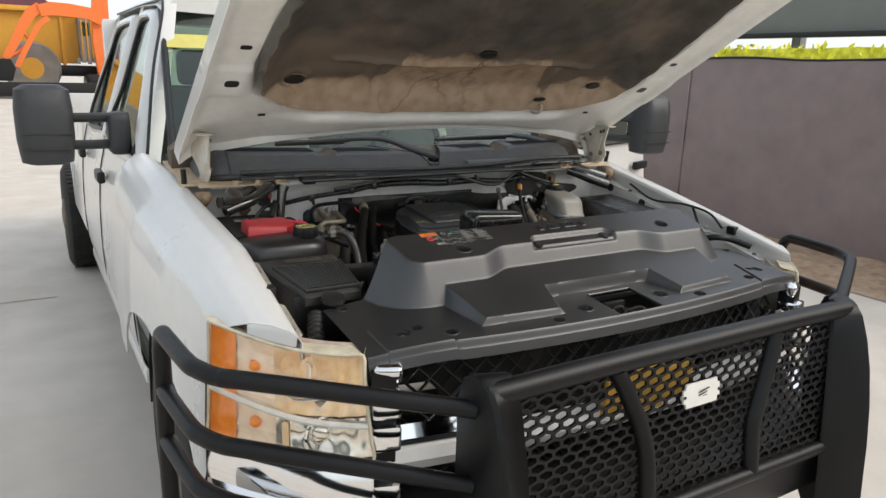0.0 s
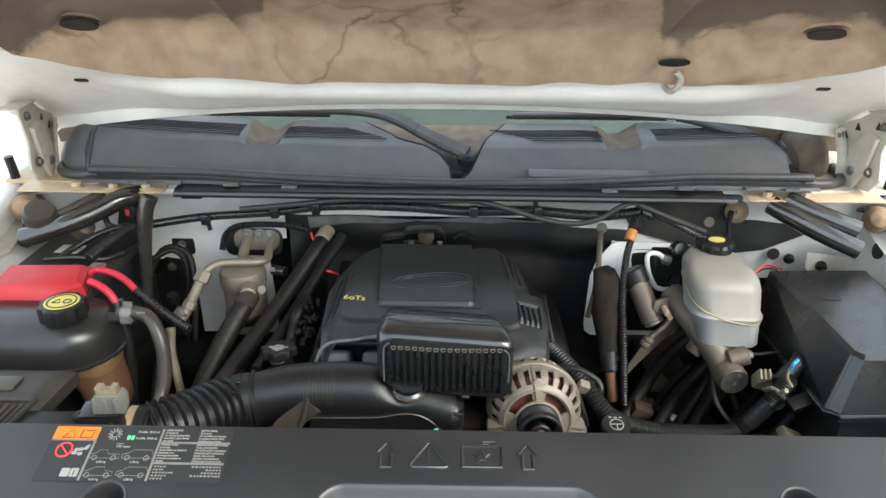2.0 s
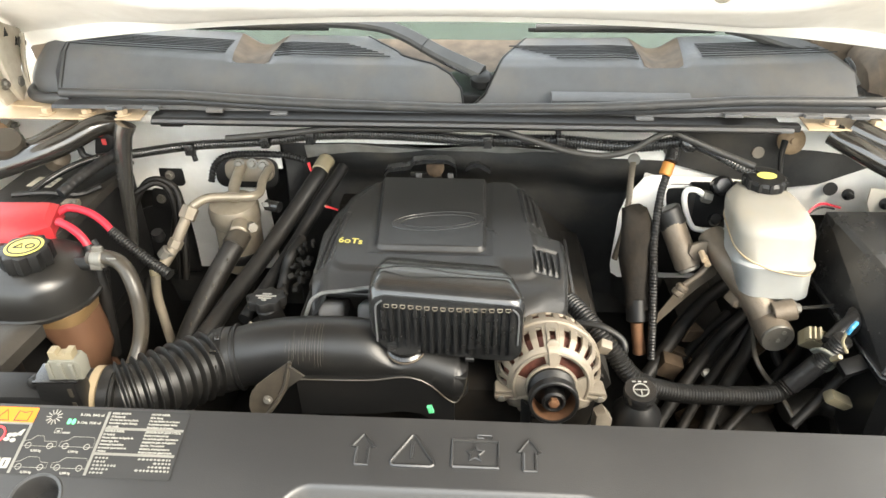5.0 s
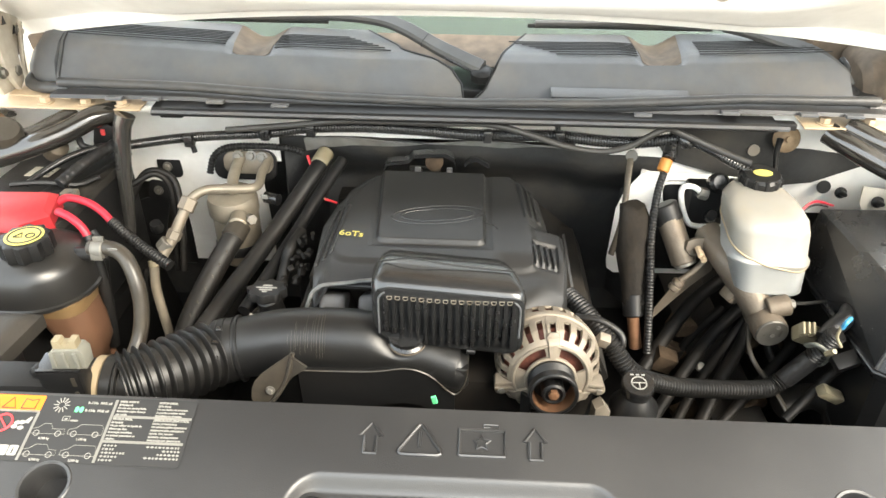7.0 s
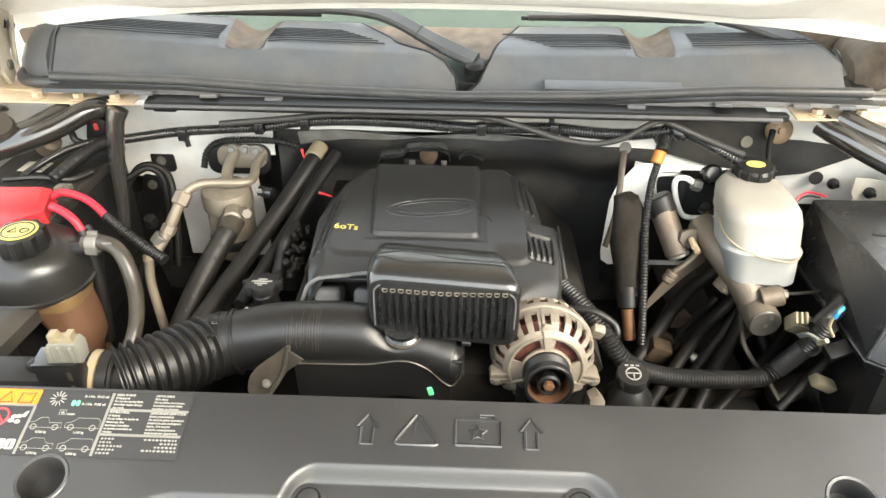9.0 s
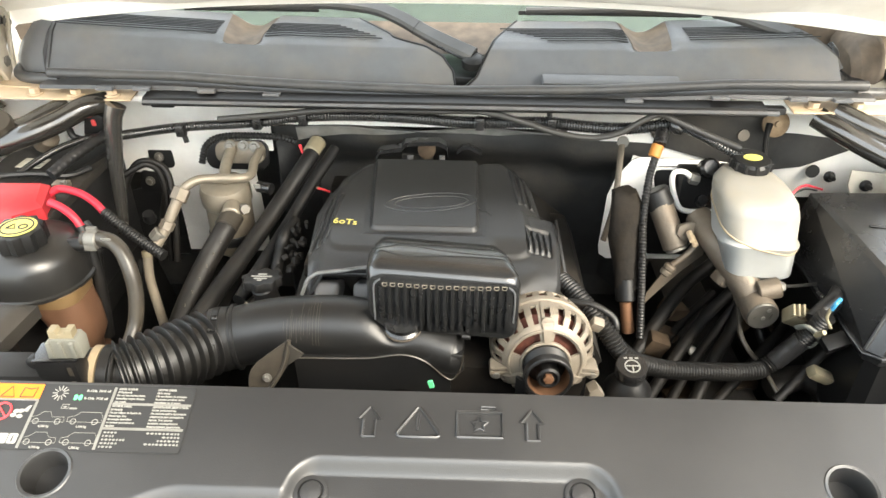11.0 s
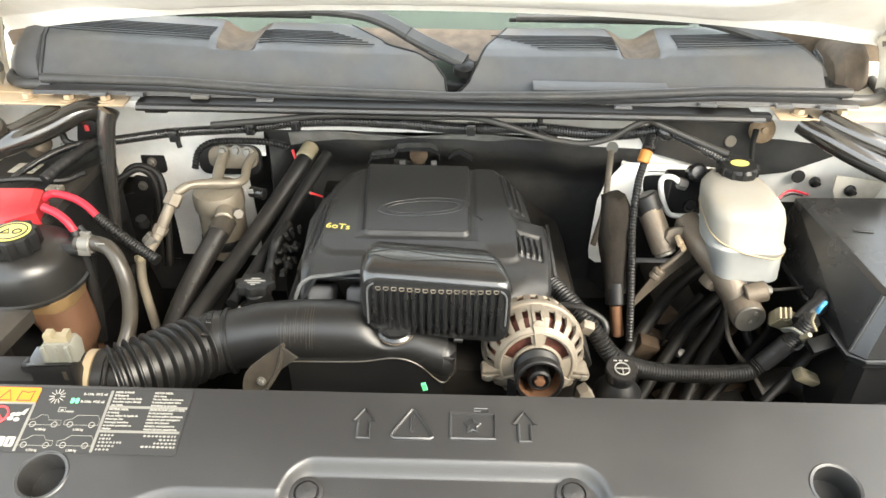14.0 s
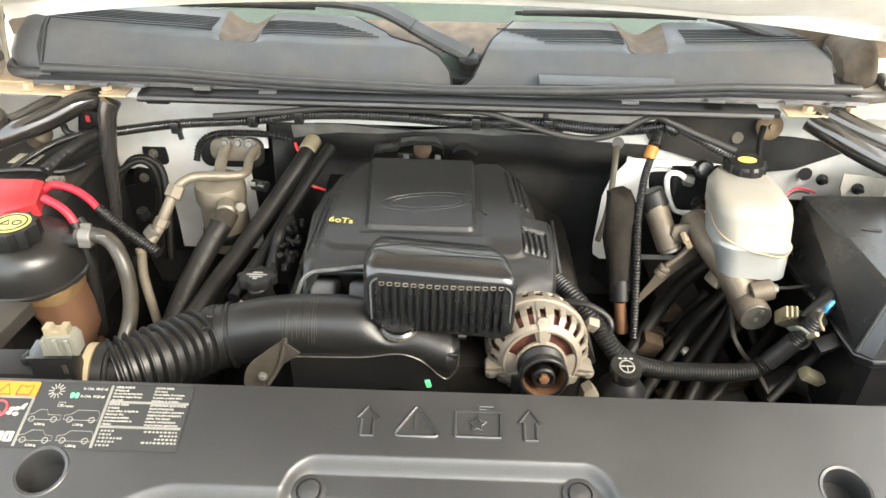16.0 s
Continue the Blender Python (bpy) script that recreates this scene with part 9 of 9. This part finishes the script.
part("cable", tube([(-0.617, -0.18, 1.202), (-0.597, -0.185, 1.195), (-0.58, -0.19, 1.182), (-0.569, -0.195, 1.164)], 0.0065, 10), RED_WIRE, cab2, "red insulation")
part("sleeve", tube([(-0.57, -0.195, 1.168), (-0.556, -0.21, 1.135), (-0.552, -0.22, 1.066), (-0.563, -0.22, 0.972)], 0.009, 10), RUBBER, cab2)
part("cable", tube([(-0.562, -0.21, 1.035), (-0.554, -0.2, 1.107), (-0.554, -0.19, 1.143), (-0.57, -0.18, 1.168)], 0.006, 8), RUBBER, cab2)

# ---- air conditioning ----
ac = thing("ac_accumulator", "dusty aluminium air-conditioning accumulator", "accumulator")
part("canister", lathe([(0.030, 0), (0.042, 0.012), (0.043, 0.03), (0.043, 0.13), (0.038, 0.142), (0.02, 0.15)], (-0.425, 0.055, 0.97), (0, 0, 1), 32), AC_ALU, ac)
part("canister_head", lathe([(0.043, 0), (0.047, 0.006), (0.047, 0.030), (0.043, 0.040), (0.028, 0.047), (0.005, 0.049)], (-0.425, 0.052, 1.080), (0, -0.1, 1), 32), AC_ALU, ac)
part("band", lathe([(0.044, 0), (0.0455, 0.002), (0.0455, 0.018), (0.044, 0.02)], (-0.425, 0.055, 1.0), (0, 0, 1), 32), BLACK, ac, "black rubber band")
part("fitting", cyl((-0.397, 0, 1.099), (-0.394, -0.03, 1.096), 0.017, seg=20), AC_ALU, ac)
part("fitting", cyl((-0.382, 0, 1.096), (-0.368, -0.02, 1.105), 0.010, seg=6), STEEL, ac)
part("pipe", tube([(-0.413, 0.03, 1.136), (-0.422, 0.06, 1.144), (-0.426, 0.1, 1.151), (-0.426, 0.125, 1.158), (-0.432, 0.14, 1.163)], 0.0105, 12), AC_ALU, ac)
part("pipe", tube([(-0.485, -0.01, 1.129), (-0.474, 0, 1.14), (-0.455, 0.01, 1.147), (-0.427, 0.02, 1.145), (-0.384, 0.03, 1.142), (-0.371, 0.05, 1.141), (-0.373, 0.08, 1.148), (-0.371, 0.11, 1.153), (-0.37, 0.13, 1.154)], 0.0085, 12), AC_ALU, ac)
part("manifold_plate", slab(rounded(-0.062, -0.03, 0.062, 0.03, 0.02), 0.012, 0.003, Matrix.Translation((-0.422, 0.148, 1.136)) @ pose(0, 0, 0, 82, 0, 0)), BLACK, ac)
part("manifold", slab(rounded(-0.048, -0.022, 0.048, 0.022, 0.018), 0.014, 0.003, Matrix.Translation((-0.412, 0.138, 1.146)) @ pose(0, 0, 0, 82, 0, 0)), ALU, ac)
for p in ((-0.401, 0.12, 1.166), (-0.427, 0.12, 1.165), (-0.38, 0.12, 1.164)):
    bolt(p, (0, -1, 0.3), 0.007, ac)
part("service_pipe", tube([(-0.484, -0.01, 1.131), (-0.495, -0.03, 1.107), (-0.509, -0.05, 1.077), (-0.525, -0.07, 1.053)], 0.010, 12), ALU, ac)
part("union_nut", cyl((-0.481, -0.005, 1.137), (-0.489, -0.02, 1.119), 0.0155, seg=6), ALU, ac, smooth=False)
part("union_nut", cyl((-0.502, -0.042, 1.09), (-0.509, -0.05, 1.077), 0.013, seg=6), ALU, ac, smooth=False)
part("foil_wrap", cyl((-0.514, -0.055, 1.076), (-0.527, -0.06, 1.062), 0.014, seg=9), STEEL, ac, smooth=False)
part("lower_pipe", tube([(-0.527, -0.1, 1.054), (-0.528, -0.11, 1.013), (-0.521, -0.12, 0.964), (-0.512, -0.13, 0.901)], 0.0085, 12), AC_ALU, ac)
part("pipe_tip", cyl((-0.528, -0.098, 1.062), (-0.527, -0.102, 1.051), 0.009), CREAM, ac)
hose2 = thing("ac_hose", "thick dusty black air-conditioning hose", "hose")
part("hose", tube([(-0.393, -0.02, 1.09), (-0.404, -0.05, 1.074), (-0.426, -0.09, 1.039), (-0.443, -0.14, 1.006), (-0.454, -0.2, 0.972), (-0.457, -0.24, 0.944)], 0.019, 18), HOSE_DARK, hose2)
part("crimp", cyl((-0.394, -0.015, 1.092), (-0.402, -0.045, 1.079), 0.021, seg=24), HOSE, hose2, "dusty crimp collar")
for k in range(6):
    t = 0.25 + 0.1 * k
    part("hose_print", box(Vector((-0.399, -0.085, 1.077)).lerp(Vector((-0.442, -0.2, 1.009)), (t - 0.25) / 0.55), (0.0022, 0.006, 0.0015), 0, rot=(30, 0, 20)), HOSE, hose2, smooth=False)
pipes = thing("heater_pipes", "pair of long black pipes running to the bulkhead", "pipe")
part("pipe", tube([(-0.41, -0.22, 1.008), (-0.382, -0.14, 1.033), (-0.347, -0.05, 1.064), (-0.309, 0.03, 1.106), (-0.27, 0.1, 1.153), (-0.258, 0.14, 1.169)], 0.0155, 14), RUBBER, pipes)
part("pipe", tube([(-0.341, -0.2, 1.036), (-0.322, -0.12, 1.051), (-0.294, -0.03, 1.078), (-0.258, 0.05, 1.124), (-0.224, 0.12, 1.163)], 0.0115, 12), BLACK, pipes)
part("pipe_tag", cyl((-0.268, 0.105, 1.159), (-0.259, 0.138, 1.169), 0.0165, seg=20), CREAM, pipes, "pale paper tag")
part("tag_wire", tube([(-0.294, 0.13, 1.165), (-0.288, 0.12, 1.155), (-0.278, 0.11, 1.146)], 0.003, 6), RED_PRINT, pipes)
part("dipstick_tube", tube([(-0.311, -0.24, 1.061), (-0.317, -0.25, 1.052), (-0.323, -0.27, 1.034)], 0.006, 8), AC_ALU, pipes)
for k, p in enumerate(((-0.243, 0.05, 1.113), (-0.236, 0.05, 1.11), (-0.227, 0.05, 1.107))):
    part("wire_end", tube([p, Vector(p) + Vector((-0.012, -0.006, 0.008)), Vector(p) + Vector((-0.02, -0.01, 0.012))], 0.0022, 6), RED_PRINT if k != 1 else CREAM, pipes)

# ---- support rods, drains and wiring ----
rod = thing("support_rod", "glossy black support rod behind the battery", "rod")
part("rod", tube([(-0.586, 0.035, 1.277), (-0.596, 0.03, 1.248), (-0.606, 0.02, 1.169), (-0.61, 0.01, 1.093), (-0.614, 0, 1.037)], lambda t: 0.0175 - 0.008 * t, 16), ROD, rod)
for side, pts2 in ((-1, [(-0.799, -0.05, 1.223), (-0.726, -0.03, 1.243), (-0.679, 0, 1.257), (-0.64, 0.03, 1.273), (-0.613, 0.06, 1.272)]), (-1, [(-0.808, -0.02, 1.246), (-0.752, 0, 1.242), (-0.714, 0.03, 1.255), (-0.686, 0.06, 1.265)]), (1, [(0.635, 0.06, 1.27), (0.665, 0.03, 1.257), (0.717, 0, 1.235), (0.777, -0.03, 1.214)]), (1, [(0.661, 0.06, 1.282), (0.712, 0.03, 1.264), (0.782, 0, 1.242)])):
    dr = thing("drain_hose", "glossy black cowl drain hose", "hose", "drain hoses")
    part("hose", tube(pts2, 0.019, 18), GLOSS_TUBE, dr)
har = thing("wiring_harness", "black corrugated wiring harness along the bulkhead", "wiring harness")
part("conduit", tube([(-0.617, 0.07, 1.203), (-0.489, 0.06, 1.227), (-0.347, 0.055, 1.241), (-0.269, 0.055, 1.253), (-0.178, 0.055, 1.258), (-0.077, 0.055, 1.256), (0.004, 0.055, 1.25), (0.05, 0.055, 1.249), (0.126, 0.055, 1.251), (0.176, 0.055, 1.251), (0.257, 0.055, 1.244), (0.318, 0.055, 1.244), (0.392, 0.055, 1.254)], lambda t: 0.0080 + 0.0024 * sstep(0.2, 0.55, t), 14, ribs=(0.0050, 0.0022)), CONDUIT, har, "corrugated conduit")
part("conduit", tube([(0.39, 0.05, 1.256), (0.433, 0.03, 1.242), (0.476, 0, 1.228), (0.514, -0.01, 1.217)], 0.0072, 12, ribs=(0.005, 0.002)), CONDUIT, har)
part("cable", tube([(-0.41, 0.035, 1.254), (-0.293, 0.03, 1.268), (-0.193, 0.03, 1.279), (-0.035, 0.03, 1.279), (0.053, 0.03, 1.279), (0.123, 0.03, 1.262), (0.184, 0.03, 1.243), (0.245, 0.03, 1.235), (0.293, 0.03, 1.246), (0.329, 0.03, 1.269), (0.356, 0.03, 1.281), (0.383, 0.03, 1.27), (0.438, 0.02, 1.25), (0.494, 0, 1.234)], 0.0056, 10), GREY_CABLE, har)
part("conduit", tube([(-0.472, 0.08, 1.145), (-0.467, 0.1, 1.171), (-0.443, 0.11, 1.186), (-0.393, 0.11, 1.191), (-0.329, 0.11, 1.189), (-0.299, 0.12, 1.176)], 0.0062, 12, ribs=(0.006, 0.0018)), BLACK, har)
for p in ((-0.486, 0.05, 1.226), (-0.261, 0.04, 1.256), (0.049, 0.04, 1.254), (0.174, 0.04, 1.255), (-0.344, 0.045, 1.245)):
    part("clip", box(p, (0.016, 0.018, 0.022), 0.003), BLACK_GLOSS, har)
part("clip_post", cyl((0.17, 0.05, 1.273), (0.173, 0.05, 1.25), 0.005), BLACK_GLOSS, har)
part("tie_tail", tube([(-0.482, 0.05, 1.217), (-0.479, 0.048, 1.203)], 0.005, 6), BLACK, har)
part("junction", lathe([(0.006, 0), (0.012, 0.008), (0.012, 0.02), (0.006, 0.028)], (0.381, 0.045, 1.262), (0.6, -0.2, -0.5), 14), BLACK_GLOSS, har)
har2 = thing("wiring_loom", "taped black wiring loom across the engine front", "wiring harness")
part("loom", tube([(0.179, -0.2, 1.094), (0.206, -0.24, 1.086), (0.238, -0.28, 1.063), (0.274, -0.3, 1.025), (0.334, -0.29, 0.993), (0.415, -0.27, 0.971), (0.497, -0.25, 0.957), (0.526, -0.24, 0.965), (0.56, -0.24, 1.01), (0.582, -0.25, 1.074)], 0.0138, 16, ribs=(0.0055, 0.0026)), RUBBER, har2)
part("loop", tube([(0.187, -0.25, 1.087), (0.22, -0.26, 1.09), (0.25, -0.27, 1.077), (0.257, -0.28, 1.063), (0.249, -0.28, 1.047)], 0.006, 10), RUBBER, har2)
part("loop", tube([(0.196, -0.25, 1.082), (0.225, -0.26, 1.082), (0.245, -0.27, 1.072)], 0.004, 8), CREAM, har2)
part("plug", box((0.222, -0.3, 1.084), (0.018, 0.015, 0.02), 0.003, rot=(20, 20, 0)), ALU, har2)
part("clamp_ring", tube([Vector((0.581, -0.24, 1.025)) + Vector((0.020 * math.cos(2 * math.pi * k / 20) * 0.75, 0.010 * math.cos(2 * math.pi * k / 20), 0.020 * math.sin(2 * math.pi * k / 20) * 1.0)) for k in range(21)], 0.0042, 8, 1), GREY_CONN, har2, "grey cable clamp")
part("tape_wrap", tube([(0.532, -0.24, 0.971), (0.55, -0.24, 0.996), (0.563, -0.24, 1.015)], 0.0155, 12), TAPE, har2, "cloth tape wrap")
part("module", box((0.595, -0.27, 1.037), (0.036, 0.024, 0.018), 0.003, rot=(25, -18, 10)), BLACK, har2, "small black module")
vert = thing("wiring_branch", "black wiring branch with orange tape", "wiring harness")
part("branch", tube([(0.371, 0.045, 1.248), (0.36, 0.02, 1.22), (0.345, -0.01, 1.179), (0.336, -0.05, 1.122), (0.335, -0.09, 1.065), (0.337, -0.13, 0.984), (0.338, -0.15, 0.937)], 0.0066, 12, ribs=(0.0055, 0.0012)), TAPE, vert)
part("tape", cyl((0.359, 0.02, 1.229), (0.352, 0.01, 1.21), 0.0105, seg=16), ORANGE_TAPE, vert, "orange tape")
part("tape", cyl((0.37, 0.045, 1.245), (0.361, 0.022, 1.228), 0.0115, seg=14), BLACK_GLOSS, vert)
cable2 = thing("ground_strap", "braided grey ground strap", "cable")
part("strap", tube([(0.316, 0.1, 1.192), (0.312, 0.08, 1.168), (0.309, 0.06, 1.131), (0.303, 0.04, 1.081), (0.291, 0.03, 1.024)], 0.0062, 8, flat=0.45, ribs=(0.006, 0.0008)), ALU_DULL, cable2)
part("strap_eye", lathe([(0.011, 0), (0.011, 0.004)], (0.318, 0.105, 1.196), (0, -1, 0.2), 14), STEEL, cable2)
wire3 = thing("thin_cable", "thin grey cable hanging below the brake cylinder", "cable")
part("cable", tube([(0.489, -0.16, 1.019), (0.494, -0.18, 0.98), (0.505, -0.2, 0.96), (0.525, -0.22, 0.941), (0.542, -0.26, 0.92)], 0.0042, 8), HOSE, wire3)
low = thing("lower_hoses", "tangle of grimy black hoses low in the bay", "hose")
for pts2, r in (([(0.332, -0.24, 0.847), (0.405, -0.15, 0.886), (0.468, -0.08, 0.924), (0.524, -0.04, 0.962)], 0.011), ([(0.373, -0.24, 0.835), (0.438, -0.15, 0.874), (0.502, -0.08, 0.912), (0.543, -0.05, 0.957)], 0.009), ([(0.415, -0.24, 0.823), (0.476, -0.15, 0.889), (0.516, -0.1, 0.915), (0.541, -0.06, 0.951)], 0.012), ([(0.288, -0.18, 0.813), (0.378, -0.08, 0.894), (0.453, 0, 0.944), (0.517, 0.05, 0.966)], 0.013), ([(0.552, -0.22, 0.89), (0.606, -0.2, 0.9), (0.639, -0.22, 0.894), (0.642, -0.25, 0.87)], 0.022), ([(0.632, -0.2, 0.805), (0.621, -0.15, 0.84), (0.568, -0.1, 0.917), (0.585, -0.05, 0.959)], 0.008), ([(0.538, -0.27, 0.912), (0.574, -0.25, 0.945), (0.603, -0.24, 0.986), (0.621, -0.25, 1.03)], 0.008), ([(-0.295, -0.16, 1.032), (-0.291, -0.12, 1.063), (-0.282, -0.1, 1.097), (-0.269, -0.06, 1.108)], 0.010), ([(-0.639, 0, 1.024), (-0.625, 0.02, 1.075), (-0.583, 0.05, 1.156), (-0.536, 0.06, 1.141), (-0.522, 0.03, 1.072), (-0.524, 0, 0.976)], 0.0065), ([(-0.604, 0.03, 1.142), (-0.561, 0.05, 1.156), (-0.539, 0.05, 1.11), (-0.545, 0.02, 0.963)], 0.006), ([(0.441, -0.24, 0.838), (0.559, -0.14, 0.897), (0.649, -0.06, 0.942)], 0.009), ([(0.357, -0.14, 0.82), (0.444, -0.04, 0.878), (0.519, 0.02, 0.918)], 0.008), ([(-0.447, -0.2, 0.91), (-0.374, -0.12, 0.95), (-0.33, -0.08, 0.973)], 0.008), ([(-0.537, -0.2, 0.906), (-0.555, -0.14, 0.959), (-0.564, -0.06, 1.014)], 0.009)):
    part("hose", tube(pts2, r, 12), GRIME if r < 0.02 else HOSE_DARK, low)
for p, sz, rt in (((0.434, -0.02, 0.904), (0.045, 0.04, 0.03), (10, 20, 30)), ((0.416, -0.05, 0.871), (0.05, 0.03, 0.02), (0, 30, 10)), ((0.549, -0.06, 0.898), (0.03, 0.03, 0.02), (20, 0, 40)), ((0.613, -0.05, 0.892), (0.05, 0.012, 0.014), (0, 50, 20)), ((0.492, -0.15, 0.814), (0.07, 0.03, 0.02), (0, 10, 0)), ((0.431, -0.15, 0.804), (0.05, 0.04, 0.02), (0, -15, 20)), ((0.534, -0.16, 0.846), (0.05, 0.03, 0.02), (10, 0, 20)), ((0.386, -0.1, 0.883), (0.04, 0.03, 0.04), (10, 20, 0))):
    part("caked_bracket", box(p, sz, 0.005, rot=rt), BROWN_GRIME, low, "brown caked bracket")
part("fluid_drop", lathe([(0.010, 0), (0.008, 0.004), (0.002, 0.006)], (0.448, -0.12, 0.886), (0.2, -0.6, 0.6), 12), STEEL, low)
part("boot_end", lathe([(0.009, 0), (0.012, 0.006), (0.010, 0.02)], (-0.546, -0.02, 1.076), (0, -0.3, 1), 14), BLACK, low)
part("sensor_lead", tube([(-0.361, 0.05, 1.115), (-0.334, 0.04, 1.115)], 0.011, 10), BLACK_GLOSS, low)
part("lead_tag", box((-0.359, 0.035, 1.123), (0.012, 0.002, 0.010), 0, rot=(20, 0, 0)), WHITE_PRINT, low, smooth=False)
rside = thing("fender_cable", "thin black cable along the inner wing", "cable")
part("cable", tube([(0.8, -0.135, 1.232), (0.8, -0.26, 1.19), (0.79, -0.423, 1.201), (0.79, -0.54, 1.189), (0.79, -0.604, 1.147)], 0.0045, 8), BLACK, rside)
part("prop_end", tube([(0.785, -0.468, 1.203), (0.775, -0.515, 1.137), (0.765, -0.551, 1.069)], 0.005, 8), DARK, rside)
rb = thing("radiator_hose", "thick black hose beside the radiator cover", "hose")
part("hose", tube([(0.70, -0.60, 1.118), (0.725, -0.64, 1.128), (0.765, -0.665, 1.122), (0.80, -0.72, 1.105)], 0.011, 12), RUBBER, rb)
lb = thing("front_wiring", "dusty wiring loom beside the radiator cover", "wiring harness")
part("loom", tube([(-0.74, -0.66, 1.08), (-0.76, -0.71, 1.05), (-0.765, -0.75, 1.0), (-0.76, -0.78, 0.95)], 0.02, 12, ribs=(0.012, 0.004)), HOSE_DARK, lb)
part("loom_cap", lathe([(0.024, 0), (0.03, 0.008), (0.028, 0.018), (0.01, 0.022)], (-0.70, -0.665, 1.105), (0, -0.2, 1), 16), RUBBER, lb)
part("loom", tube([(-0.80, -0.66, 1.05), (-0.79, -0.69, 1.03), (-0.80, -0.72, 0.98)], 0.014, 10), RUBBER, lb)

bw = thing("battery_wiring", "dark wiring looms lying over the battery", "wiring harness")
part("loom", tube([(-0.666, -0.08, 1.197), (-0.654, -0.05, 1.206), (-0.636, -0.01, 1.215), (-0.616, 0.04, 1.221)], 0.010, 12, ribs=(0.012, 0.0008)), TAPE, bw)
part("cable", tube([(-0.717, -0.09, 1.2), (-0.701, -0.06, 1.209), (-0.669, -0.02, 1.221), (-0.633, 0.02, 1.222), (-0.608, 0.05, 1.206)], 0.006, 10), BLACK_GLOSS, bw)
part("cable", tube([(-0.672, 0.02, 1.236), (-0.665, 0.015, 1.225), (-0.649, 0.02, 1.217), (-0.629, 0.03, 1.213)], 0.006, 10), BLACK, bw)
part("cable", tube([(-0.738, -0.1, 1.204), (-0.694, -0.08, 1.199), (-0.649, -0.06, 1.187), (-0.624, -0.03, 1.187)], 0.005, 8), BLACK, bw)
part("plug_body", box((-0.643, 0.06, 1.231), (0.035, 0.03, 0.05), 0.008, rot=(0, 15, 0)), BLACK, bw)
part("plug_lock", box((-0.634, 0.035, 1.243), (0.008, 0.004, 0.012), 0.002), RED, bw, "red lock tab")
part("tag", box((-0.662, 0.01, 1.219), (0.025, 0.012, 0.002), 0, rot=(25, 0, 15)), WHITE_PRINT, bw, smooth=False)
part("fitting", lathe([(0.018, 0), (0.022, 0.01), (0.018, 0.03), (0.01, 0.035)], (-0.734, 0.03, 1.203), (0.6, -0.3, 0.5), 16), ALU_DULL, bw)
part("buffer", lathe([(0.02, 0), (0.028, 0.006), (0.03, 0.03), (0.025, 0.04), (0.008, 0.043)], (-0.776, -0.02, 1.242), (0.3, -0.4, 0.8), 20), HOSE, bw, "dusty ribbed rubber buffer")

extra = thing("sensor_wires", "thin red and violet sensor wires behind the brake reservoir", "wires")
part("wire", tube([(0.611, 0.02, 1.135), (0.626, 0.03, 1.145), (0.644, 0.04, 1.146), (0.667, 0.05, 1.137), (0.686, 0.06, 1.128)], 0.0022, 6), RED_WIRE, extra, "red wire")
part("wire", tube([(0.609, 0.02, 1.131), (0.626, 0.03, 1.138), (0.646, 0.04, 1.139), (0.671, 0.05, 1.131)], 0.0020, 6), TAPE, extra)
tag2 = thing("wire_tag", "small green tag beside the radiator", "tag")
part("tag", box((-0.011, -0.52, 1.165), (0.006, 0.004, 0.010), 0.001, rot=(0, -15, 0)), GREEN_PRINT, tag2, smooth=False)
